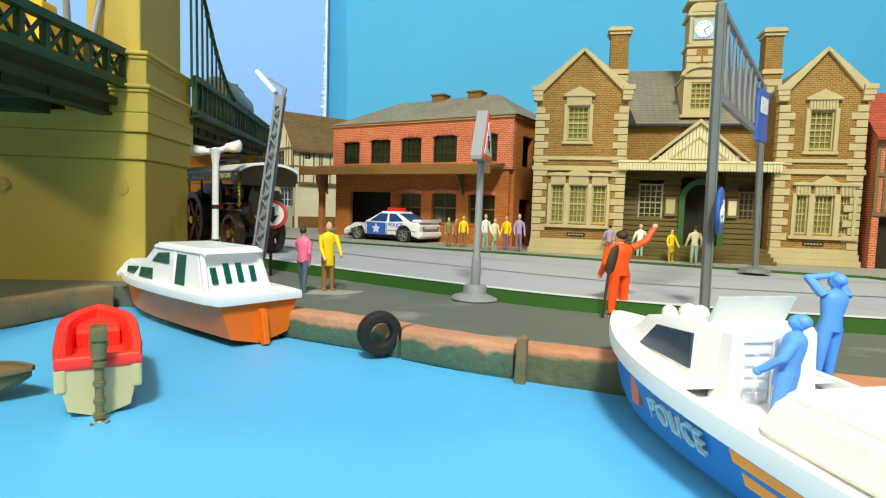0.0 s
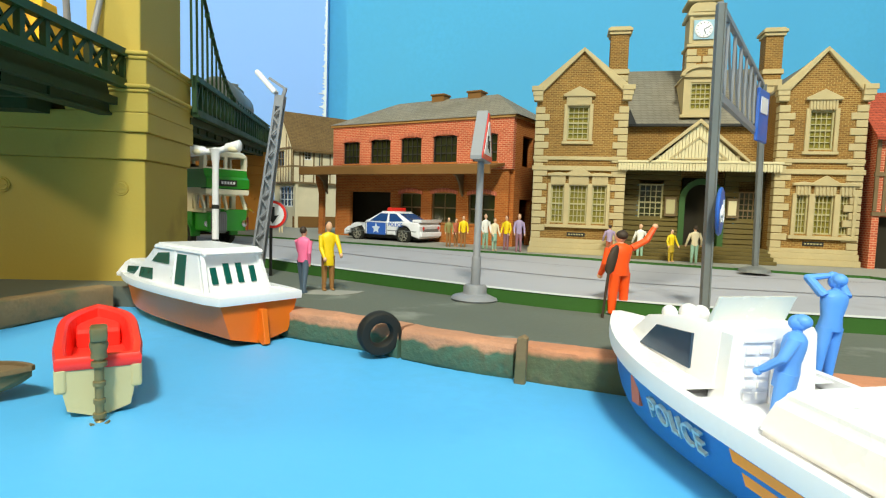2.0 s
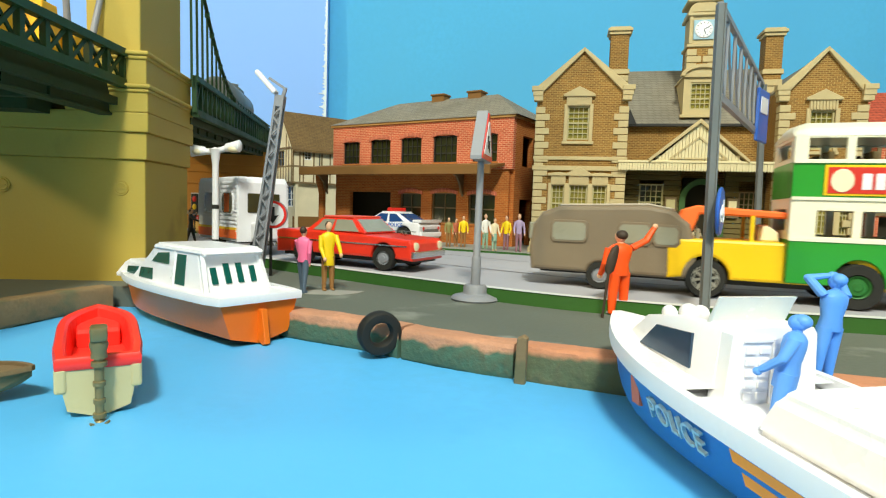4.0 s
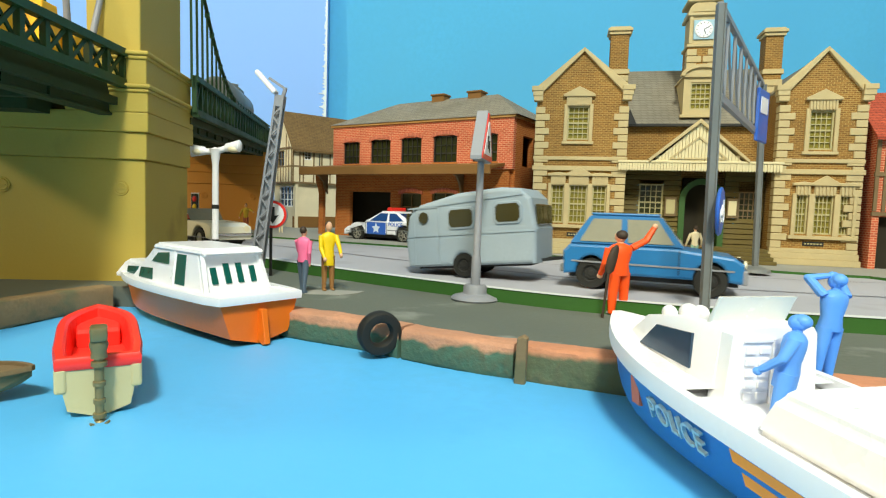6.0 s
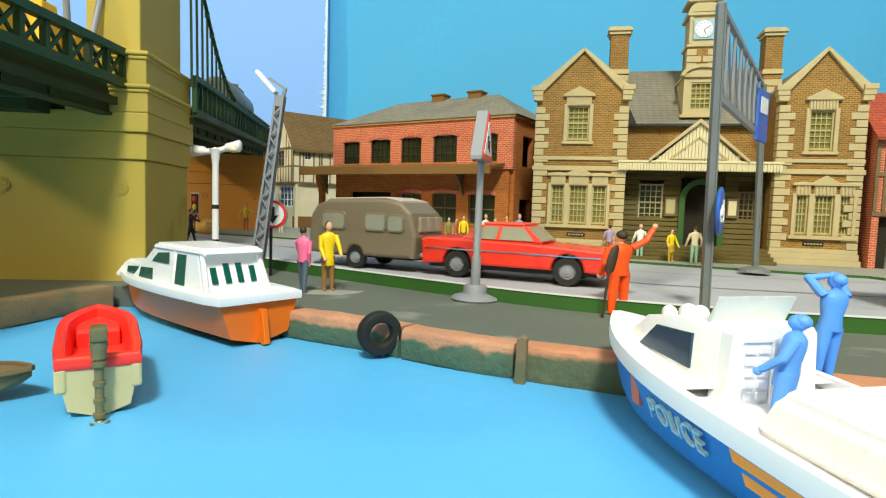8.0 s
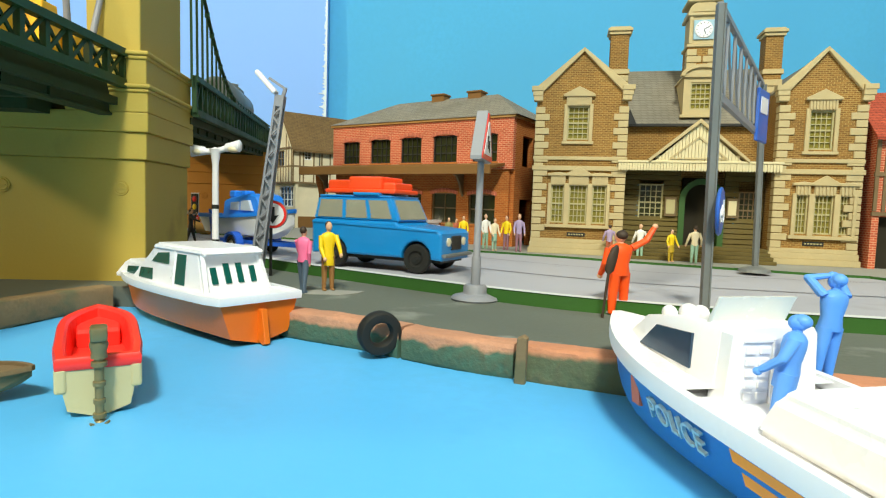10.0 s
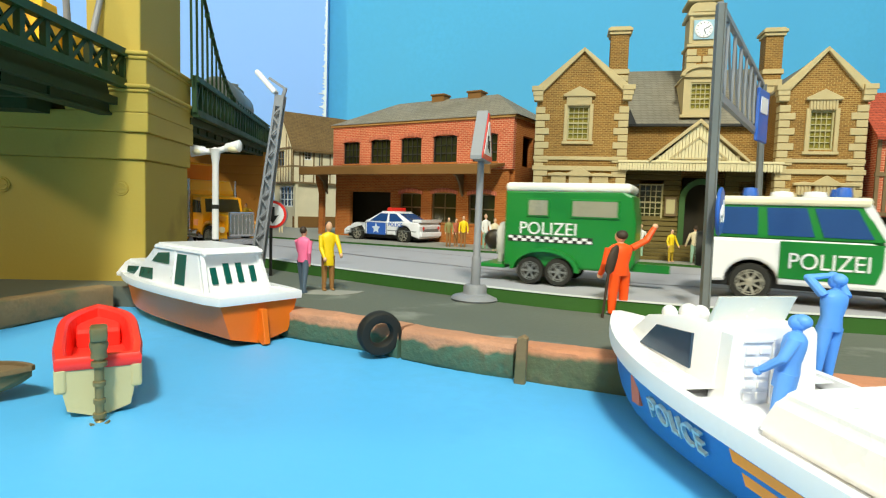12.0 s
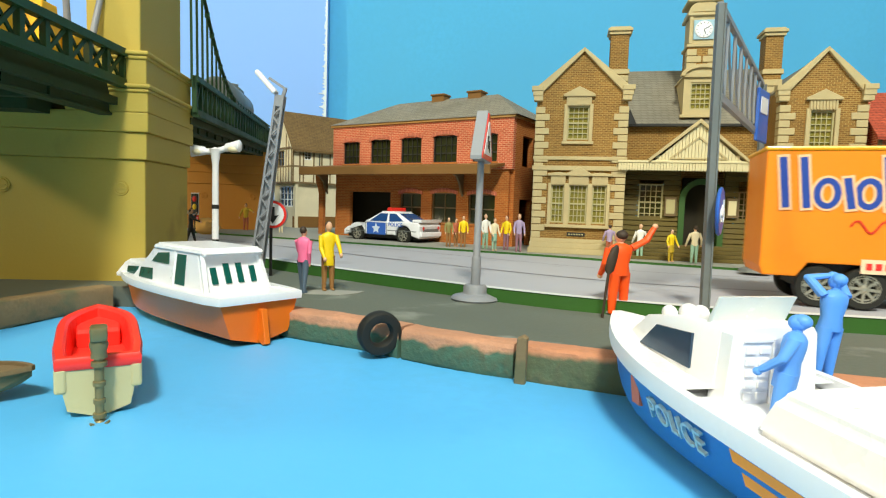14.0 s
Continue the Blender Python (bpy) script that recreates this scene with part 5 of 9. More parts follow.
boulder(-19.28, 46.13, 0.13, 0.85, paint("pale_ochre_rock", rgb(214, 170, 96), 0.85, 0.2, 120, 0.6), "pale ochre rock at the abutment foot")


# ---- boats ----
def hull_rings(L, W, H, keel, n=18, flare=0.72, blunt=0.6, sheer=0.25, round_=2.0):
    """Rings from transom to bow along x; each ring runs from the port rail round the keel to the starboard rail."""
    rings = []
    for i in range(n + 1):
        t = i / n
        w = W / 2 * (1 - max(0, (t - blunt) / (1 - blunt)) ** round_) * (0.9 + 0.1 * min(1, t * 4)) + 0.02
        zt = H + sheer * max(0, t - 0.3) ** 1.6
        zb = keel + (H * 0.75) * max(0, (t - 0.72) / 0.28) ** 2.2
        x = -L / 2 + L * t
        prof = []
        for k in range(13):
            a = -1 + 2 * k / 12
            s = abs(a)
            yy = (flare * w * min(1, s / 0.5)) if s < 0.5 else w * (flare + (1 - flare) * (s - 0.5) / 0.5)
            zz = zb + (H * 0.18) * (s / 0.5) if s < 0.5 else zb + H * 0.18 + (zt - zb - H * 0.18) * (s - 0.5) / 0.5
            prof.append((x, math.copysign(yy, a) if a else 0, zz))
        rings.append(prof)
    return rings


def skin(bm, rings, slot=0, cap_first=True):
    fs = loft(bm, rings, closed=False, slot=slot)
    vs = {tuple(round(c, 4) for c in v.co): v for v in bm.verts}
    if cap_first:
        f = bm.faces.new([vs[tuple(round(c, 4) for c in p)] for p in rings[0]])
        f.material_index = slot
        fs.append(f)
    bmesh.ops.recalc_face_normals(bm, faces=fs)


def rail_band(bm, rings, out, h, slot=0, lift=0.0):
    """A rounded moulding along both rails and across the stern."""
    line = [Vector(r[0]) for r in rings] + [Vector(r[-1]) for r in rings[::-1]]
    sect = [(0.0, -h / 2), (out, -h / 2), (out * 1.15, 0), (out, h / 2), (-out * 0.6, h / 2), (-out * 0.6, -h / 2)]
    ring_list = []
    n = len(line)
    for i, p in enumerate(line):
        t = line[(i + 1) % n] - line[i - 1]
        nrm = Vector((t.y, -t.x, 0)).normalized()
        if nrm.dot(Vector((0, p.y, 0)) + Vector((p.x * 0.05, 0, 0))) < 0:
            nrm = -nrm
        ring_list.append([p + nrm * a + Vector((0, 0, b + lift)) for a, b in sect])
    loft(bm, ring_list + [ring_list[0]], cap=False, slot=slot)


def deck_sheet(bm, rings, z, k=1.0, slot=0):
    for a, b in zip(rings, rings[1:]):
        q = [(a[0][0], a[0][1] * k, z(a[0])), (b[0][0], b[0][1] * k, z(b[0])), (b[-1][0], b[-1][1] * k, z(b[-1])), (a[-1][0], a[-1][1] * k, z(a[-1]))]
        f = bm.faces.new([bm.verts.new(p) for p in q])
        f.material_index = slot


ORANGE_HULL = paint("orange_hull_plastic", rgb(232, 112, 22), 0.4, 0.08, 30, 0.05)
TEAL_GLASS = paint("dark_teal_window", rgb(16, 84, 74), 0.2, 0.1, 60, 0.0)


def cabin_cruiser():
    bt = thing("cabin_cruiser", "toy cabin cruiser with white cabin and orange hull", "boat", cm(-8.55, 18.75, WATER_Z + 0.02, 0, 0, 140))
    rings = hull_rings(9.0, 2.75, 1.3, 0.0, blunt=0.45, sheer=0.1)
    bm = bmesh.new()
    skin(bm, rings)
    part("hull", bm, ORANGE_HULL, bt, "orange plastic hull", True)
    bm = bmesh.new()
    rail_band(bm, rings, 0.14, 0.22)
    deck_sheet(bm, rings, lambda p: p[2] + 0.06)
    part("deck", bm, WHITE_PLASTIC, bt, smooth=True)
    # cabin: long low forward part, tall wheelhouse
    def frustum(bm, x0, x1, w0, z0, x2, x3, w1, z1, bev=0.06):
        vs = [bm.verts.new(p) for p in ((x0, -w0, z0), (x1, -w0, z0), (x1, w0, z0), (x0, w0, z0), (x2, -w1, z1), (x3, -w1, z1), (x3, w1, z1), (x2, w1, z1))]
        fs = [bm.faces.new([vs[i] for i in q]) for q in ((3, 2, 1, 0), (4, 5, 6, 7), (0, 1, 5, 4), (1, 2, 6, 5), (2, 3, 7, 6), (3, 0, 4, 7))]
        bmesh.ops.bevel(bm, geom=list({e for f in fs for e in f.edges}), offset=bev, segments=2, affect="EDGES")
    bm = bmesh.new()
    frustum(bm, -3.3, 1.95, 1.06, 1.2, -2.75, 0.2, 0.92, 2.5, 0.09)
    house = part("wheelhouse", bm, WHITE_PLASTIC, bt, smooth=False)
    bm = bmesh.new()
    frustum(bm, 1.2, 3.5, 0.98, 1.2, 1.2, 2.75, 0.8, 1.86, 0.1)
    fore = part("fore_cabin", bm, WHITE_PLASTIC, bt)
    bm = bmesh.new()
    frustum(bm, -3.18, 0.22, 1.0, 2.4, -3.05, 0.05, 0.92, 2.62, 0.07)
    part("cabin_roof", bm, WHITE_PLASTIC, bt)
    def side_y(z):
        return 1.06 - 0.14 * (z - 1.2) / 1.3
    for s_ in (-1, 1):
        for pts in (((-2.1, 1.45), (-1.5, 1.45), (-1.5, 2.36), (-2.05, 2.36)), ((-1.0, 2.0), (0.2, 2.0), (-0.2, 2.3), (-0.95, 2.36)), ((0.05, 1.42), (1.05, 1.42), (0.95, 1.75), (0.1, 1.78))):
            bm = bmesh.new()
            fs = []
            for k in (0.0, 0.03):
                fs.append([bm.verts.new((x, s_ * (side_y(z) + 0.012 + k - 0.02), z)) for x, z in pts])
            bm.faces.new(fs[1])
            for i in range(4):
                bm.faces.new((fs[0][i], fs[0][(i + 1) % 4], fs[1][(i + 1) % 4], fs[1][i]))
            bmesh.ops.recalc_face_normals(bm, faces=bm.faces[:])
            part("side_window", bm, TEAL_GLASS, house)
        bm = bmesh.new()
        prism(bm, [(1.55, 1.42), (2.35, 1.42), (2.25, 1.66), (1.55, 1.7)], "y", s_ * 0.8, s_ * 0.93)
        part("side_window", bm, TEAL_GLASS, fore)
    for s_ in (-1, 1):
        bm = bmesh.new()
        bar(bm, (-3.34, s_ * 1.0, 1.25), (-2.82, s_ * 0.88, 2.5), 0.12, 0.16)
        part("corner_rib", bm, WHITE_PLASTIC, house)
        bm = bmesh.new()
        bar(bm, (-1.35, s_ * 1.035, 1.35), (-1.35, s_ * 0.935, 2.45), 0.06, 0.08)
        part("door_jamb", bm, WHITE_PLASTIC, house)
    for y, z0, z1 in ((-0.62, 1.58, 2.05), (-0.2, 1.58, 2.15), (0.2, 1.58, 2.15), (0.62, 1.58, 2.05)):
        bm = bmesh.new()
        xa = lambda z: -3.32 + 0.55 * (z - 1.2) / 1.3
        prism(bm, [(xa(z0) - 0.02, z0), (xa(z1) - 0.02, z1), (xa(z1) + 0.2, z1), (xa(z0) + 0.2, z0)], "y", y - 0.09, y + 0.09)
        part("rear_window", bm, TEAL_GLASS, house)
    bm = bmesh.new()
    prism(bm, [(-4.45, 1.0), (-4.45, 0.1), (-4.75, -0.02), (-4.88, 0.05), (-4.7, 1.0)], "y", -0.09, 0.09, 0.02)
    part("rudder", bm, ORANGE_HULL, bt, "orange rudder")


def dinghy():
    red = paint("red_dinghy_plastic", rgb(255, 56, 46), 0.4, 0.06, 40, 0.05)
    cream = paint("cream_dinghy_plastic", rgb(206, 194, 144), 0.5, 0.06, 60, 0.1)
    bt = thing("dinghy", "red and cream toy dinghy with an outboard motor", "boat", cm(-7.25, 11.85, WATER_Z + 0.04, 0, -2, 121.5))
    rings = hull_rings(3.8, 1.42, 0.95, 0.0, blunt=0.62, flare=0.76, sheer=0.35, round_=2.6)
    bm = bmesh.new()
    skin(bm, rings)
    part("hull", bm, cream, bt, "cream lower hull", True)
    line = [Vector(r[0]) for r in rings] + [Vector(r[-1]) for r in rings[::-1]]
    mid = Vector((-0.15, 0, 0))
    def inset(k, z, flat=False):
        return [Vector((mid.x + (p.x - mid.x) * (1 - (1 - k) * 0.5), p.y * k, (0.62 if flat else p.z + z))) for p in line]
    bm = bmesh.new()
    loft(bm, [inset(1.02, -0.02), inset(1.045, 0.03), inset(1.05, 0.14), inset(1.0, 0.21), inset(0.84, 0.21), inset(0.77, 0.15)], cap=False)
    part("red_top", bm, red, bt, "bright red upper moulding", True)
    bm = bmesh.new()
    loft(bm, [inset(0.77, 0.152), inset(0.68, 0.0, True)], cap=False)
    bm.faces.new([bm.verts.new(p) for p in inset(0.68, 0.0, True)])
    part("cockpit_well", bm, red, bt)
    bm = bmesh.new()
    prism(bm, [(0.75, 0.62), (0.7, 0.95), (0.8, 1.02), (1.75, 1.12), (1.75, 0.62)], "y", -0.42, 0.42, 0.04, 2)
    part("foredeck", bm, red, bt)
    bm = bmesh.new()
    box(bm, -1.0, -0.47, 0.62, -0.5, 0.47, 0.86, 0.04)
    part("thwart", bm, red, bt)
    for s_ in (-1, 1):
        bm = bmesh.new()
        box(bm, -1.93, min(s_ * 0.5, s_ * 0.7), 0.5, -1.2, max(s_ * 0.5, s_ * 0.7), 0.98, 0.05, 2)
        part("side_pad", bm, cream, bt)
    brass = paint("dull_brass_grey", rgb(132, 122, 84), 0.45, 0.15, 120, 0.2, metal=0.4)
    m = part("outboard_motor", _motor_head(), brass, bt, "dull brassy outboard motor", True)
    bm = bmesh.new()
    tube(bm, (-2.12, 0, 1.4), (-2.2, 0, -0.12), 0.085, 0.07, 10)
    for z, r_ in ((1.08, 0.13), (0.72, 0.105), (0.4, 0.1), (0.14, 0.11)):
        lathe(bm, [(0.02, z - 0.06), (r_, z - 0.04), (r_, z + 0.04), (0.02, z + 0.06)], 12, "z", (-2.2 + (z + 0.12) * 0.05, 0, 0))
    lathe(bm, [(0.02, -0.16), (0.09, -0.1), (0.11, 0.06), (0.04, 0.2)], 12, "x", (-2.2, 0, -0.02))
    part("motor_leg", bm, brass, m, smooth=True)
    for k in range(3):
        a = 2 * math.pi * k / 3 + 0.5
        bm = bmesh.new()
        bar(bm, (-2.34, 0, -0.02), (-2.38, 0.17 * math.cos(a), -0.02 + 0.17 * math.sin(a)), 0.1, 0.03)
        part("propeller_blade", bm, brass, m)
    bm = bmesh.new()
    tube(bm, (-2.0, 0, 1.62), (-1.45, 0.12, 1.5), 0.045, 0.035, 8)
    part("tiller", bm, brass, m, smooth=True)


def _motor_head():
    bm = bmesh.new()
    box(bm, -2.28, -0.14, 1.5, -1.9, 0.14, 1.76, 0.05, 2)
    lathe(bm, [(0.05, 1.15), (0.14, 1.18), (0.13, 1.3), (0.16, 1.42), (0.13, 1.52), (0.05, 1.53)], 14, "z", (-2.1, 0, 0))
    return bm


POLICE_BLUE = paint("police_hull_blue", rgb(48, 118, 190), 0.4, 0.08, 40, 0.05)


def police_boat():
    bt = thing("police_launch", "white toy police launch with blue hull and orange stripes", "boat", cm(5.2, 7.75, WATER_Z + 0.02, 0, -1.5, 102.5))
    rings = hull_rings(10.6, 2.9, 1.15, 0.0, n=22, blunt=0.5, flare=0.76, sheer=0.5, round_=2.6)
    aft = Matrix.Translation((0.8, 0.0, -0.25)) @ Matrix.Diagonal((1, 0.62, 1, 1))
    bm = bmesh.new()
    skin(bm, rings)
    hull = part("hull", bm, POLICE_BLUE, bt, "blue plastic hull", True)
    bm = bmesh.new()
    rail_band(bm, rings, 0.1, 0.3, lift=0.05)
    deck_sheet(bm, [r for r in rings if r[0][0] > 0.6], lambda p: p[2] + 0.15)
    part("foredeck", bm, WHITE_PLASTIC, bt, smooth=True)
    bm = bmesh.new()
    deck_sheet(bm, [r for r in rings if r[0][0] < 2.6], lambda p: p[2] - 0.03, 0.995)
    part("cockpit_floor", bm, WHITE_PLASTIC, bt)
    # cabin
    bm = bmesh.new()
    ring = []
    for x, w, z in ((3.4, 0.55, 1.75), (2.5, 0.95, 2.25), (1.1, 1.2, 2.55), (0.2, 1.2, 2.6)):
        ring.append([(x, -w * 1.12, 1.6), (x, -w, z - 0.08), (x, -w + 0.12, z), (x, w - 0.12, z), (x, w, z - 0.08), (x, w * 1.12, 1.6)])
    loft(bm, ring)
    cab = part("cabin", bm, WHITE_PLASTIC, bt, smooth=True, m=aft)
    bm = bmesh.new()
    loft(bm, [[(x, -1.36, 1.1), (x, -1.2, 2.5), (x, -1.08, 2.6), (x, 1.08, 2.6), (x, 1.2, 2.5), (x, 1.36, 1.1)] for x in (0.3, -0.05)])
    part("bulkhead", bm, WHITE_PLASTIC, cab, m=aft)
    for s_ in (-1, 1):
        bm = bmesh.new()
        pts = [(0.75, 1.75), (2.45, 1.72), (1.9, 2.2), (0.8, 2.32)]
        wy = lambda x: 1.42 - max(0, (x - 1.1)) * 0.19
        fs = [[bm.verts.new((x, s_ * (wy(x) - (z - 1.6) * 0.13 - 0.1 + k), z)) for x, z in pts] for k in (0, 0.08)]
        bm.faces.new(fs[1])
        for i in range(4):
            bm.faces.new((fs[0][i], fs[0][(i + 1) % 4], fs[1][(i + 1) % 4], fs[1][i]))
        bmesh.ops.recalc_face_normals(bm, faces=bm.faces[:])
        part("cabin_window", bm, paint("dark_blue_window", rgb(38, 62, 84), 0.2, 0.1), cab, "dark blue cabin window", m=aft)
    bm = bmesh.new()
    for y0, y1, z0, z1 in ((0.0, 0.08, 1.35, 2.45), (0.92, 1.0, 1.35, 2.45), (0.08, 0.92, 1.35, 1.42), (0.08, 0.92, 2.38, 2.45)):
        box(bm, -0.09, y0, z0, -0.04, y1, z1, 0.015)
    panel_ = part("control_panel", bm, WHITE_PLASTIC, cab, m=aft)
    for i in range(5):
        for y in (0.16, 0.54):
            bm = bmesh.new()
            box(bm, -0.085, y, 1.5 + i * 0.175, -0.04, y + 0.28, 1.62 + i * 0.175, 0.02, 2)
            part("switch_pad", bm, WHITE_PLASTIC, panel_, m=aft)
    bm = bmesh.new()
    prism(bm, [(0.66, 2.48), (0.4, 3.0), (0.32, 3.0), (0.56, 2.48)], "y", -1.12, 1.12, 0.02)
    part("windscreen", bm, paint("frosted_clear_plastic", rgb(225, 228, 224), 0.25, 0.05), cab, "frosted clear windscreen", m=aft)
    for x, y, r in ((1.7, 0.35, 0.24), (1.75, -0.1, 0.2), (2.4, 0.2, 0.2)):
        bm = bmesh.new()
        ball(bm, (x, y, 2.55 - (x - 1.1) * 0.2), r, r, r * 0.8)
        part("deck_light", bm, WHITE_PLASTIC, cab, smooth=True, m=aft)
    bm = bmesh.new()
    rings2 = [[(-5.4, -1.25, 1.15), (-5.4, 1.25, 1.15), (-1.9, 1.25, 1.15), (-1.9, -1.25, 1.15)], [(-5.4, -1.15, 1.75), (-5.4, 1.15, 1.75), (-2.15, 1.15, 1.75), (-2.15, -1.15, 1.75)], [(-5.3, -1.0, 1.88), (-5.3, 1.0, 1.88), (-2.35, 1.0, 1.95), (-2.35, -1.0, 1.95)]]
    fs_ = loft(bm, rings2)
    bmesh.ops.bevel(bm, geom=list({e for f in fs_ for e in f.edges}), offset=0.1, segments=3, affect="EDGES")
    part("engine_cover", bm, WHITE_PLASTIC, bt, m=Matrix.Translation((1.85, -0.05, 0.05)) @ Matrix.Diagonal((1, 0.86, 0.95, 1)))
    # side markings follow the flare of the port side
    def flank(z):
        return 1.45 * (0.76 + 0.24 * (z - 0.2) / 0.95)
    lettering("hull_lettering", "POLICE", 0.52, paint("pale_blue_lettering", rgb(176, 206, 214), 0.45, 0.08), hull, Matrix.Translation(Vector((1.15, flank(0.74) + 0.01, 0.74)) * S) @ Matrix.Rotation(radians(175), 4, "Z") @ Matrix.Rotation(radians(110), 4, "X") @ Matrix.Rotation(radians(2), 4, "Z"), 0.03, "pale lettering", 0.95)
    stripe = paint("orange_stripe", rgb(250, 158, 44), 0.4, 0.06)
    for z, a in ((0.9, -0.1), (0.64, -0.25)):
        bm = bmesh.new()
        prism(bm, [(a, z + 0.08), (-5.2, z + 0.08), (-5.2, z - 0.09), (a - 0.1, z - 0.09)], "y", flank(z) - 0.2, flank(z) + 0.03)
        part("stripe", bm, stripe, hull)
    bm = bmesh.new()
    prism(bm, [(2.75, 1.0), (2.5, 1.0), (2.4, 0.55), (2.65, 0.55)], "y", 0.8, 1.14)
    part("stripe", bm, paint("rust_stripe", rgb(200, 110, 80), 0.4, 0.06), hull)


cabin_cruiser()
dinghy()
police_boat()
figure(4.86, 8.02, -0.22, 235, 1.72, C["blue"], C["blue"], C["blue"], C["blue"], left=(6, -10), right=(8, 12), bulk=1.35, coat=0.1, lean=10, label="plain blue plastic crew figure in the launch")
figure(7.06, 10.3, -0.12, 200, 1.98, C["blue"], C["blue"], C["blue"], C["blue"], left=(18, 160), right=(18, 160), bulk=1.25, lean=5, label="plain blue plastic crew figure with hands raised to its head")


def rowing_boat():
    bt = thing("rowing_boat", "dull brown wooden model rowing boat on the water", "boat", cm(-9.75, 10.7, WATER_Z + 0.05, 0, -3, 6))
    rings = hull_rings(3.6, 1.2, 0.45, 0.0, blunt=0.5, sheer=0.1, round_=3.0)
    bm = bmesh.new()
    skin(bm, rings)
    part("hull", bm, TIMBER, bt, smooth=True)
    bm = bmesh.new()
    rail_band(bm, rings, 0.05, 0.1)
    deck_sheet(bm, rings, lambda p: p[2] - 0.02)
    part("deck", bm, OAK, bt, smooth=True)


rowing_boat()


def bridge_loads():
    yel = paint("yellow_machine_paint", rgb(244, 184, 20), 0.45, 0.06, 60, 0.05)
    sm = Matrix.Scale(0.6, 4)
    ld = thing("yellow_excavator", "yellow toy construction machine standing on the bridge deck", "machine", cm(-14.0, 20.2, 6.6, 0, 0, 88))
    bm = bmesh.new()
    prism(bm, [(-3.2, 0.8), (2.6, 0.8), (2.9, 1.6), (2.0, 3.2), (0.4, 3.4), (0.2, 2.0), (-3.0, 2.2)], "y", -1.3, 1.3, 0.1, 2)
    part("body", bm, yel, ld, m=sm)
    bm = bmesh.new()
    prism(bm, [(-1.8, 2.2), (-0.2, 2.2), (-0.5, 4.4), (-1.7, 4.4)], "y", -1.0, 0.8, 0.08, 2)
    part("cab", bm, yel, ld, m=sm)
    bm = bmesh.new()
    prism(bm, [(-2.6, 0.0), (2.2, 0.0), (2.6, 0.4), (2.2, 0.85), (-2.6, 0.85), (-3.0, 0.4)], "y", -1.5, -0.8, 0.05)
    part("track", bm, RUBBER, ld, m=sm)
    bm = bmesh.new()
    prism(bm, [(-2.6, 0.0), (2.2, 0.0), (2.6, 0.4), (2.2, 0.85), (-2.6, 0.85), (-3.0, 0.4)], "y", 0.8, 1.5, 0.05)
    part("track", bm, RUBBER, ld, m=sm)
    for a, b in (((2.2, -1.0, 2.6), (3.2, -1.2, 6.6)), ((2.4, 0.4, 2.6), (1.8, 0.2, 7.0))):
        bm = bmesh.new()
        tube(bm, a, b, 0.22, 0.18, 10)
        part("ram", bm, GREY_PLASTIC, ld, smooth=True, m=sm)
    bm = bmesh.new()
    prism(bm, [(-5.6, 0.6), (-3.6, 0.6), (-3.4, 2.4), (-4.2, 3.4), (-5.6, 3.2)], "y", -1.4, 1.4, 0.08)
    part("bucket", bm, yel, ld, m=sm)
    tagged(copy_thing(ld, cm(-14.3, 16.0, 6.6, 0, 0, 95)), "yellow toy loader beside the lattice girder on the bridge")
    tk = thing("tank_wagon", "dark grey railway tank wagon on the bridge deck", "wagon", cm(-15.3, 40.2, 7.2, 0, -2.3, 100.4))
    bm = bmesh.new()
    lathe(bm, [(0.05, -4.2), (0.9, -4.1), (1.2, -3.7), (1.2, 3.7), (0.9, 4.1), (0.05, 4.2)], 20, "x", (0, 0, 2.35))
    part("tank", bm, GREY_DARK, tk, smooth=True)
    bm = bmesh.new()
    lathe(bm, [(0.05, 3.3), (0.5, 3.3), (0.52, 3.8), (0.05, 3.9)], 14, "z", (1.0, 0, 0))
    box(bm, 1.6, -0.5, 3.4, 3.6, 0.5, 3.75, 0.1, 2)
    part("dome", bm, GREY_DARK, tk, smooth=True)
    bm = bmesh.new()
    box(bm, -4.2, -0.9, 0.8, 4.2, 0.9, 1.15, 0.04)
    part("chassis", bm, BLACK, tk)
    for x in (-2.9, 2.9):
        for y in (-0.85, 0.85):
            bm = bmesh.new()
            lathe(bm, [(0.05, y - 0.1), (0.5, y - 0.1), (0.5, y + 0.1), (0.05, y + 0.1)], 18, "y", (x, 0, 0.5))
            part("wheel", bm, BLACK, tk)


bridge_loads()


# ---- vehicles; local x points forward, the quay side is -y ----
SPINS = []


def wheel(parent, x, y, r, w, hub, tyre=None, spokes=6, hubr=0.62, turning=True):
    side = -1 if y < 0 else 1
    hub = RIM if hub is CHROME else hub
    t = new("wheel", wheel_mesh(r, w, tyre or RUBBER))
    t.parent = parent
    rim = new("rim", rim_mesh(r, w, hub, spokes, hubr, side))
    rim.parent = t
    t.matrix_local = cm(x, y, r)
    if turning:
        SPINS.append((t, parent, x, y, r))
    return t


_WHEELS = {}


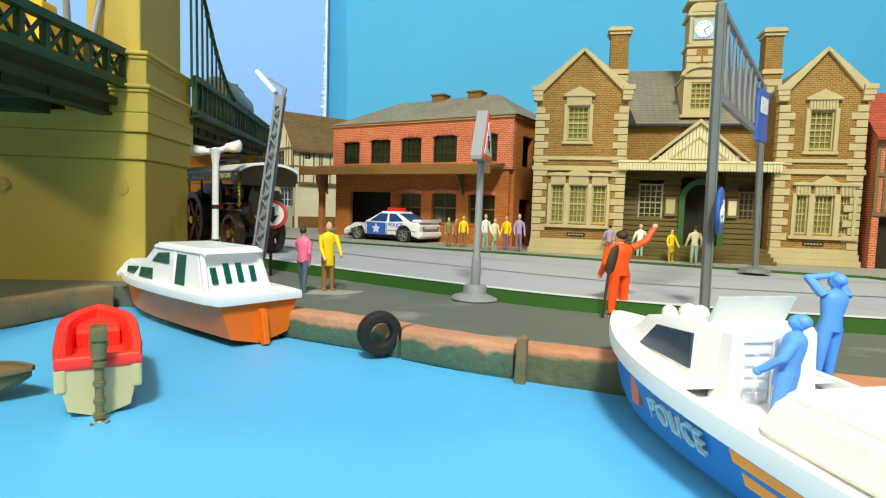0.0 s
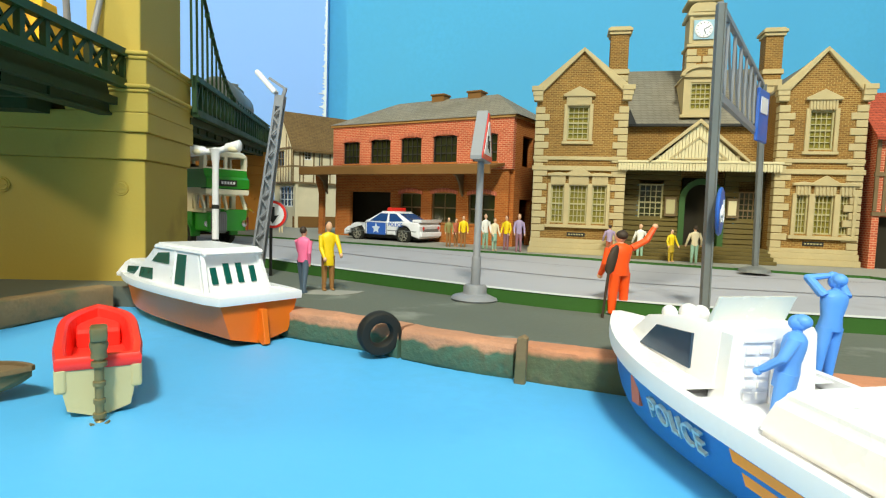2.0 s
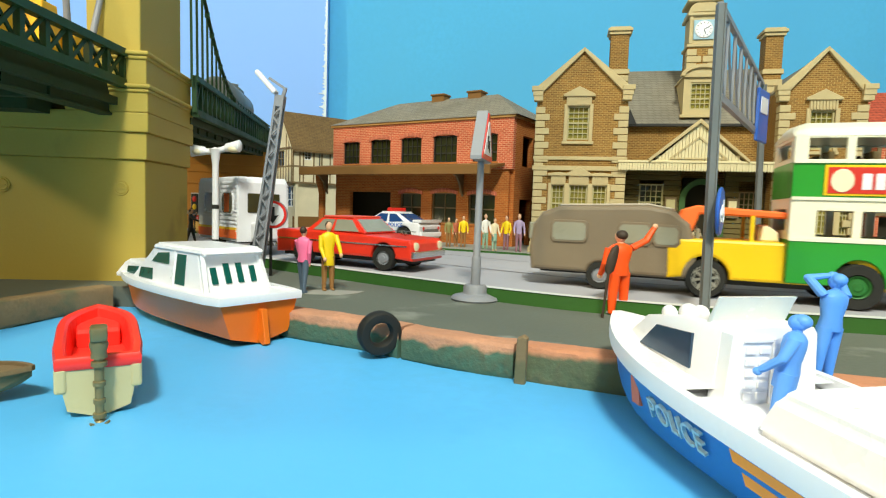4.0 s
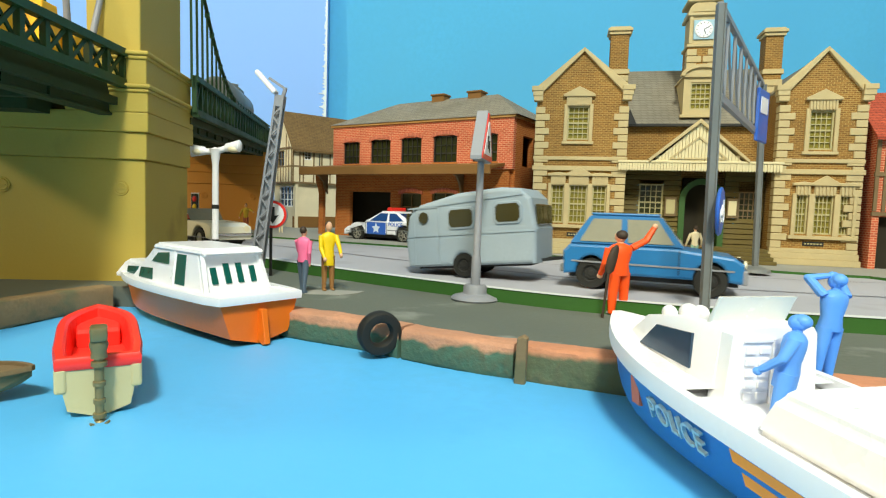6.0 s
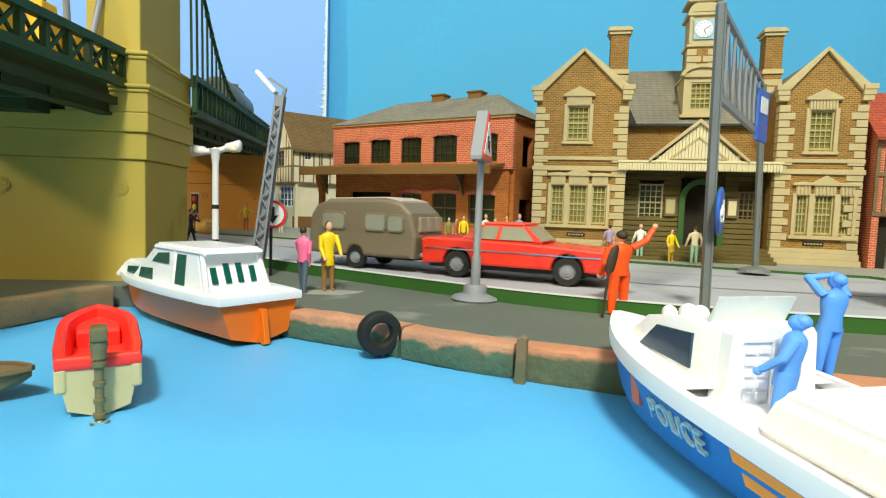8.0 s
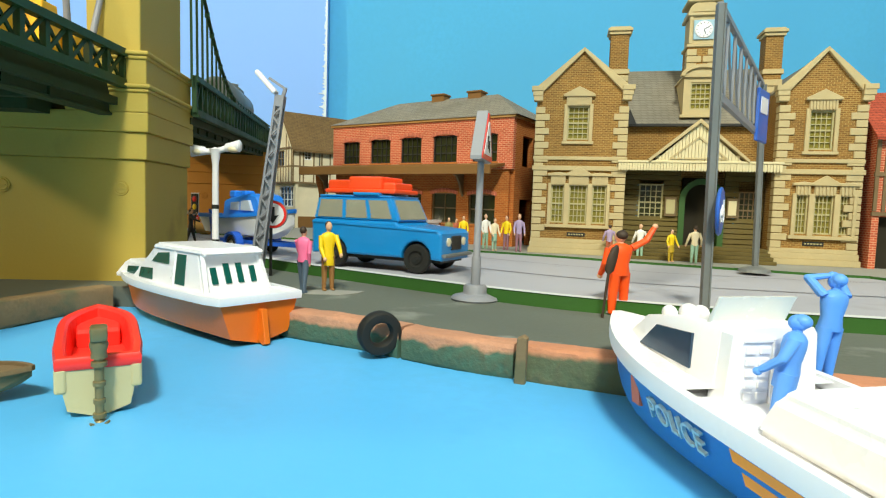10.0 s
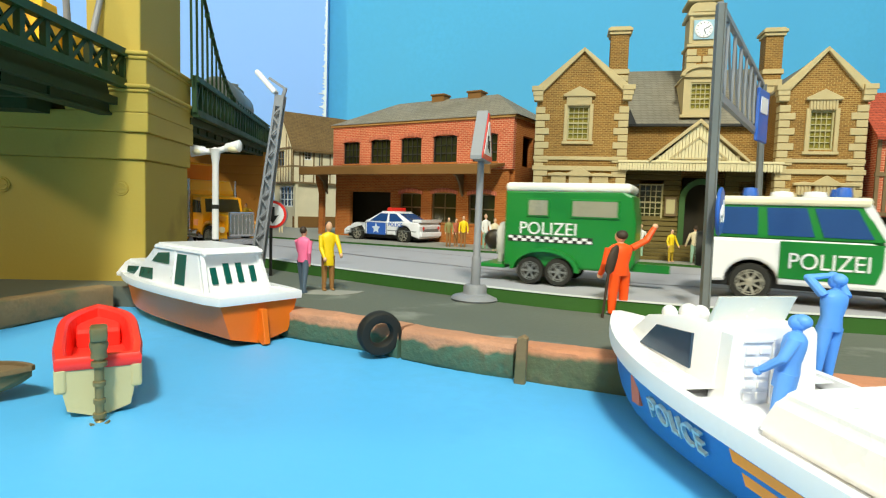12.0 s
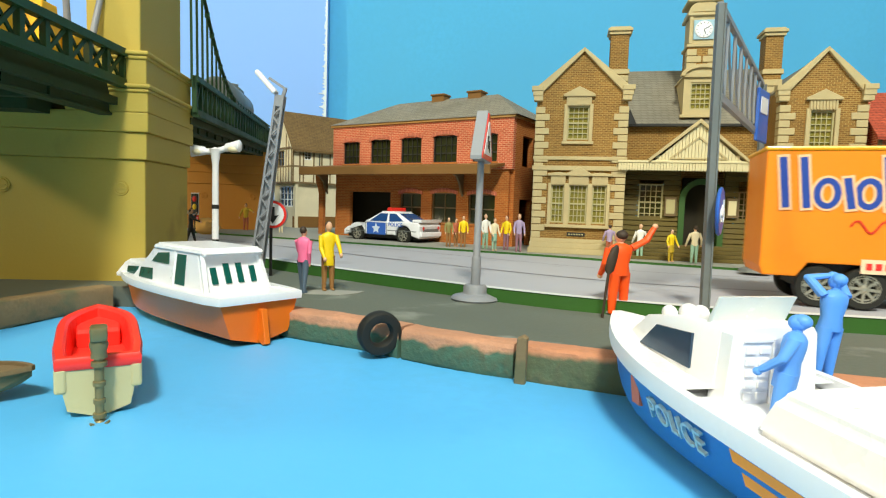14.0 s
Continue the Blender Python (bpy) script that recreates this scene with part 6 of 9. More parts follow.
def wheel_mesh(r, w, mat):
    key = (r, w, mat.name)
    if key not in _WHEELS:
        bm = bmesh.new()
        lathe(bm, [(r * 0.05, -w * 0.15), (r * 0.5, -w * 0.15), (r * 0.56, -w / 2), (r * 0.94, -w / 2), (r, -w * 0.32), (r, w * 0.32), (r * 0.94, w / 2), (r * 0.56, w / 2), (r * 0.5, w * 0.15), (r * 0.05, w * 0.15)], 28, "y")
        ob = part("tmp", bm, mat, smooth=True)
        _WHEELS[key] = ob.data
        bpy.data.objects.remove(ob)
        _WHEELS[key].name = "wheel"
    return _WHEELS[key]


def rim_mesh(r, w, mat, spokes, hubr, side):
    key = (r, w, mat.name, spokes, side, hubr)
    if key not in _WHEELS:
        bm = bmesh.new()
        o = side * w / 2
        if spokes:
            lathe(bm, [(0.02, o * 1.06), (r * 0.16, o * 1.06), (r * 0.22, o * 0.92), (r * 0.24, o * 0.5), (0.02, o * 0.5)], 24, "y")
            lathe(bm, [(r * (hubr - 0.13), o * 0.5), (r * (hubr - 0.12), o * 0.92), (r * hubr, o * 1.0), (r * (hubr + 0.05), o * 1.03), (r * (hubr + 0.05), o * 0.5)], 24, "y")
            lathe(bm, [(0.02, o * 0.55), (r * hubr, o * 0.55), (r * hubr, o * 0.4), (0.02, o * 0.4)], 24, "y", slot=1)
        else:
            lathe(bm, [(0.02, o * 1.06), (r * 0.16, o * 1.06), (r * 0.2, o * 0.9), (r * 0.36, o * 0.86), (r * 0.4, o * 0.6), (r * 0.5, o * 0.6), (r * hubr, o * 0.9), (r * (hubr + 0.05), o * 1.0), (r * (hubr + 0.02), o * 0.4), (0.02, o * 0.4)], 24, "y")
        for i in range(spokes):
            a = 2 * math.pi * i / spokes
            bar(bm, (r * 0.18 * math.cos(a), o * 0.94, r * 0.18 * math.sin(a)), (r * hubr * math.cos(a), o * 0.9, r * hubr * math.sin(a)), abs(o) * 0.35, r * 0.13)
        ob = part("tmp", bm, [mat, BLACK], smooth=True)
        _WHEELS[key] = ob.data
        bpy.data.objects.remove(ob)
        _WHEELS[key].name = "rim"
    return _WHEELS[key]


def under_arches(x0, x1, zb, axles, r):
    """Lower edge from front to rear with round wheel openings."""
    pts = [(x1, zb)]
    for ax in sorted(axles, reverse=True):
        R = r * 1.18
        h = max(0.0, zb - r)
        dx = math.sqrt(max(0.01, R * R - h * h))
        a0 = math.atan2(h, dx)
        pts += [(ax + R * math.cos(a), r + R * math.sin(a)) for a in [a0 + (math.pi - 2 * a0) * i / 10 for i in range(11)]]
    pts.append((x0, zb))
    return pts


def pane_on(parent, name, pts, mat, thick=0.03):
    """A thin pane through four points in a vehicle's space, raised along its outward side."""
    ps = [Vector(p) for p in pts]
    n = (ps[1] - ps[0]).cross(ps[2] - ps[0]).normalized()
    mid = sum(ps, Vector()) / len(ps)
    if n.dot(Vector((mid.x * 0.2, mid.y, 0.3 * (mid.z - 1)))) < 0:
        n = -n
    bm = bmesh.new()
    lo = [bm.verts.new(p - n * 0.02) for p in ps]
    hi = [bm.verts.new(p + n * thick) for p in ps]
    k = len(ps)
    bm.faces.new(hi)
    for i in range(k):
        bm.faces.new((lo[i], lo[(i + 1) % k], hi[(i + 1) % k], hi[i]))
    bmesh.ops.recalc_face_normals(bm, faces=bm.faces[:])
    return part(name, bm, mat, parent)


def greenhouse(v, base, roof, W, W2, mat, roofmat, glassmat, pillars, front=True, rear=True, gap=0.13):
    """Cabin above the belt: base (x0, x1, z), roof (x2, x3, z); pillars split the side glass at fractions."""
    (x0, x1, zb), (x2, x3, zr) = base, roof
    w, w2 = W / 2, W2 / 2
    bm = bmesh.new()
    vs = [bm.verts.new(p) for p in ((x0, -w, zb), (x1, -w, zb), (x1, w, zb), (x0, w, zb), (x2, -w2, zr), (x3, -w2, zr), (x3, w2, zr), (x2, w2, zr))]
    fs = [bm.faces.new([vs[i] for i in q]) for q in ((3, 2, 1, 0), (4, 5, 6, 7), (0, 1, 5, 4), (1, 2, 6, 5), (2, 3, 7, 6), (3, 0, 4, 7))]
    bmesh.ops.bevel(bm, geom=list({e for f in fs for e in f.edges}), offset=0.07, segments=2, affect="EDGES")
    cab = part("cabin", bm, mat, v)
    bm = bmesh.new()
    box(bm, x2 + 0.03, -w2 + 0.02, zr - 0.03, x3 - 0.03, w2 - 0.02, zr + 0.07, 0.05, 2)
    part("roof", bm, roofmat, v)
    def at2(f, h, s_):
        xa, xb = x0 + (x2 - x0) * h, x1 + (x3 - x1) * h
        return (xa + (xb - xa) * f, s_ * (w + (w2 - w) * h), zb + (zr - zb) * h)
    for s_ in (-1, 1):
        for a, b in zip(pillars[::2], pillars[1::2]):
            pane_on(cab, "side_window", [at2(a, 0.12, s_), at2(b, 0.12, s_), at2(b, 0.86, s_), at2(a, 0.86, s_)], glassmat)
    for use, xb_, xt in ((front, x1, x3), (rear, x0, x2)):
        if use:
            f = lambda h, y: (xb_ + (xt - xb_) * h, y * (w + (w2 - w) * h), zb + (zr - zb) * h)
            pane_on(cab, "windscreen" if xb_ == x1 else "rear_window", [f(0.1, -0.84), f(0.1, 0.84), f(0.88, 0.84), f(0.88, -0.84)], glassmat)
    return cab


def car(name, label, top, zb, W, axles, r, mat, hub, bev=0.1, track=0.0, tyre_w=0.38, spokes=6, category="car"):
    v = thing(name, label, category, group="passing traffic")
    x0, x1 = top[0][0], top[-1][0]
    bm = bmesh.new()
    prism(bm, top + under_arches(x0, x1, zb, axles, r), "y", -W / 2, W / 2, bev, 2)
    part("body", bm, mat, v)
    bm = bmesh.new()
    box(bm, x0 + 0.2, -W / 2 + 0.35, zb - 0.12, x1 - 0.2, W / 2 - 0.35, zb + 0.5)
    part("chassis", bm, BLACK, v)
    for a in axles:
        for s_ in (-1, 1):
            wheel(v, a, s_ * (W / 2 - tyre_w / 2 - 0.02 + track), r, tyre_w, hub, spokes=spokes)
    return v


def lamp_pair(v, x, y, z, r, mat, name="headlamp"):
    for s_ in (-1, 1):
        bm = bmesh.new()
        lathe(bm, [(0.02, x - 0.05), (r, x - 0.05), (r, x + 0.04 * (1 if x > 0 else -1)), (0.02, x + 0.06 * (1 if x > 0 else -1))], 16, "x", (0, s_ * y, z))
        part(name, bm, mat, v, smooth=True)


def bumper(v, x, W, z, mat, name="bumper", h=0.16):
    bm = bmesh.new()
    box(bm, x - 0.1, -W / 2, z - h / 2, x + 0.1, W / 2, z + h / 2, 0.05, 2)
    return part(name, bm, mat, v)


CLEAR = paint("smoky_clear_plastic", rgb(150, 148, 128), 0.1, 0.2, 60, 0.0)
BLUE_CAR = paint("mid_blue_metal_paint", rgb(38, 112, 168), 0.35, 0.08, 60, 0.05, wear=rgb(120, 150, 170), wear_lo=0.72, wear_scale=160, coat=0.3)
ROVER_BLUE = paint("sky_blue_metal_paint", rgb(28, 136, 206), 0.35, 0.06, 60, 0.05, coat=0.3)
RED_CAR = paint("red_metal_paint", rgb(232, 52, 30), 0.35, 0.08, 60, 0.05, wear=rgb(150, 60, 40), wear_lo=0.7, wear_scale=120, coat=0.3)
IVORY = paint("ivory_metal_paint", rgb(240, 234, 208), 0.35, 0.04, 60, 0.05, coat=0.3)
YELLOW_CAR = paint("yellow_chipped_paint", rgb(240, 196, 10), 0.45, 0.06, 60, 0.08, wear=rgb(90, 74, 30), wear_lo=0.7, wear_scale=200)
ORANGE_TOP = paint("orange_soft_top", rgb(250, 112, 40), 0.6, 0.08, 60, 0.1)
TRUCK_ORANGE = paint("orange_truck_plastic", rgb(255, 142, 18), 0.4, 0.04, 40, 0.04)
TRUCK_YELLOW = paint("amber_truck_paint", rgb(255, 178, 16), 0.35, 0.05, 40, 0.04, coat=0.3)
DECAL_BLUE = paint("deep_blue_decal", rgb(42, 72, 160), 0.45, 0.06, 60, 0.02)
BUS_GREEN = paint("apple_green_bus_paint", rgb(48, 150, 38), 0.35, 0.06, 60, 0.05, coat=0.3)
BUS_HUB = paint("green_hub", rgb(36, 104, 36), 0.5, 0.1, 60, 0.05)
BUS_CREAM = paint("cream_bus_paint", rgb(244, 236, 206), 0.4, 0.04, 60, 0.05, coat=0.2)
VAN_GREEN = paint("police_green_paint", rgb(24, 122, 40), 0.4, 0.06, 60, 0.05, coat=0.2)
CARAVAN_GREY = paint("blue_grey_caravan_paint", rgb(150, 164, 172), 0.5, 0.06, 60, 0.06)
CARAVAN_BROWN = paint("taupe_caravan_paint", rgb(124, 110, 88), 0.5, 0.07, 60, 0.06)
CARAVAN_MOSS = paint("mossy_caravan_paint", rgb(226, 224, 202), 0.75, 0.1, 60, 0.3, wear=rgb(128, 146, 62), wear_lo=0.54, wear_scale=130)
CARAVAN_WHITE = paint("white_caravan_paint", rgb(238, 238, 240), 0.45, 0.03, 60, 0.05)
CURTAIN = paint("orange_curtain", rgb(206, 96, 24), 0.8, 0.1, 60, 0.1)
DUSK = paint("dark_olive_window", rgb(66, 60, 30), 0.15, 0.2, 60, 0.0)
RUST_WIN = paint("rusty_window", rgb(92, 62, 24), 0.15, 0.35, 60, 0.0)
BLUE_WIN = paint("deep_blue_window", rgb(40, 74, 128), 0.15, 0.1, 60, 0.0)
ENGINE_BLACK = paint("oily_black_paint", rgb(38, 30, 14), 0.35, 0.2, 60, 0.1)
MAROON = paint("maroon_wheel_paint", rgb(82, 42, 16), 0.45, 0.12, 60, 0.1)
BRASS = paint("polished_brass", rgb(206, 168, 80), 0.25, 0.1, 80, 0.05, metal=0.9)


def traction_engine():
    v = thing("showmans_engine", "black and brass showman's traction engine under a white canopy", "traction engine", group="passing traffic")
    def big(x, y, r, w, n):
        bm = bmesh.new()
        k = 36
        rings = [[((rr) * math.cos(2 * math.pi * i / k), yy, rr * math.sin(2 * math.pi * i / k)) for rr, yy in ((r * 0.84, -w / 2), (r, -w / 2), (r, w / 2), (r * 0.84, w / 2))] for i in range(k)]
        loft(bm, rings + [rings[0]], cap=False)
        bmesh.ops.remove_doubles(bm, verts=bm.verts[:], dist=0.001)
        t = part("wheel", bm, ENGINE_BLACK, v)
        bm = bmesh.new()
        rings = [[((rr) * math.cos(2 * math.pi * i / k), yy, rr * math.sin(2 * math.pi * i / k)) for rr, yy in ((r * 0.8, -w * 0.52), (r * 0.9, -w * 0.52), (r * 0.9, w * 0.52), (r * 0.8, w * 0.52))] for i in range(k)]
        loft(bm, rings + [rings[0]], cap=False)
        part("rim", bm, MAROON, t)
        for i in range(n):
            a = 2 * math.pi * i / n
            bm = bmesh.new()
            bar(bm, (0.1 * math.cos(a), 0, 0.1 * math.sin(a)), (r * 0.82 * math.cos(a), w * 0.2 * (1 if i % 2 else -1), r * 0.82 * math.sin(a)), w * 0.25, r * 0.09)
            part("spoke", bm, MAROON, t)
        bm = bmesh.new()
        s_ = -1 if y < 0 else 1
        lathe(bm, [(0.02, -w * 0.6), (0.22, -w * 0.6), (0.22, w * 0.6), (0.13, w * 0.75 * 1), (0.02, w * 0.75)], 16, "y")
        part("hub", bm, BRASS, t, smooth=True)
        t.matrix_local = cm(x, y, r)
        SPINS.append((t, v, x, y, r))
    for s_ in (-1, 1):
        big(-2.5, s_ * 1.35, 1.62, 0.6, 12)
        big(2.55, s_ * 1.15, 1.05, 0.42, 10)
    bm = bmesh.new()
    lathe(bm, [(0.05, -1.0), (0.78, -1.0), (0.8, 3.2), (0.9, 3.2), (0.9, 3.9), (0.1, 4.05)], 24, "x", (0, 0, 2.15))
    part("boiler", bm, ENGINE_BLACK, v, smooth=True)
    bm = bmesh.new()
    box(bm, -3.2, -0.95, 0.9, -0.8, 0.95, 2.9, 0.06)
    part("firebox", bm, ENGINE_BLACK, v)
    bm = bmesh.new()
    prism(bm, [(-4.6, 0.8), (-3.0, 0.8), (-3.0, 2.6), (-4.8, 2.7)], "y", -0.95, 0.95, 0.06)
    part("tender", bm, ENGINE_BLACK, v)
    for x, z, L_, r_ in ((0.6, 2.95, 1.5, 0.42), (-0.9, 3.0, 0.5, 0.75)):
        bm = bmesh.new()
        lathe(bm, [(0.05, -0.5), (r_, -0.5), (r_, 0.5), (0.05, 0.5)], 20, "y", (x, 0, z))
        part("flywheel" if r_ > 0.5 else "cylinder", bm, ENGINE_BLACK if r_ < 0.5 else MAROON, v, smooth=True)
    for z, y in ((2.3, -0.86), (2.62, -0.84), (1.75, -0.82)):
        bm = bmesh.new()
        tube(bm, (-0.8, y, z), (3.1, y, z), 0.045, n=8)
        part("brass_rail", bm, BRASS, v, smooth=True)
    for x, z, w, c in ((0.2, 2.5, 0.4, RED), (1.7, 2.45, 0.55, MAROON), (-1.9, 2.4, 0.5, MAROON), (1.2, 3.3, 0.18, RED)):
        bm = bmesh.new()
        box(bm, x - w / 2, -0.99, z - 0.22, x + w / 2, -0.84, z + 0.12, 0.02)
        part("side_fitting", bm, c, v)
    bm = bmesh.new()
    lathe(bm, [(0.05, 3.0), (0.34, 3.0), (0.28, 3.3), (0.28, 4.2), (0.05, 4.3)], 16, "z", (3.2, 0, 0))
    chim = part("chimney", bm, ENGINE_BLACK, v, smooth=True)
    bm = bmesh.new()
    lathe(bm, [(0.3, 3.2), (0.36, 3.28), (0.36, 3.42), (0.3, 3.5)], 16, "z", (3.2, 0, 0))
    part("chimney_band", bm, BRASS, chim, smooth=True)
    bm = bmesh.new()
    box(bm, 3.6, -0.75, 1.6, 4.5, 0.75, 2.7, 0.05)
    part("dynamo_bracket", bm, ENGINE_BLACK, v)
    bm = bmesh.new()
    lathe(bm, [(0.05, -0.7), (0.5, -0.7), (0.5, 0.7), (0.05, 0.7)], 18, "y", (4.1, 0, 2.9))
    part("dynamo", bm, ENGINE_BLACK, v, smooth=True)
    # canopy
    bm = bmesh.new()
    arc = [(1.62 * math.sin(a), 4.3 + 0.5 * math.cos(a)) for a in [math.radians(-80 + 16 * i) for i in range(11)]]
    prism(bm, arc + [(y, z - 0.14) for y, z in arc[::-1]], "x", -4.6, 4.7)
    part("canopy_roof", bm, WHITE, v, "white canopy roof")
    bm = bmesh.new()
    for s_ in (-1, 1):
        box(bm, -4.5, s_ * 1.58 - 0.05, 3.85, 4.55, s_ * 1.58 + 0.05, 4.32)
    board = part("canopy_board", bm, ENGINE_BLACK, v)
    gold = paint("gold_signwriting", rgb(196, 184, 120), 0.4, 0.05)
    bm = bmesh.new()
    for i, w in enumerate((0.3, 0.16, 0.5, 0.34, 0.28, 0.3, 0.34, 0.16, 0.4)):
        x = -3.3 + i * 0.42
        box(bm, x, -1.66, 3.97, x + w * 0.75, -1.63, 4.17)
    part("signwriting", bm, gold, board)
    lettering("canopy_lettering", "SUPER SPEED CARS", 0.36, gold, board, cm(2.05, -1.645, 4.07) @ FRONT, 0.012)
    for x in (-4.1, 4.2):
        bm = bmesh.new()
        for i in range(10):
            a, b = i * 0.6, (i + 1) * 0.6
            tube(bm, (x + 0.2 * math.cos(a), -1.66, 4.07 + 0.1 * math.sin(a * 1.5)), (x + 0.2 * math.cos(b), -1.66, 4.07 + 0.1 * math.sin(b * 1.5)), 0.035, n=6)
        part("scroll", bm, paint("pink_scroll", rgb(206, 150, 110), 0.4, 0.05), board)
    for x in (-3.6, -1.4, 1.6, 4.2):
        for s_ in (-1, 1):
            bm = bmesh.new()
            tube(bm, (x, s_ * 1.45, 2.5 if x > -3 else 1.5), (x, s_ * 1.45, 4.3), 0.06, n=8)
            for k in range(5):
                ball(bm, (x, s_ * 1.45, 3.1 + k * 0.18), 0.085, n=8, m=5)
            part("canopy_pillar", bm, BRASS if abs(x) > 2 else ENGINE_BLACK, v, smooth=True)
    bm = bmesh.new()
    prism(bm, [(-1.5, 3.6), (1.5, 3.6), (1.5, 4.25), (0.8, 4.62), (0, 4.75), (-0.8, 4.62), (-1.5, 4.25)], "x", 4.52, 4.62)
    part("front_board", bm, ENGINE_BLACK, v)
    bm = bmesh.new()
    tube(bm, (-1.6, -0.5, 5.05), (1.9, -0.5, 5.05), 0.17, 0.17, 14)
    tube(bm, (1.9, -0.5, 5.05), (2.2, -0.5, 5.05), 0.24, 0.24, 14)
    part("spare_funnel", bm, ENGINE_BLACK, v, smooth=True)
    bm = bmesh.new()
    box(bm, 3.1, -0.3, 4.72, 3.9, 0.3, 5.1, 0.06, 2)
    part("roof_box", bm, ENGINE_BLACK, v)
    bm = bmesh.new()
    box(bm, -4.2, -0.8, 2.0, -3.4, 0.8, 3.4, 0.05)
    part("seat_back", bm, MAROON, v)
    # motion work packed between boiler and canopy
    for s_ in (-1, 1):
        bm = bmesh.new()
        prism(bm, [(-3.0, 2.7), (-0.3, 2.7), (-0.3, 3.2), (-0.8, 3.7), (-2.6, 3.75), (-3.0, 3.4)], "y", min(s_ * 0.78, s_ * 0.92), max(s_ * 0.78, s_ * 0.92), 0.03)
        part("horn_plate", bm, ENGINE_BLACK, v)
        bm = bmesh.new()
        lathe(bm, [(0.05, s_ * 0.95), (0.62, s_ * 0.95), (0.66, s_ * 1.0), (0.62, s_ * 1.1), (0.05, s_ * 1.1)], 24, "y", (-0.75, 0, 3.15))
        part("gear_wheel", bm, MAROON, v, smooth=True)
        bm = bmesh.new()
        tube(bm, (-0.7, s_ * 0.7, 3.1), (1.6, s_ * 0.55, 3.25), 0.07, n=8)
        tube(bm, (-0.6, s_ * 0.6, 3.4), (1.5, s_ * 0.5, 3.5), 0.05, n=8)
        part("piston_rod", bm, GREY_DARK, v, smooth=True)
        bm = bmesh.new()
        box(bm, -0.7, min(s_ * 0.75, s_ * 1.0), 0.75, 1.5, max(s_ * 0.75, s_ * 1.0), 1.5, 0.05, 2)
        part("belly_tank", bm, ENGINE_BLACK, v)
        bm = bmesh.new()
        box(bm, -0.55, min(s_ * 1.0, s_ * 1.02), 0.85, 1.35, max(s_ * 1.0, s_ * 1.02), 1.4)
        part("tank_panel", bm, MAROON, v)
    bm = bmesh.new()
    prism(bm, [(0.9, 2.9), (2.5, 2.9), (2.5, 3.45), (2.2, 3.75), (1.1, 3.75), (0.9, 3.5)], "y", -0.55, 0.55, 0.06, 2)
    part("cylinder_block", bm, ENGINE_BLACK, v)
    bm = bmesh.new()
    lathe(bm, [(0.05, 3.7), (0.2, 3.7), (0.22, 3.9), (0.1, 4.1), (0.05, 4.1)], 14, "z", (1.7, -0.2, 0))
    part("safety_valve", bm, BRASS, v, smooth=True)
    bm = bmesh.new()
    lathe(bm, [(0.42, -0.04), (0.5, -0.04), (0.5, 0.04), (0.42, 0.04)], 20, "z", (-2.9, 0.1, 3.3))
    tube(bm, (-2.9, 0.1, 2.6), (-2.9, 0.1, 3.3), 0.04, n=6)
    part("steering_wheel", bm, BRASS, v, smooth=True)
    bm = bmesh.new()
    lathe(bm, [(0.05, -0.9), (0.16, -0.9), (0.16, 0.9), (0.05, 0.9)], 12, "y", (2.55, 0, 1.05))
    box(bm, 2.3, -0.4, 1.0, 2.8, 0.4, 1.6, 0.05)
    part("front_axle", bm, ENGINE_BLACK, v)
    bm = bmesh.new()
    lathe(bm, [(0.05, 3.98), (0.55, 4.0), (0.6, 4.05), (0.55, 4.12), (0.05, 4.14)], 20, "x", (0, 0, 2.15))
    part("smokebox_door", bm, BRASS, v, smooth=True)
    bm = bmesh.new()
    for s_ in (-1, 1):
        lathe(bm, [(0.03, 4.5), (0.16, 4.5), (0.16, 4.65), (0.03, 4.66)], 12, "x", (0, s_ * 0.6, 2.0))
    part("front_lamps", bm, BRASS, v, smooth=True)
    return v


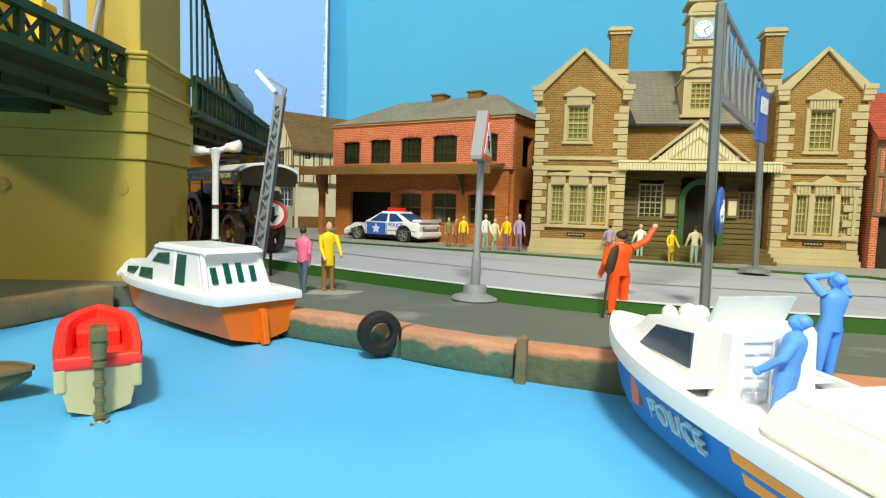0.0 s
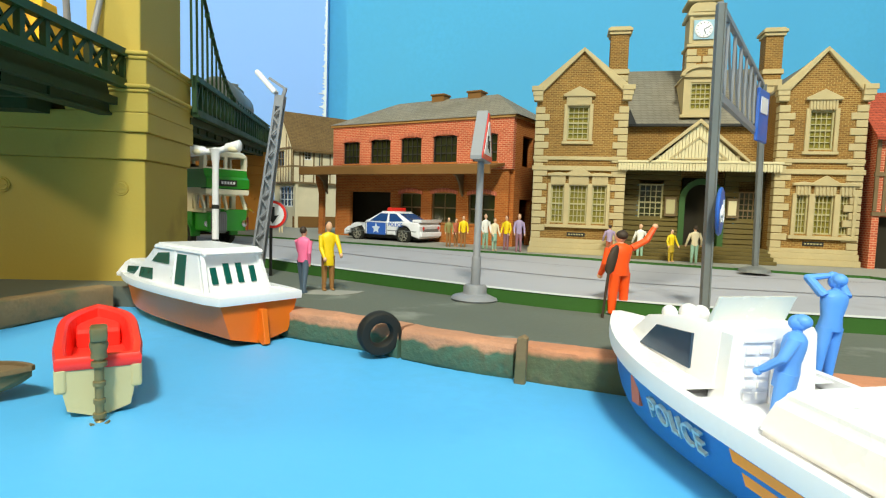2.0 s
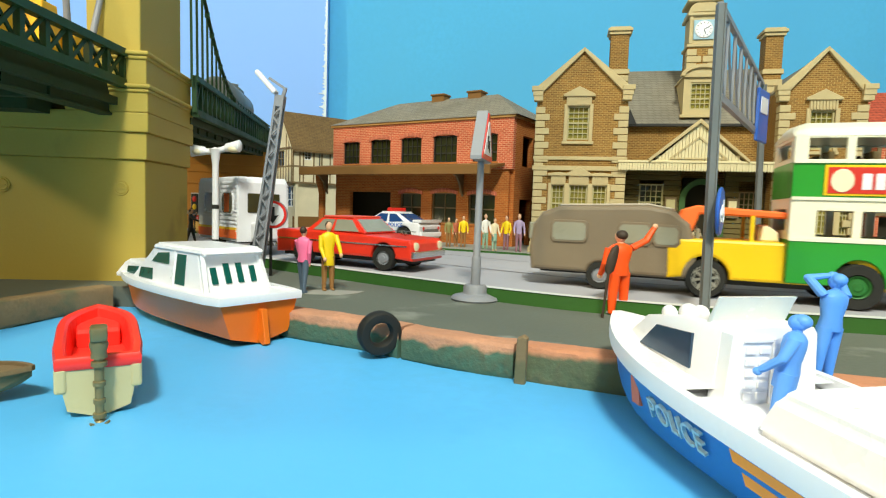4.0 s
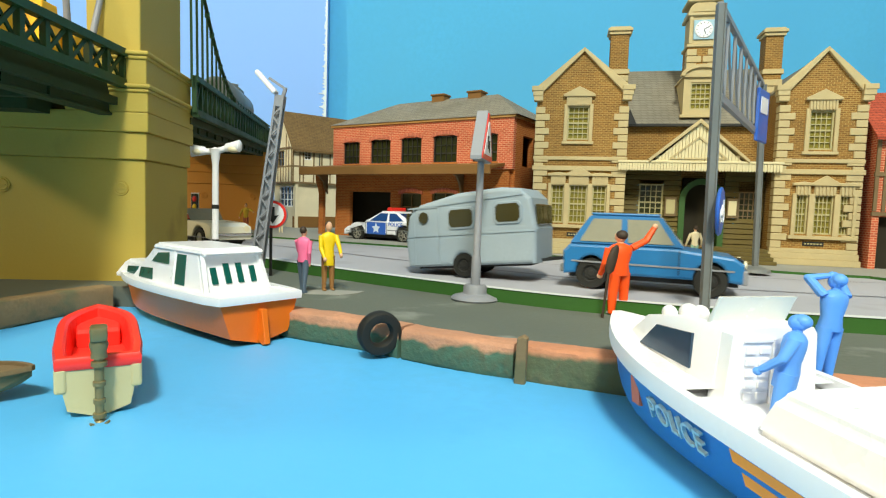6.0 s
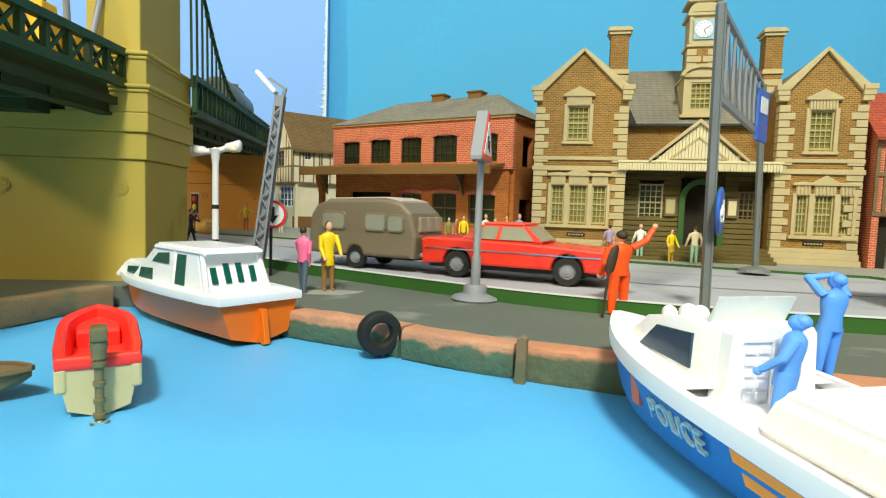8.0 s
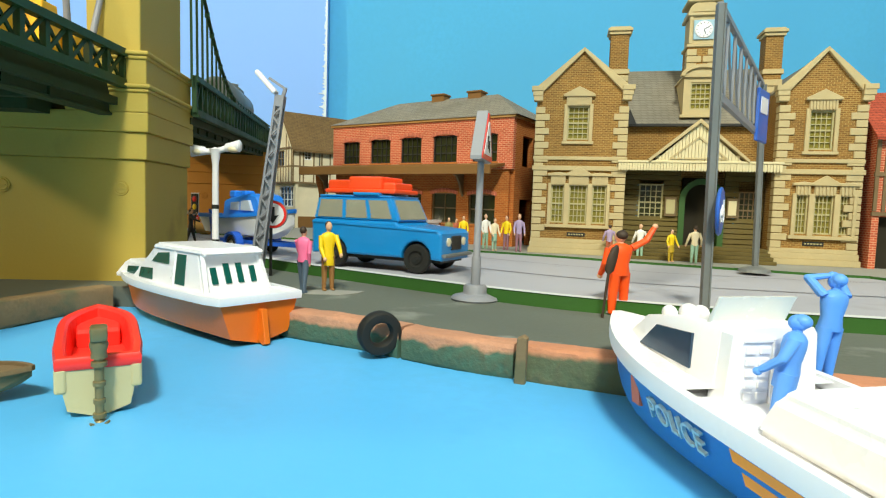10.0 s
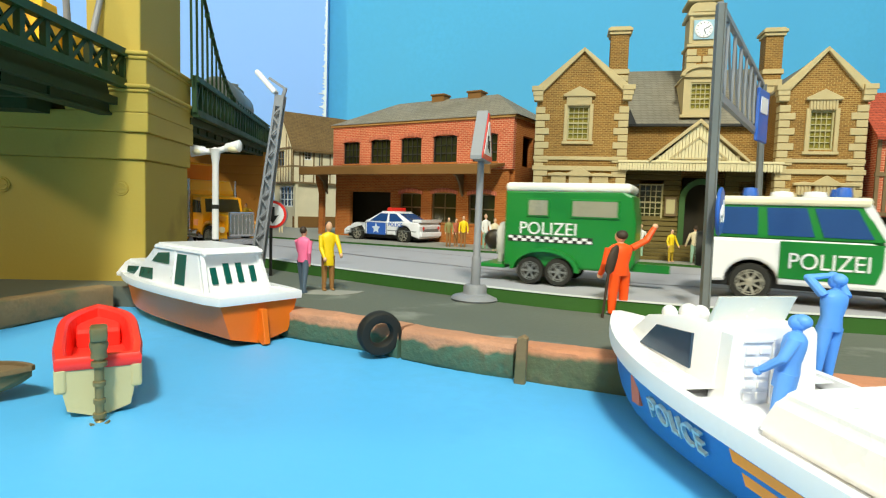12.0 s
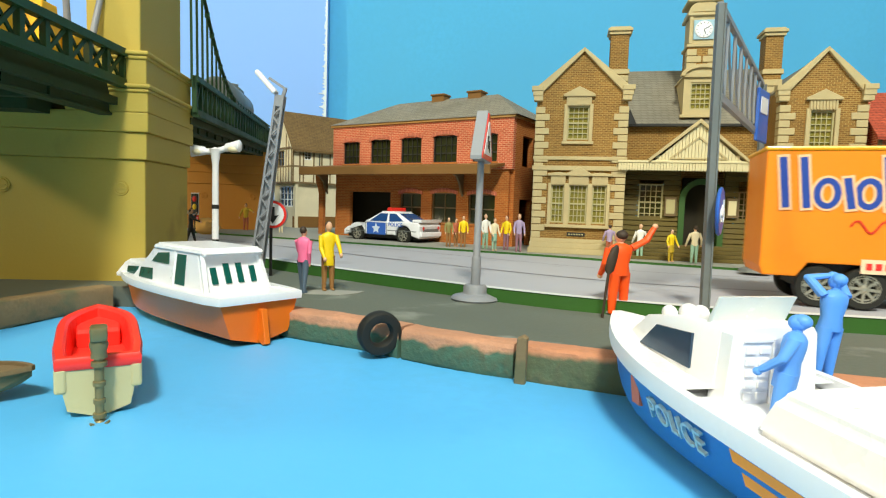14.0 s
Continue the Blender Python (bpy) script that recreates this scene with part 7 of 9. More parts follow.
def bus():
    v = thing("double_decker_bus", "green and cream vintage double-decker toy bus", "bus", group="passing traffic")
    X0, X1, W = -5.75, 3.9, 1.5
    XU = 5.15
    def side(name, x0, x1, z0, z1, holes, mat):
        for s_ in (-1, 1):
            bm = bmesh.new()
            y = sorted((s_ * W, s_ * (W - 0.14)))
            wall_cells(bm, x0, x1, z0, z1, holes, y[0], y[1])
            part(name, bm, mat, v)
    lows = [(-4.9 + i * 1.42, -4.9 + i * 1.42 + 1.15, 2.25, 3.08) for i in range(6)]
    ups = [(-5.3 + i * 1.46, -5.3 + i * 1.46 + 1.2, 4.68, 5.35) for i in range(7)]
    for s_ in (-1, 1):
        bm = bmesh.new()
        y = sorted((s_ * W * 1.01, s_ * (W - 0.3)))
        prism(bm, [(X0, 2.12), (X1, 2.12)] + under_arches(X0, X1, 0.72, (-3.45, 3.05), 0.72), "y", y[0], y[1], 0.03)
        part("skirt_panel", bm, BUS_GREEN, v)
        bm = bmesh.new()
        y = s_ * W * 1.015
        bar(bm, (X0, y, 2.14), (X1, y, 2.14), 0.06, 0.1)
        bar(bm, (X0, y, 3.45), (XU - 0.3, y, 3.45), 0.06, 0.1)
        bar(bm, (X0, y, 4.6), (XU - 0.2, y, 4.6), 0.06, 0.08)
        part("beading", bm, BUS_CREAM, v)
    side("lower_side", X0, X1, 2.12, 3.45, lows, BUS_CREAM)
    side("advert_panel_wall", X0, XU - 0.3, 3.45, 4.6, [], BUS_GREEN)
    side("upper_side", X0, XU, 4.6, 5.45, ups, BUS_CREAM)
    bm = bmesh.new()
    arc = [(1.52 * math.sin(a), 5.4 + 0.55 * max(0, math.cos(a)) ** 0.6) for a in [math.radians(-90 + 15 * i) for i in range(13)]]
    rings = []
    for x, k in ((X0 - 0.05, 0.35), (X0 + 0.1, 0.75), (X0 + 0.5, 1.0), (XU - 0.7, 1.0), (XU - 0.15, 0.8), (XU + 0.08, 0.4)):
        rings.append([(x, y * (0.9 + 0.1 * k), 5.4 + (z - 5.4) * k) for y, z in arc])
    loft(bm, rings)
    part("roof", bm, BUS_CREAM, v, smooth=True)
    for nm, x, z0, z1, holes, mt in (("rear_lower", X0, 0.75, 2.12, [], BUS_GREEN), ("rear_middle", X0, 2.12, 3.45, [(-0.9, 0.9, 2.4, 3.1)], BUS_CREAM), ("rear_advert", X0, 3.45, 4.6, [], BUS_GREEN), ("rear_upper", X0, 4.6, 5.45, [(-1.0, 1.0, 4.75, 5.3)], BUS_CREAM),
                                     ("front_upper", XU - 0.14, 4.6, 5.45, [(-1.3, -0.1, 4.7, 5.35), (0.1, 1.3, 4.7, 5.35)], BUS_CREAM), ("bulkhead", X1 - 0.14, 2.12, 3.45, [(-1.2, 1.2, 2.3, 3.05)], BUS_CREAM)):
        bm = bmesh.new()
        wall_cells(bm, -W + 0.14, W - 0.14, z0, z1, holes, -x - 0.14, -x)
        part(nm, bm, mt, v, m=Matrix.Rotation(radians(90), 4, "Z"))
    for z, x1 in ((0.72, X1), (3.5, XU - 0.3)):
        bm = bmesh.new()
        box(bm, X0 + 0.14, -W + 0.15, z, x1 - 0.14, W - 0.15, z + 0.1)
        part("floor", bm, DARK, v)
    seat_m = paint("brown_bus_seat", rgb(92, 76, 36), 0.7, 0.1)
    for z in (3.6, 0.85):
        for i in range(6):
            for s_ in (-1, 1):
                bm = bmesh.new()
                x = -4.5 + i * 1.35
                prism(bm, [(x, z), (x + 0.7, z), (x + 0.7, z + 0.55), (x + 0.15, z + 0.6), (x + 0.1, z + 1.35), (x - 0.08, z + 1.35)], "y", min(s_ * 0.35, s_ * 1.25), max(s_ * 0.35, s_ * 1.25), 0.03)
                part("seat", bm, seat_m, v)
    # stepped upper front, destination box, half cab, bonnet
    bm = bmesh.new()
    prism(bm, [(XU - 0.45, 3.45), (XU + 0.3, 3.5), (XU + 0.32, 4.05), (XU + 0.1, 4.2), (XU, 4.62), (XU - 0.45, 4.62)], "y", -W, W, 0.06, 2)
    fr = part("front_panel", bm, BUS_GREEN, v)
    bm = bmesh.new()
    box(bm, XU + 0.3, -0.75, 3.62, XU + 0.38, 0.55, 4.0, 0.02)
    db = part("destination_box", bm, BLACK, fr)
    bm = bmesh.new()
    for i in range(5):
        box(bm, XU + 0.375, -0.55 + i * 0.2, 3.74, XU + 0.39, -0.42 + i * 0.2, 3.9)
    part("route_bars", bm, WHITE, db)
    bm = bmesh.new()
    box(bm, X1 - 0.1, -W, 3.12, XU + 0.28, W, 3.45, 0.05)
    part("canopy_over_cab", bm, BUS_CREAM, v)
    bm = bmesh.new()
    prism(bm, [(X1 - 0.1, 0.95), (XU - 0.1, 0.95), (XU + 0.05, 2.2), (XU + 0.05, 2.25), (X1 - 0.1, 2.25)], "y", 0.0, W, 0.04)
    part("cab_lower", bm, BUS_GREEN, v)
    for a, b in (((XU + 0.0, -W + 0.08, 2.2), (XU - 0.55, -W + 0.08, 3.2)), ((XU + 0.0, 0.05, 2.2), (XU - 0.4, 0.05, 3.2)), ((XU + 0.0, W - 0.08, 2.2), (XU - 0.55, W - 0.08, 3.2)), ((X1 + 0.35, -W + 0.08, 2.2), (X1 + 0.05, -W + 0.08, 3.2))):
        bm = bmesh.new()
        bar(bm, a, b, 0.14, 0.2)
        part("cab_pillar", bm, BUS_CREAM, v)
    bm = bmesh.new()
    box(bm, X1 - 0.1, -W, 2.05, XU + 0.02, -W + 0.2, 2.25, 0.03)
    part("cab_rail", bm, BUS_CREAM, v)
    bm = bmesh.new()
    prism(bm, [(X1 - 0.2, 0.95), (X1 - 0.2, 2.1), (XU + 0.2, 2.05), (XU + 0.2, 0.95)], "y", -W + 0.15, -0.1, 0.12, 3)
    part("bonnet", bm, BUS_GREEN, v)
    bm = bmesh.new()
    box(bm, XU - 0.05, -1.15, 0.85, XU + 0.27, -0.1, 2.12, 0.09, 3)
    rad = part("radiator", bm, GREY_DARK, v, "dark radiator with pale surround")
    bm = bmesh.new()
    for i in range(7):
        box(bm, XU + 0.265, -1.02 + i * 0.14, 1.0, XU + 0.29, -0.96 + i * 0.14, 2.0)
    lathe(bm, [(0.02, 2.11), (0.1, 2.11), (0.1, 2.24), (0.02, 2.26)], 10, "z", (XU + 0.15, -0.62, 0))
    part("radiator_slats", bm, GREY_PLASTIC, rad)
    for s_ in (-1, 1):
        bm = bmesh.new()
        arc = [(3.05 + 0.95 * math.cos(a), 0.72 + 0.95 * math.sin(a)) for a in [math.radians(-5 + 14 * i) for i in range(11)]]
        prism(bm, arc + [(3.05 + 0.83 * math.cos(a), 0.72 + 0.83 * math.sin(a)) for a in [math.radians(135 - 14 * i) for i in range(11)]], "y", min(s_ * 1.05, s_ * 1.62), max(s_ * 1.05, s_ * 1.62))
        part("mudguard", bm, BUS_GREEN, v)
        wheel(v, 3.05, s_ * 1.36, 0.72, 0.36, BUS_HUB, spokes=0, hubr=0.45)
        wheel(v, -3.45, s_ * 1.34, 0.72, 0.42, BUS_HUB, spokes=0, hubr=0.45)
    lamp_pair(v, XU + 0.06, 1.28, 1.4, 0.2, CHROME)
    # advertisement: red board, gold rim, words and round emblems
    bm = bmesh.new()
    box(bm, -4.75, -W - 0.05, 3.55, 2.75, -W - 0.005, 4.5, 0.01)
    gold_ = part("advert_rim", bm, YELLOW_CAR, v)
    bm = bmesh.new()
    box(bm, -4.65, -W - 0.07, 3.62, 2.65, -W - 0.045, 4.43)
    part("advert_board", bm, paint("advert_red", rgb(206, 46, 26), 0.45, 0.05), gold_)
    adm = WHITE
    for i in range(5):
        bm = bmesh.new()
        box(bm, -3.6 + i * 0.4, -W - 0.085, 3.74, -3.3 + i * 0.4, -W - 0.068, 4.24, 0.01)
        part("name_bar", bm, adm, gold_)
    lettering("advert_words", "THE NEW", 0.34, adm, gold_, cm(-0.95, -W - 0.078, 3.88) @ FRONT, 0.012)
    lettering("advert_words", "STARCH", 0.86, adm, gold_, cm(0.75, -W - 0.078, 4.02) @ FRONT, 0.012, "", 0.68)
    for x in (-4.2, 2.2):
        bm = bmesh.new()
        lathe(bm, [(0.02, -W - 0.09), (0.36, -W - 0.09), (0.36, -W - 0.05), (0.02, -W - 0.05)], 24, "y", (x, 0, 4.02))
        rd = part("emblem", bm, CREAM, gold_)
    return v


def hatchback():
    v = car("hatchback_car", "blue toy hatchback towing the grey caravan", [(-3.55, 0.75), (-3.6, 1.35), (-3.3, 1.62), (1.0, 1.62), (3.2, 1.4), (3.55, 1.2), (3.6, 0.75)], 0.5, 2.8, (-2.35, 2.35), 0.56, BLUE_CAR, BLACK, spokes=0)
    greenhouse(v, (-3.35, 1.35, 1.6), (-2.5, 0.35, 2.72), 2.7, 2.15, BLUE_CAR, BLUE_CAR, CLEAR, (0.08, 0.46, 0.53, 0.93))
    bumper(v, 3.6, 2.8, 0.75, GREY_PLASTIC, h=0.5)
    bumper(v, -3.6, 2.7, 0.7, GREY_DARK, h=0.3)
    lamp_pair(v, 3.6, 1.05, 1.15, 0.16, CREAM)
    bm = bmesh.new()
    box(bm, 3.5, -0.8, 1.02, 3.62, 0.8, 1.3, 0.03)
    part("grille", bm, BLACK, v)
    for s_ in (-1, 1):
        bm = bmesh.new()
        for x in (-0.9, 1.15):
            box(bm, x - 0.02, min(s_ * 1.39, s_ * 1.41), 0.7, x + 0.02, max(s_ * 1.39, s_ * 1.41), 1.55)
        part("door_line", bm, BLACK, v)
        bm = bmesh.new()
        bar(bm, (-3.2, s_ * 1.41, 1.0), (3.2, s_ * 1.41, 0.95), 0.04, 0.06)
        part("trim_strip", bm, GREY_PLASTIC, v)
    return v


def convertible():
    v = car("convertible_car", "ivory toy convertible with red seats towing a caravan", [(-3.75, 0.75), (-3.8, 1.3), (-3.4, 1.55), (-1.6, 1.55), (1.2, 1.55), (3.2, 1.45), (3.75, 1.25), (3.8, 0.7)], 0.48, 2.75, (-2.3, 2.4), 0.58, IVORY, CHROME, spokes=0)
    bm = bmesh.new()
    box(bm, -1.7, -1.1, 1.35, 0.7, 1.1, 1.6)
    part("cockpit", bm, DARK, v)
    for x in (-1.5, -0.4):
        for s_ in (-1, 1):
            bm = bmesh.new()
            prism(bm, [(x, 1.5), (x + 0.6, 1.5), (x + 0.55, 1.68), (x + 0.15, 1.7), (x, 1.86), (x - 0.18, 1.85)], "y", min(s_ * 0.1, s_ * 1.05), max(s_ * 0.1, s_ * 1.05), 0.04)
            part("seat", bm, RED, v, "red moulded seat")
    bm = bmesh.new()
    prism(bm, [(1.15, 1.55), (0.55, 2.25), (0.48, 2.25), (1.05, 1.55)], "y", -1.1, 1.1, 0.02)
    part("windscreen", bm, CLEAR, v)
    bm = bmesh.new()
    lathe(bm, [(0.22, -0.03), (0.27, -0.03), (0.27, 0.03), (0.22, 0.03)], 16, "x", (0.45, 0.55, 1.72))
    part("steering_wheel", bm, BLACK, v)
    bumper(v, 3.85, 2.7, 0.8, CHROME)
    bumper(v, -3.85, 2.7, 0.8, CHROME)
    lamp_pair(v, 3.75, 1.0, 1.12, 0.18, CREAM)
    lamp_pair(v, -3.78, 1.0, 1.1, 0.13, RED, "tail_lamp")
    for s_ in (-1, 1):
        bm = bmesh.new()
        bar(bm, (-3.3, s_ * 1.39, 0.62), (3.2, s_ * 1.39, 0.62), 0.04, 0.05)
        for x in (-1.0, 0.9):
            box(bm, x - 0.015, min(s_ * 1.37, s_ * 1.385), 0.65, x + 0.015, max(s_ * 1.37, s_ * 1.385), 1.45)
        part("door_line", bm, GREY_PLASTIC, v)
        bm = bmesh.new()
        box(bm, -0.75, min(s_ * 1.37, s_ * 1.43), 1.25, -0.45, max(s_ * 1.37, s_ * 1.43), 1.31, 0.02)
        part("door_handle", bm, CHROME, v)
    return v


def red_saloon():
    v = car("red_saloon_car", "red toy saloon car with scuffed paint", [(-3.85, 0.7), (-3.9, 1.5), (-3.6, 1.58), (-1.5, 1.58), (1.4, 1.5), (3.7, 1.38), (3.85, 1.2), (3.85, 0.7)], 0.48, 2.8, (-2.25, 2.35), 0.55, RED_CAR, GREY_PLASTIC, spokes=0)
    greenhouse(v, (-2.2, 1.35, 1.52), (-1.25, 0.55, 2.2), 2.65, 2.2, RED_CAR, paint("worn_red_roof", rgb(222, 84, 58), 0.45, 0.14), CLEAR, (0.14, 0.44, 0.5, 0.92))
    bumper(v, 3.9, 2.8, 0.75, CHROME, h=0.3)
    bumper(v, -3.92, 2.75, 0.8, CHROME)
    lamp_pair(v, 3.85, 1.05, 1.1, 0.18, CREAM)
    lamp_pair(v, -3.92, 1.05, 1.15, 0.16, MAROON, "tail_lamp")
    bm = bmesh.new()
    bar(bm, (-3.7, -1.42, 1.15), (3.6, -1.42, 1.1), 0.03, 0.05)
    part("trim_strip", bm, CHROME, v)
    return v


def caravan(name, label, outline, W, mat, wins, axle, r, zb, roofmat=None, ribs=0, winmat=None, frame_mat=None, end_win=None, stripe=None, hub=None, drawbar=1.0):
    """Shell of a side outline (x, z) rear to front; wins are side windows (x0, x1, z0, z1)."""
    v = thing(name, label, "caravan", group="passing traffic")
    bm = bmesh.new()
    prism(bm, outline + under_arches(outline[0][0], outline[-1][0], zb, (axle,), r * 0.9), "y", -W / 2, W / 2, 0.16, 3)
    shell = part("shell", bm, mat, v)
    xs = [p[0] for p in outline]
    if roofmat:
        zt = max(p[1] for p in outline)
        crown = [p for p in outline if p[1] > zt * 0.9]
        bm = bmesh.new()
        prism(bm, crown + [(p[0], p[1] + 0.07) for p in crown[::-1]], "y", -W / 2 + 0.18, W / 2 - 0.18, 0.02)
        part("roof", bm, roofmat, v)
    for s_ in (-1, 1):
        y = s_ * W / 2
        for a, b, c, d in wins:
            k = min(b - a, d - c) * 0.18
            oct_ = [(a + k, c), (b - k, c), (b, c + k), (b, d - k), (b - k, d), (a + k, d), (a, d - k), (a, c + k)]
            bm = bmesh.new()
            e = 0.09
            big_ = [((x - (a + b) / 2) * (1 + 2 * e / (b - a)) + (a + b) / 2, (z - (c + d) / 2) * (1 + 2 * e / (d - c)) + (c + d) / 2) for x, z in oct_]
            prism(bm, big_, "y", y - 0.06, y + 0.06, 0.02)
            fr = part("window_frame", bm, frame_mat or mat, v)
            bm = bmesh.new()
            prism(bm, oct_, "y", y - 0.08, y + 0.075)
            part("pane", bm, winmat or DUSK, fr)
        if ribs:
            z0, z1 = zb + 0.12, max(p[1] for p in outline) - 0.35
            for i in range(ribs):
                z = z0 + (z1 - z0) * i / (ribs - 1)
                spans, x = [], xs[0] + 0.16
                for a, b, c, d in sorted(wins):
                    if c - 0.15 < z < d + 0.15:
                        spans.append((x, a - 0.16))
                        x = b + 0.16
                spans.append((x, xs[-1] - 0.14))
                for a, b in spans:
                    if b - a > 0.1 and not (z < r * 2 and a < axle < b):
                        bm = bmesh.new()
                        bar(bm, (a, y, z), (b, y, z), 0.07, 0.08)
                        part("rib", bm, mat, shell)
    if end_win:
        for sgn, xx in ((1, max(xs)), (-1, min(xs))):
            for y0, y1, c, d in end_win:
                bm = bmesh.new()
                box(bm, min(xx - 0.1, xx + sgn * 0.05), y0, c, max(xx - 0.1, xx + sgn * 0.05) if sgn > 0 else xx + 0.1, y1, d, 0.04)
                part("end_window", bm, winmat or DUSK, v)
    if stripe:
        for z0, z1, mt in stripe:
            bm = bmesh.new()
            box(bm, xs[0] + 0.15, -W / 2 - 0.045, z0, xs[-1] - 0.15, W / 2 + 0.045, z1)
            part("stripe", bm, mt, v)
    for s_ in (-1, 1):
        wheel(v, axle, s_ * (W / 2 - 0.22), r, 0.3, hub or mat, spokes=0)
    bm = bmesh.new()
    x1 = max(xs)
    for s_ in (-1, 1):
        bar(bm, (x1 - 0.3, s_ * 0.6, 0.55), (x1 + drawbar, 0, 0.6), 0.1, 0.12)
    part("drawbar", bm, BLACK, v)
    bm = bmesh.new()
    box(bm, min(xs) + 0.4, -W / 2 + 0.5, zb - 0.1, x1 - 0.4, W / 2 - 0.5, zb + 0.2)
    part("chassis", bm, BLACK, v)
    return v


def grey_caravan():
    v = caravan("grey_caravan", "blue-grey toy touring caravan with rounded roof", [(-3.1, 0.55), (-3.2, 1.6), (-3.0, 2.6), (-2.4, 3.05), (-0.5, 3.4), (1.6, 3.5), (2.5, 3.4), (2.95, 3.0), (3.15, 1.8), (3.1, 0.5)], 2.8, CARAVAN_GREY,
                [(-0.9, 0.25, 2.05, 2.75), (1.35, 2.45, 2.15, 2.85)], -0.3, 0.5, 0.48, None, 0, DUSK, CARAVAN_GREY, [(-1.15, -0.45, 1.95, 2.75), (-0.35, 0.35, 1.95, 2.75), (0.45, 1.15, 1.95, 2.75)], hub=BLACK)
    for s_ in (-1, 1):
        bm = bmesh.new()
        lathe(bm, [(0.02, s_ * 1.36), (0.24, s_ * 1.36), (0.24, s_ * 1.46), (0.02, s_ * 1.46)], 18, "y", (-2.2, 0, 2.5))
        part("porthole", bm, DUSK, v)
        for x0, x1, z0, z1 in ((-2.7, -1.45, 0.6, 2.9),):
            bm = bmesh.new()
            for a, b in (((x0, z0), (x0, z1)), ((x1, z0), (x1, z1)), ((x0, z1), (x1, z1)), ((x0, z0), (x1, z0))):
                bar(bm, (a[0], s_ * 1.41, a[1]), (b[0], s_ * 1.41, b[1]), 0.04, 0.05)
            part("door_outline", bm, CARAVAN_GREY, v)
        bm = bmesh.new()
        bar(bm, (-3.0, s_ * 1.42, 2.9), (2.6, s_ * 1.42, 3.18), 0.04, 0.06)
        bar(bm, (-3.1, s_ * 1.42, 1.75), (3.1, s_ * 1.42, 1.75), 0.03, 0.04)
        part("roof_bead", bm, CARAVAN_GREY, v)
    # the drawbar sits high: the shell rides nose-up about its axle
    tilt = Matrix.Translation(Vector((-0.3, 0, 0.5)) * S) @ Matrix.Rotation(radians(-5), 4, "Y") @ Matrix.Translation(Vector((0.3, 0, -0.5)) * S)
    wheels = {w for w, owner, x, y, r in SPINS if owner == v}
    for o in v.children_recursive:
        if o not in wheels and o.parent not in wheels:
            o.data.transform(tilt)
    return v


def mossy_caravan():
    return caravan("mossy_caravan", "derelict white toy caravan stained with green moss", [(-2.8, 0.75), (-2.9, 1.2), (-2.85, 3.5), (-2.55, 3.9), (2.3, 3.95), (2.65, 3.8), (2.85, 3.3), (2.85, 1.1), (2.7, 0.6)], 2.9, CARAVAN_MOSS,
                   [(-2.1, -0.75, 2.25, 3.25), (0.35, 2.15, 2.15, 3.3)], 0.1, 0.55, 0.6, None, 16, RUST_WIN, CARAVAN_MOSS, [(-0.95, 0.95, 2.0, 3.1)], hub=RUBBER)


def white_caravan():
    v = caravan("white_caravan", "white ribbed toy caravan with orange stripe and curtain", [(-2.6, 0.75), (-2.65, 3.5), (-2.45, 4.0), (2.35, 4.05), (2.6, 3.75), (2.65, 0.7)], 2.9, CARAVAN_WHITE,
                [(-1.5, 0.0, 2.15, 3.2), (0.85, 2.1, 2.15, 3.2)], -0.2, 0.52, 0.7, None, 15, DUSK, CARAVAN_WHITE, [(-0.9, 0.9, 2.2, 3.2)], stripe=((0.85, 1.3, ORANGE_TOP), (1.3, 1.42, YELLOW_CAR)), hub=BLACK)
    bm = bmesh.new()
    for s_ in (-1, 1):
        box(bm, 1.15, min(s_ * 1.5, s_ * 1.535), 2.2, 1.75, max(s_ * 1.5, s_ * 1.535), 3.15)
    part("curtain", bm, CURTAIN, v)
    bm = bmesh.new()
    box(bm, 2.7, -0.8, 0.8, 3.5, 0.8, 1.7, 0.12, 3)
    part("gas_box", bm, CARAVAN_WHITE, v)
    return v


def brown_caravan():
    return caravan("brown_caravan", "taupe toy touring caravan with a pale roof", [(-3.1, 0.6), (-3.2, 1.4), (-3.05, 2.3), (-2.7, 2.75), (-2.0, 3.0), (1.4, 3.1), (2.3, 2.95), (2.9, 2.5), (3.2, 1.5), (3.1, 0.6)], 2.7, CARAVAN_BROWN,
                   [(-2.2, -0.9, 1.75, 2.4), (0.4, 1.5, 1.75, 2.4), (1.7, 2.5, 1.75, 2.35)], -0.3, 0.5, 0.58, paint("pale_taupe_roof", rgb(190, 178, 160), 0.5, 0.06), 0, CLEAR, CARAVAN_BROWN, [(-1.0, -0.35, 1.7, 2.35), (-0.25, 0.35, 1.7, 2.35), (0.45, 1.0, 1.7, 2.35)], hub=GREY_PLASTIC)


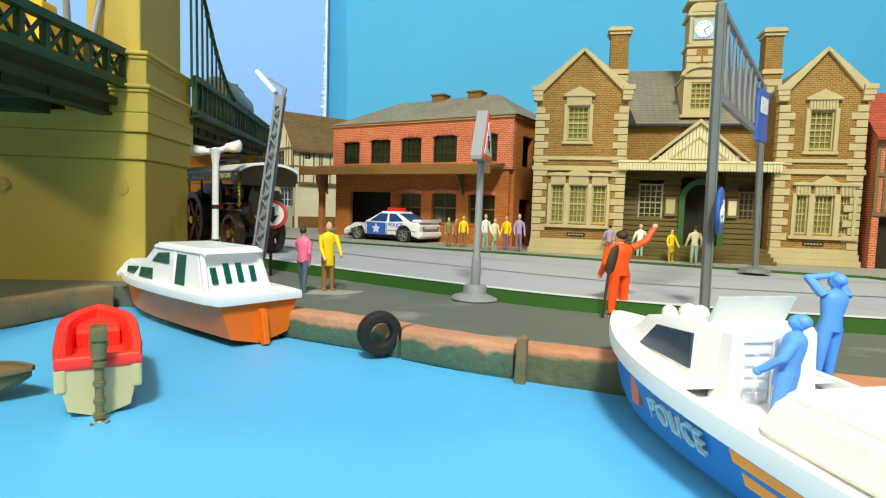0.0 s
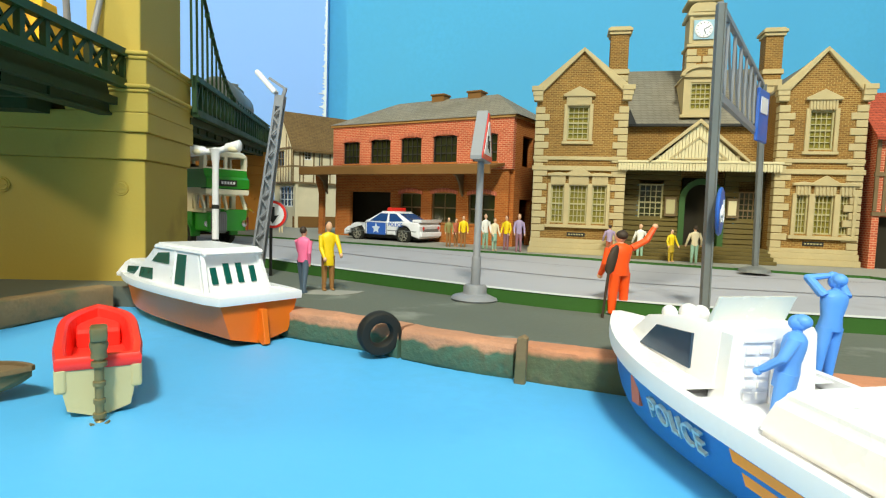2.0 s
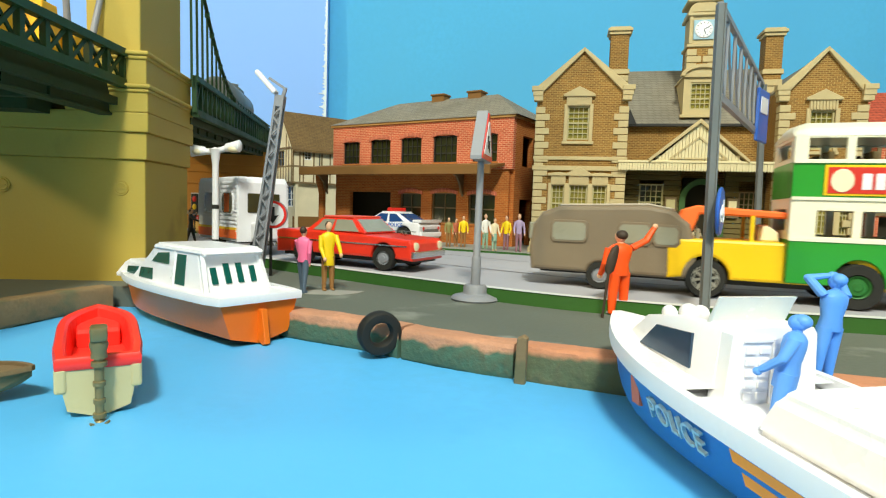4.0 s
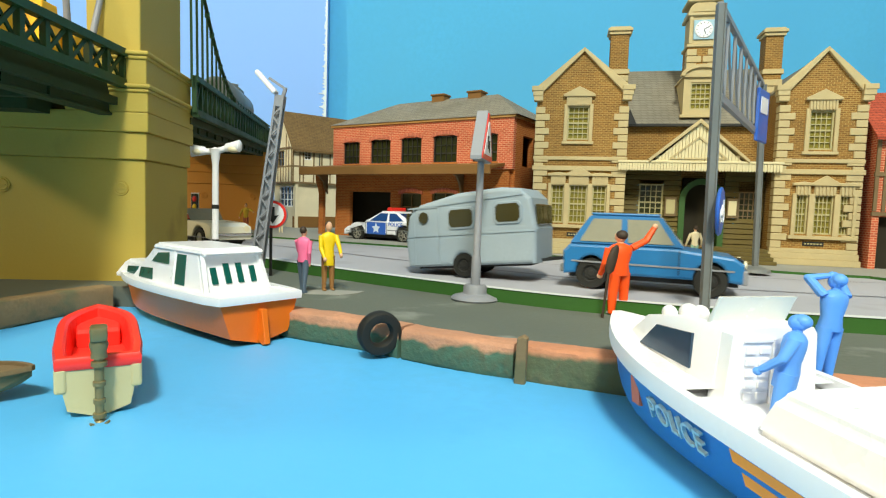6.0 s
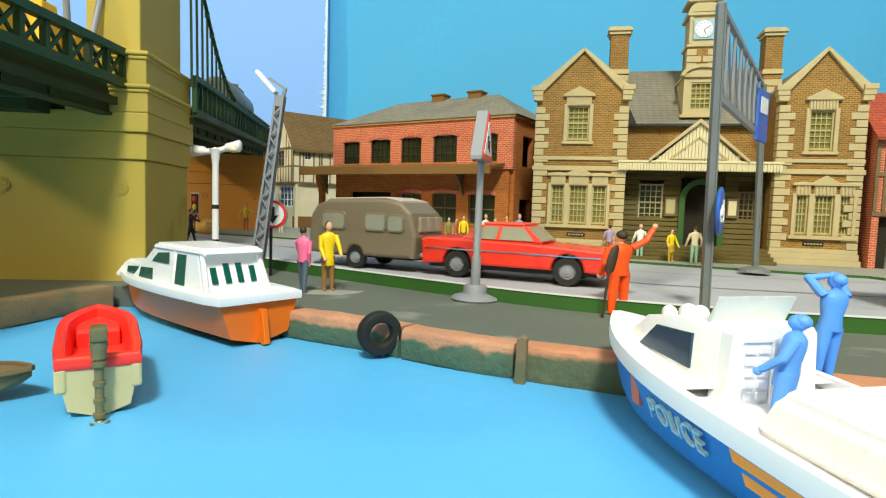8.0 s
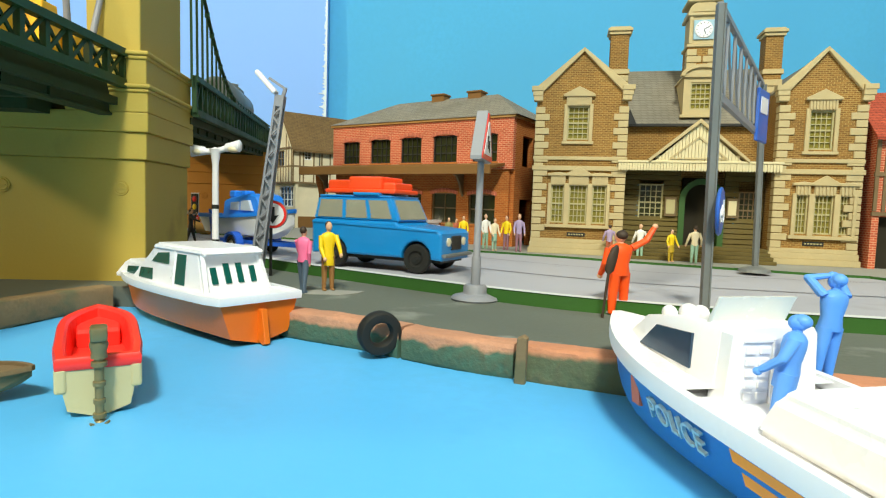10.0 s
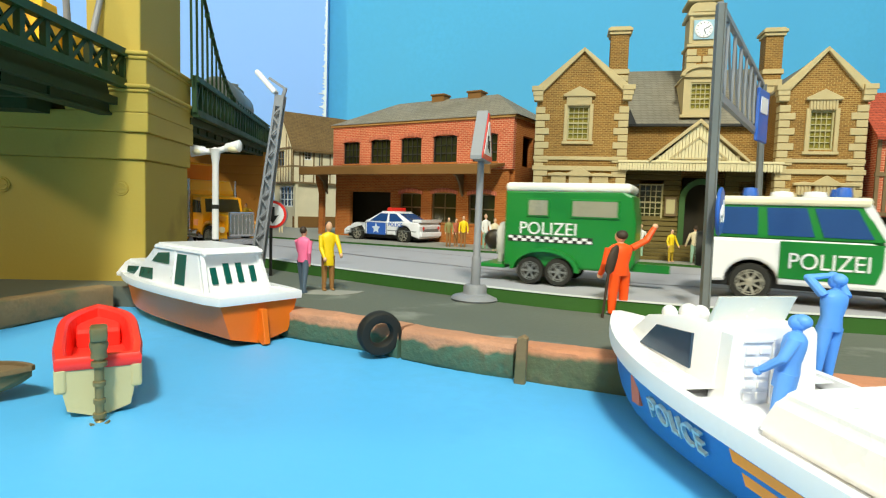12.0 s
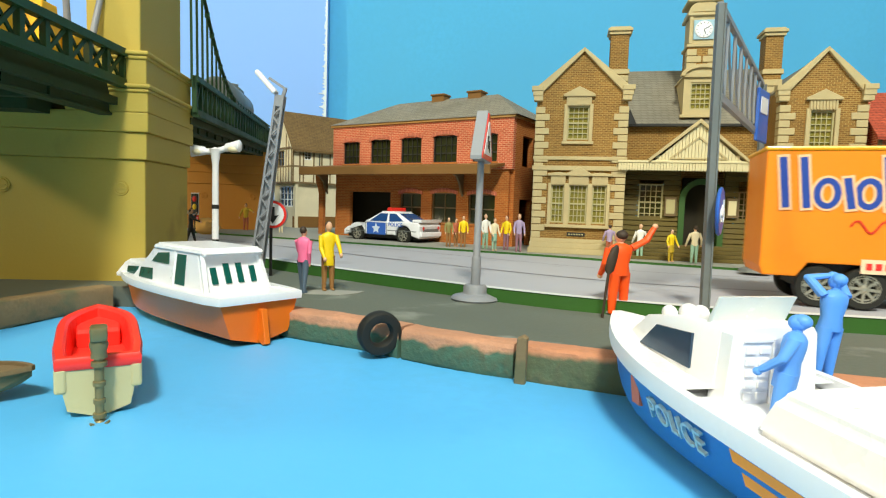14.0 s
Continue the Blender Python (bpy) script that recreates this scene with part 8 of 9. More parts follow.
def rover(name, label, mat, roofmat, glassmat, hub):
    v = car(name, label, [(-3.4, 0.75), (-3.45, 2.05), (-3.3, 2.12), (1.2, 2.12), (1.35, 2.0), (3.3, 1.85), (3.5, 1.7), (3.5, 0.75)], 0.58, 2.85, (-2.15, 2.25), 0.62, mat, hub, spokes=0)
    greenhouse(v, (-3.38, 1.35, 2.1), (-3.2, 0.85, 3.15), 2.75, 2.5, mat, roofmat, glassmat, (0.05, 0.35, 0.4, 0.65, 0.7, 0.93))
    bm = bmesh.new()
    for s_ in (-1, 1):
        bar(bm, (-3.4, s_ * 1.44, 2.0), (3.3, s_ * 1.44, 1.8), 0.05, 0.07)
    part("waist_bead", bm, mat, v)
    bumper(v, 3.6, 2.8, 0.8, GREY_DARK)
    lamp_pair(v, 3.5, 0.75, 1.35, 0.18, CREAM)
    bm = bmesh.new()
    box(bm, 3.42, -0.5, 1.0, 3.55, 0.5, 1.6, 0.03)
    part("grille", bm, BLACK, v)
    return v


def blue_rover():
    v = rover("blue_off_roader", "sky blue toy off-roader with red luggage on its rack", ROVER_BLUE, ROVER_BLUE, CLEAR, RUBBER)
    rack = part("roof_load", _rack_mesh(), paint("red_luggage_plastic", rgb(244, 76, 26), 0.45, 0.06), v, "orange-red moulded roof load")
    bm = bmesh.new()
    box(bm, -1.2, -1.32, 3.2, 0.2, 1.32, 3.34, 0.04)
    part("roof_vent", bm, ROVER_BLUE, v)
    return v


def _rack_mesh():
    bm = bmesh.new()
    box(bm, -3.0, -1.05, 3.3, 0.9, 1.05, 3.5, 0.06, 2)
    for x0, x1, y0, y1, z in ((-2.9, -1.6, -0.95, 0.9, 3.9), (-1.7, 0.1, -0.95, 0.95, 4.05), (0.0, 0.75, -0.8, 0.8, 3.8)):
        box(bm, x0, y0, 3.45, x1, y1, z, 0.08, 2)
    return bm


def yellow_rover():
    v = car("yellow_off_roader", "chipped yellow toy off-roader with an orange soft top", [(-3.3, 0.8), (-3.35, 1.95), (-3.2, 2.0), (1.2, 2.0), (3.2, 1.8), (3.4, 1.65), (3.4, 0.75)], 0.6, 2.8, (-2.0, 2.2), 0.66, YELLOW_CAR, CHROME, spokes=8)
    bm = bmesh.new()
    prism(bm, [(-3.3, 2.0), (-2.6, 2.0), (-2.3, 2.85), (1.0, 2.75), (1.1, 2.95), (-2.4, 3.15), (-2.9, 3.0)], "y", -1.25, 1.25, 0.06)
    part("soft_top", bm, ORANGE_TOP, v, "orange soft top")
    for x, x2 in ((1.15, 0.95), (-0.6, -0.6)):
        for s_ in (-1, 1):
            bm = bmesh.new()
            bar(bm, (x, s_ * 1.2, 2.0), (x2, s_ * 1.2, 2.85), 0.12, 0.16)
            part("pillar", bm, YELLOW_CAR, v)
    for s_ in (-1, 1):
        bm = bmesh.new()
        prism(bm, [(-0.3, 2.0), (0.3, 2.0), (0.25, 2.3), (-0.1, 2.55), (-0.25, 2.5)], "y", min(s_ * 0.2, s_ * 1.0), max(s_ * 0.2, s_ * 1.0), 0.05)
        part("seat", bm, CREAM, v)
    bumper(v, 3.5, 2.7, 0.8, GREY_DARK)
    lamp_pair(v, 3.4, 0.8, 1.3, 0.18, CREAM)
    return v


def police_rover():
    v = car("police_off_roader", "white and green toy police off-roader lettered POLIZEI", [(-3.4, 0.75), (-3.45, 2.0), (-3.3, 2.1), (1.0, 2.1), (1.3, 2.0), (3.1, 1.8), (3.3, 1.65), (3.35, 0.75)], 0.58, 2.85, (-2.05, 2.2), 0.64, WHITE, CHROME, spokes=8)
    greenhouse(v, (-3.35, 1.45, 2.08), (-3.15, 0.8, 3.3), 2.75, 2.5, VAN_GREEN, WHITE, BLUE_WIN, (0.05, 0.3, 0.36, 0.62, 0.67, 0.93))
    bm = bmesh.new()
    box(bm, -3.3, -1.35, 3.2, 0.95, 1.35, 3.5, 0.1, 2)
    part("white_roof", bm, paint("cream_roof_plastic", rgb(236, 226, 194), 0.5, 0.05), v, "cream roof shell")
    for s_ in (-1, 1):
        bm = bmesh.new()
        prism(bm, [(-1.3, 0.85), (1.15, 0.85), (1.3, 1.35), (1.3, 2.06), (-1.3, 2.06)], "y", min(s_ * 1.38, s_ * 1.45), max(s_ * 1.38, s_ * 1.45), 0.01)
        part("door_panel", bm, VAN_GREEN, v, "green door panel")
        bm = bmesh.new()
        prism(bm, [(1.4, 1.6), (3.1, 1.5), (3.1, 1.75), (1.4, 1.95)], "y", min(s_ * 1.38, s_ * 1.44), max(s_ * 1.38, s_ * 1.44))
        part("bonnet_flash", bm, VAN_GREEN, v)
    bm = bmesh.new()
    prism(bm, [(1.35, 2.0), (3.05, 1.82), (3.05, 1.86), (1.35, 2.05)], "y", -1.0, 1.0)
    part("bonnet_panel", bm, VAN_GREEN, v)
    lettering("door_lettering", "POLIZEI", 0.72, WHITE, v, cm(-0.02, -1.47, 1.42) @ FRONT, 0.015, "white door lettering", 0.85)
    for x, y in ((-2.2, 0), (0.3, 0.7), (0.3, -0.7)):
        bm = bmesh.new()
        lathe(bm, [(0.02, 3.5), (0.22, 3.5), (0.22, 3.66), (0.18, 3.82), (0.02, 3.84)], 14, "z", (x, y, 0))
        part("blue_lamp", bm, BLUE_SIGN, v, "blue beacon", True)
    for x in (-1.3, -0.4):
        bm = bmesh.new()
        lathe(bm, [(0.02, 3.5), (0.35, 3.5), (0.3, 3.68), (0.02, 3.72)], 16, "z", (x, -0.3, 0))
        part("roof_vent", bm, WHITE, v, smooth=True)
    bumper(v, 3.45, 2.8, 0.85, BLACK, h=0.3)
    bm = bmesh.new()
    for y in (-1.1, -0.75, -0.4, 0.0, 0.4, 0.75, 1.1):
        tube(bm, (3.55, y, 0.8), (3.55, y, 1.75), 0.06, n=6)
    for z in (1.1, 1.7):
        tube(bm, (3.55, -1.1, z), (3.55, 1.1, z), 0.05, n=6)
    part("bull_bar", bm, BLACK, v)
    bm = bmesh.new()
    box(bm, 3.25, -0.6, 0.95, 3.42, 0.6, 1.62, 0.03)
    for k in range(5):
        box(bm, 3.4, -0.56, 1.02 + k * 0.12, 3.46, 0.56, 1.07 + k * 0.12)
    part("grille", bm, BLACK, v)
    bm = bmesh.new()
    for s_ in (-1, 1):
        bar(bm, (1.46, s_ * 1.27, 2.06), (0.84, s_ * 1.18, 3.28), 0.2, 0.22)
    bar(bm, (1.46, -1.3, 2.12), (1.46, 1.3, 2.12), 0.16, 0.16)
    bar(bm, (0.92, -1.2, 3.18), (0.92, 1.2, 3.18), 0.14, 0.16)
    part("windscreen_frame", bm, WHITE, v, "white windscreen surround")
    lamp_pair(v, 3.38, 0.85, 1.35, 0.2, CREAM)
    bm = bmesh.new()
    lathe(bm, [(0.02, -3.75), (0.62, -3.75), (0.66, -3.6), (0.62, -3.45), (0.02, -3.45)], 20, "x", (0, 0, 1.6))
    part("spare_wheel", bm, RUBBER, v, smooth=True)
    return v


def horse_trailer():
    v = thing("police_trailer", "green toy police horse trailer lettered POLIZEI with white roof", "trailer", group="passing traffic")
    bm = bmesh.new()
    prism(bm, [(-2.5, 0.65), (-2.5, 3.55), (2.0, 3.6), (2.35, 3.4), (2.5, 2.4), (2.5, 1.0), (2.3, 0.65)], "y", -1.35, 1.35, 0.1, 2)
    part("body", bm, VAN_GREEN, v)
    bm = bmesh.new()
    box(bm, -2.5, -1.4, 3.5, 2.3, 1.4, 3.85, 0.14, 3)
    part("roof", bm, paint("chipped_white_roof", rgb(240, 238, 225), 0.5, 0.04, 60, 0.1, wear=rgb(70, 80, 60), wear_lo=0.68, wear_scale=120), v, "chipped white roof")
    for s_ in (-1, 1):
        for a, b in ((-1.6, -0.7), (0.1, 1.9)):
            bm = bmesh.new()
            box(bm, a, min(s_ * 1.33, s_ * 1.4), 2.55, b, max(s_ * 1.33, s_ * 1.4), 3.25, 0.02)
            f = part("window_frame", bm, VAN_GREEN, v)
            bm = bmesh.new()
            box(bm, a + 0.08, min(s_ * 1.33, s_ * 1.42), 2.62, b - 0.08, max(s_ * 1.33, s_ * 1.42), 3.18)
            part("pane", bm, CLEAR, f)
        bm = bmesh.new()
        arc = [(-0.8 + 1.35 * math.cos(a), 0.55 + 0.85 * math.sin(a)) for a in [math.radians(15 * i) for i in range(13)]]
        prism(bm, arc + [(-0.8 + 1.2 * math.cos(a), 0.55 + 0.72 * math.sin(a)) for a in [math.radians(180 - 15 * i) for i in range(13)]], "y", min(s_ * 1.1, s_ * 1.65), max(s_ * 1.1, s_ * 1.65))
        part("mudguard", bm, VAN_GREEN, v)
        for x in (-1.35, -0.25):
            wheel(v, x, s_ * 1.38, 0.52, 0.32, GREY_DARK, spokes=6)
    lettering("side_lettering", "POLIZEI", 0.66, WHITE, v, cm(-0.75, -1.37, 2.1) @ FRONT, 0.015, "white side lettering")
    bm = bmesh.new()
    for i in range(18):
        for j in range(2):
            if (i + j) % 2:
                box(bm, -2.3 + i * 0.18, -1.385, 1.62 + j * 0.1, -2.12 + i * 0.18, -1.36, 1.72 + j * 0.1)
    tagged(part("chequer_band", bm, WHITE, v, "black and white chequer band"), kind="stuff")
    bm = bmesh.new()
    box(bm, -2.32, -1.372, 1.6, 0.98, -1.355, 1.84)
    part("chequer_back", bm, BLACK, v)
    bm = bmesh.new()
    bar(bm, (2.3, 0, 0.75), (3.7, 0, 0.75), 0.3, 0.3)
    part("drawbar", bm, VAN_GREEN, v)
    bm = bmesh.new()
    box(bm, -3.6, -1.2, 0.5, -2.45, 1.2, 0.65, 0.03)
    part("tail_ramp", bm, VAN_GREEN, v)
    hr = thing_part_horse(v)
    return v


def thing_part_horse(v):
    bm = bmesh.new()
    ball(bm, (-2.95, 0.0, 1.55), 0.36, 0.34, 0.75)
    for y in (-0.18, 0.18):
        tube(bm, (-2.95, y, 1.0), (-3.0, y, 0.65), 0.14, 0.1, 8)
    part("loaded_animal", bm, paint("pale_grey_animal", rgb(205, 205, 200), 0.6, 0.08), v, "pale grey model horse quarters", True)
    bm = bmesh.new()
    ball(bm, (-3.35, -0.1, 1.55), 0.42, 0.2, 0.42)
    return part("tail", bm, ENGINE_BLACK, v, "dark tail", True)


def boat_trailer():
    v = thing("boat_trailer", "blue toy boat trailer carrying a small cabin boat", "trailer", group="passing traffic")
    blue = paint("trailer_blue", rgb(36, 92, 200), 0.4, 0.06)
    bm = bmesh.new()
    for s_ in (-1, 1):
        bar(bm, (-2.2, s_ * 0.75, 0.65), (1.8, s_ * 0.6, 0.65), 0.16, 0.2)
        bar(bm, (1.8, s_ * 0.6, 0.65), (5.0, 0, 0.7), 0.14, 0.2)
    bar(bm, (-1.6, -0.9, 0.65), (-1.6, 0.9, 0.65), 0.14, 0.16)
    part("frame", bm, blue, v)
    for s_ in (-1, 1):
        bm = bmesh.new()
        prism(bm, [(-2.3, 0.6), (-1.7, 0.6), (-1.7, 0.85), (-2.1, 1.0), (-2.35, 2.2), (-2.6, 2.3)], "y", min(s_ * 1.12, s_ * 1.28), max(s_ * 1.12, s_ * 1.28), 0.02)
        part("stern_post", bm, blue, v)
        bm = bmesh.new()
        arc = [(-0.2 + 0.72 * math.cos(a), 0.5 + 0.68 * math.sin(a)) for a in [math.radians(15 * i) for i in range(13)]]
        prism(bm, arc + [(-0.2 + 0.6 * math.cos(a), 0.5 + 0.56 * math.sin(a)) for a in [math.radians(180 - 15 * i) for i in range(13)]], "y", min(s_ * 0.95, s_ * 1.35), max(s_ * 0.95, s_ * 1.35))
        part("mudguard", bm, blue, v)
        wheel(v, -0.2, s_ * 1.15, 0.5, 0.3, CHROME, spokes=0)
    rings = hull_rings(7.5, 2.5, 1.0, 0.0, blunt=0.4, flare=0.7, sheer=0.75)
    lift = Matrix.Translation((-0.15, 0, 0.85))
    bm = bmesh.new()
    skin(bm, rings)
    hull = part("boat_hull", bm, WHITE_PLASTIC, v, "white boat hull", True, m=lift)
    top_m = paint("boat_top_blue", rgb(40, 130, 232), 0.4, 0.06)
    bm = bmesh.new()
    rail_band(bm, rings, 0.08, 0.2, lift=0.1)
    deck_sheet(bm, [r for r in rings if r[0][0] > -1.0], lambda p: p[2] + 0.16)
    top = part("boat_deck", bm, top_m, v, "blue boat deck", True, m=lift)
    bm = bmesh.new()
    ring = []
    for x, w, z in ((-1.3, 0.95, 2.0), (-0.9, 0.95, 2.1), (1.0, 0.85, 2.35), (1.5, 0.8, 2.25), (2.0, 0.7, 1.35)):
        ring.append([(x, -w * 1.1, 1.0), (x, -w, z - 0.1), (x, -w * 0.85, z), (x, w * 0.85, z), (x, w, z - 0.1), (x, w * 1.1, 1.0)])
    loft(bm, ring)
    part("boat_cabin", bm, top_m, v, m=lift, smooth=True)
    for s_ in (-1, 1):
        for pts in (((-0.5, 1.45), (0.35, 1.45), (0.35, 1.9), (-0.4, 1.85)), ((0.55, 1.45), (1.6, 1.45), (1.3, 2.0), (0.6, 1.95))):
            bm = bmesh.new()
            prism(bm, [(x - 0.3, z + 0.85) for x, z in pts], "y", min(s_ * 0.86, s_ * 1.02), max(s_ * 0.86, s_ * 1.02), 0.01)
            part("boat_window", bm, paint("pale_boat_window", rgb(196, 208, 218), 0.15, 0.08), v)
    for x in (-0.2, 0.9):
        bm = bmesh.new()
        box(bm, x - 1.6, -0.5, 2.95, x - 1.0, 0.1, 3.35, 0.08)
        part("roof_fitting", bm, top_m, v)
    return v


def truck_tractor():
    v = thing("truck_tractor", "amber yellow toy bonneted truck tractor with chrome stacks", "truck", group="passing traffic")
    bm = bmesh.new()
    box(bm, -3.9, -0.6, 0.75, 3.4, 0.6, 1.2, 0.04)
    part("chassis", bm, RED, v)
    bm = bmesh.new()
    prism(bm, [(-0.7, 0.9), (0.75, 0.9), (0.75, 3.35), (0.35, 3.95), (-0.5, 4.0), (-0.7, 3.9)], "y", -1.4, 1.4, 0.1, 2)
    part("sleeper", bm, TRUCK_YELLOW, v)
    bm = bmesh.new()
    prism(bm, [(0.7, 0.9), (2.1, 0.9), (2.1, 2.0), (1.85, 2.95), (0.7, 3.1)], "y", -1.3, 1.3, 0.08, 2)
    cab = part("cab", bm, TRUCK_YELLOW, v)
    for s_ in (-1, 1):
        pane_on(cab, "side_window", [(0.95, s_ * 1.31, 2.05), (1.65, s_ * 1.31, 2.05), (1.6, s_ * 1.31, 2.75), (0.95, s_ * 1.31, 2.8)], DUSK)
        pane_on(cab, "quarter_light", [(1.72, s_ * 1.31, 2.05), (1.98, s_ * 1.31, 2.05), (1.8, s_ * 1.31, 2.72), (1.72, s_ * 1.31, 2.72)], DUSK)
        pane_on(v, "sleeper_window", [(0.0, s_ * 1.41, 3.4), (0.55, s_ * 1.41, 3.35), (0.35, s_ * 1.41, 3.65), (0.0, s_ * 1.41, 3.68)], DUSK)
    pane_on(cab, "windscreen", [(2.1, -1.1, 2.1), (2.1, 1.1, 2.1), (1.88, 1.05, 2.85), (1.88, -1.05, 2.85)], DUSK)
    bm = bmesh.new()
    prism(bm, [(2.0, 1.0), (4.1, 1.0), (4.15, 1.95), (2.0, 2.1)], "y", -0.85, 0.85, 0.12, 3)
    part("bonnet", bm, TRUCK_YELLOW, v)
    for s_ in (-1, 1):
        bm = bmesh.new()
        arc = [(3.05 + 0.95 * math.cos(a), 0.68 + 0.95 * math.sin(a)) for a in [math.radians(-8 + 15 * i) for i in range(13)]]
        prism(bm, arc + [(3.05 + 0.78 * math.cos(a), 0.68 + 0.78 * math.sin(a)) for a in [math.radians(172 - 15 * i) for i in range(13)]], "y", min(s_ * 0.75, s_ * 1.45), max(s_ * 0.75, s_ * 1.45), 0.03)
        part("front_wing", bm, TRUCK_YELLOW, v)
        bm = bmesh.new()
        tube(bm, (0.75, s_ * 1.48, 0.8), (0.75, s_ * 1.48, 3.3), 0.12, n=12)
        tube(bm, (0.75, s_ * 1.48, 3.3), (0.78, s_ * 1.48, 4.0), 0.08, n=10)
        part("exhaust_stack", bm, CHROME, v, "chrome exhaust stack", True)
        bm = bmesh.new()
        tube(bm, (-0.5, s_ * 1.15, 0.85), (1.6, s_ * 1.15, 0.85), 0.3, n=16)
        part("fuel_tank", bm, CHROME, v, "chrome fuel tank", True)
        bm = bmesh.new()
        prism(bm, [(-1.15, 0.5), (-0.7, 0.4), (-0.6, 1.0), (-1.0, 1.3)], "y", min(s_ * 0.8, s_ * 1.45), max(s_ * 0.8, s_ * 1.45), 0.03)
        part("rear_wing", bm, TRUCK_YELLOW, v)
        for x in (-3.0, -1.7):
            wheel(v, x, s_ * 1.22, 0.66, 0.45, CHROME, spokes=8)
        wheel(v, 3.05, s_ * 1.22, 0.68, 0.4, CHROME, spokes=8)
    bm = bmesh.new()
    box(bm, 4.1, -0.8, 0.75, 4.32, 0.8, 2.15, 0.07, 2)
    gr = part("radiator_grille", bm, CHROME, v, "chrome radiator grille")
    for i in range(6):
        bm = bmesh.new()
        box(bm, 4.3, -0.68 + i * 0.24, 0.9, 4.35, -0.55 + i * 0.24, 2.0)
        part("grille_slat", bm, GREY_DARK, gr)
    bumper(v, 4.36, 2.8, 0.5, CHROME, h=0.35)
    lamp_pair(v, 4.1, 1.15, 1.15, 0.17, CREAM)
    bm = bmesh.new()
    for i in range(7):
        bar(bm, (-0.5 + i * 0.17, -1.42, 2.3 + 0.08 * math.sin(i * 2.1)), (-0.36 + i * 0.17, -1.42, 2.42 + 0.08 * math.cos(i * 1.7)), 0.03, 0.05)
    part("script_bars", bm, MAROON, v)
    bm = bmesh.new()
    box(bm, 1.05, -1.33, 1.3, 1.55, -1.3, 1.65)
    part("door_badge", bm, paint("pink_badge", rgb(250, 170, 130), 0.5, 0.05), v)
    return v


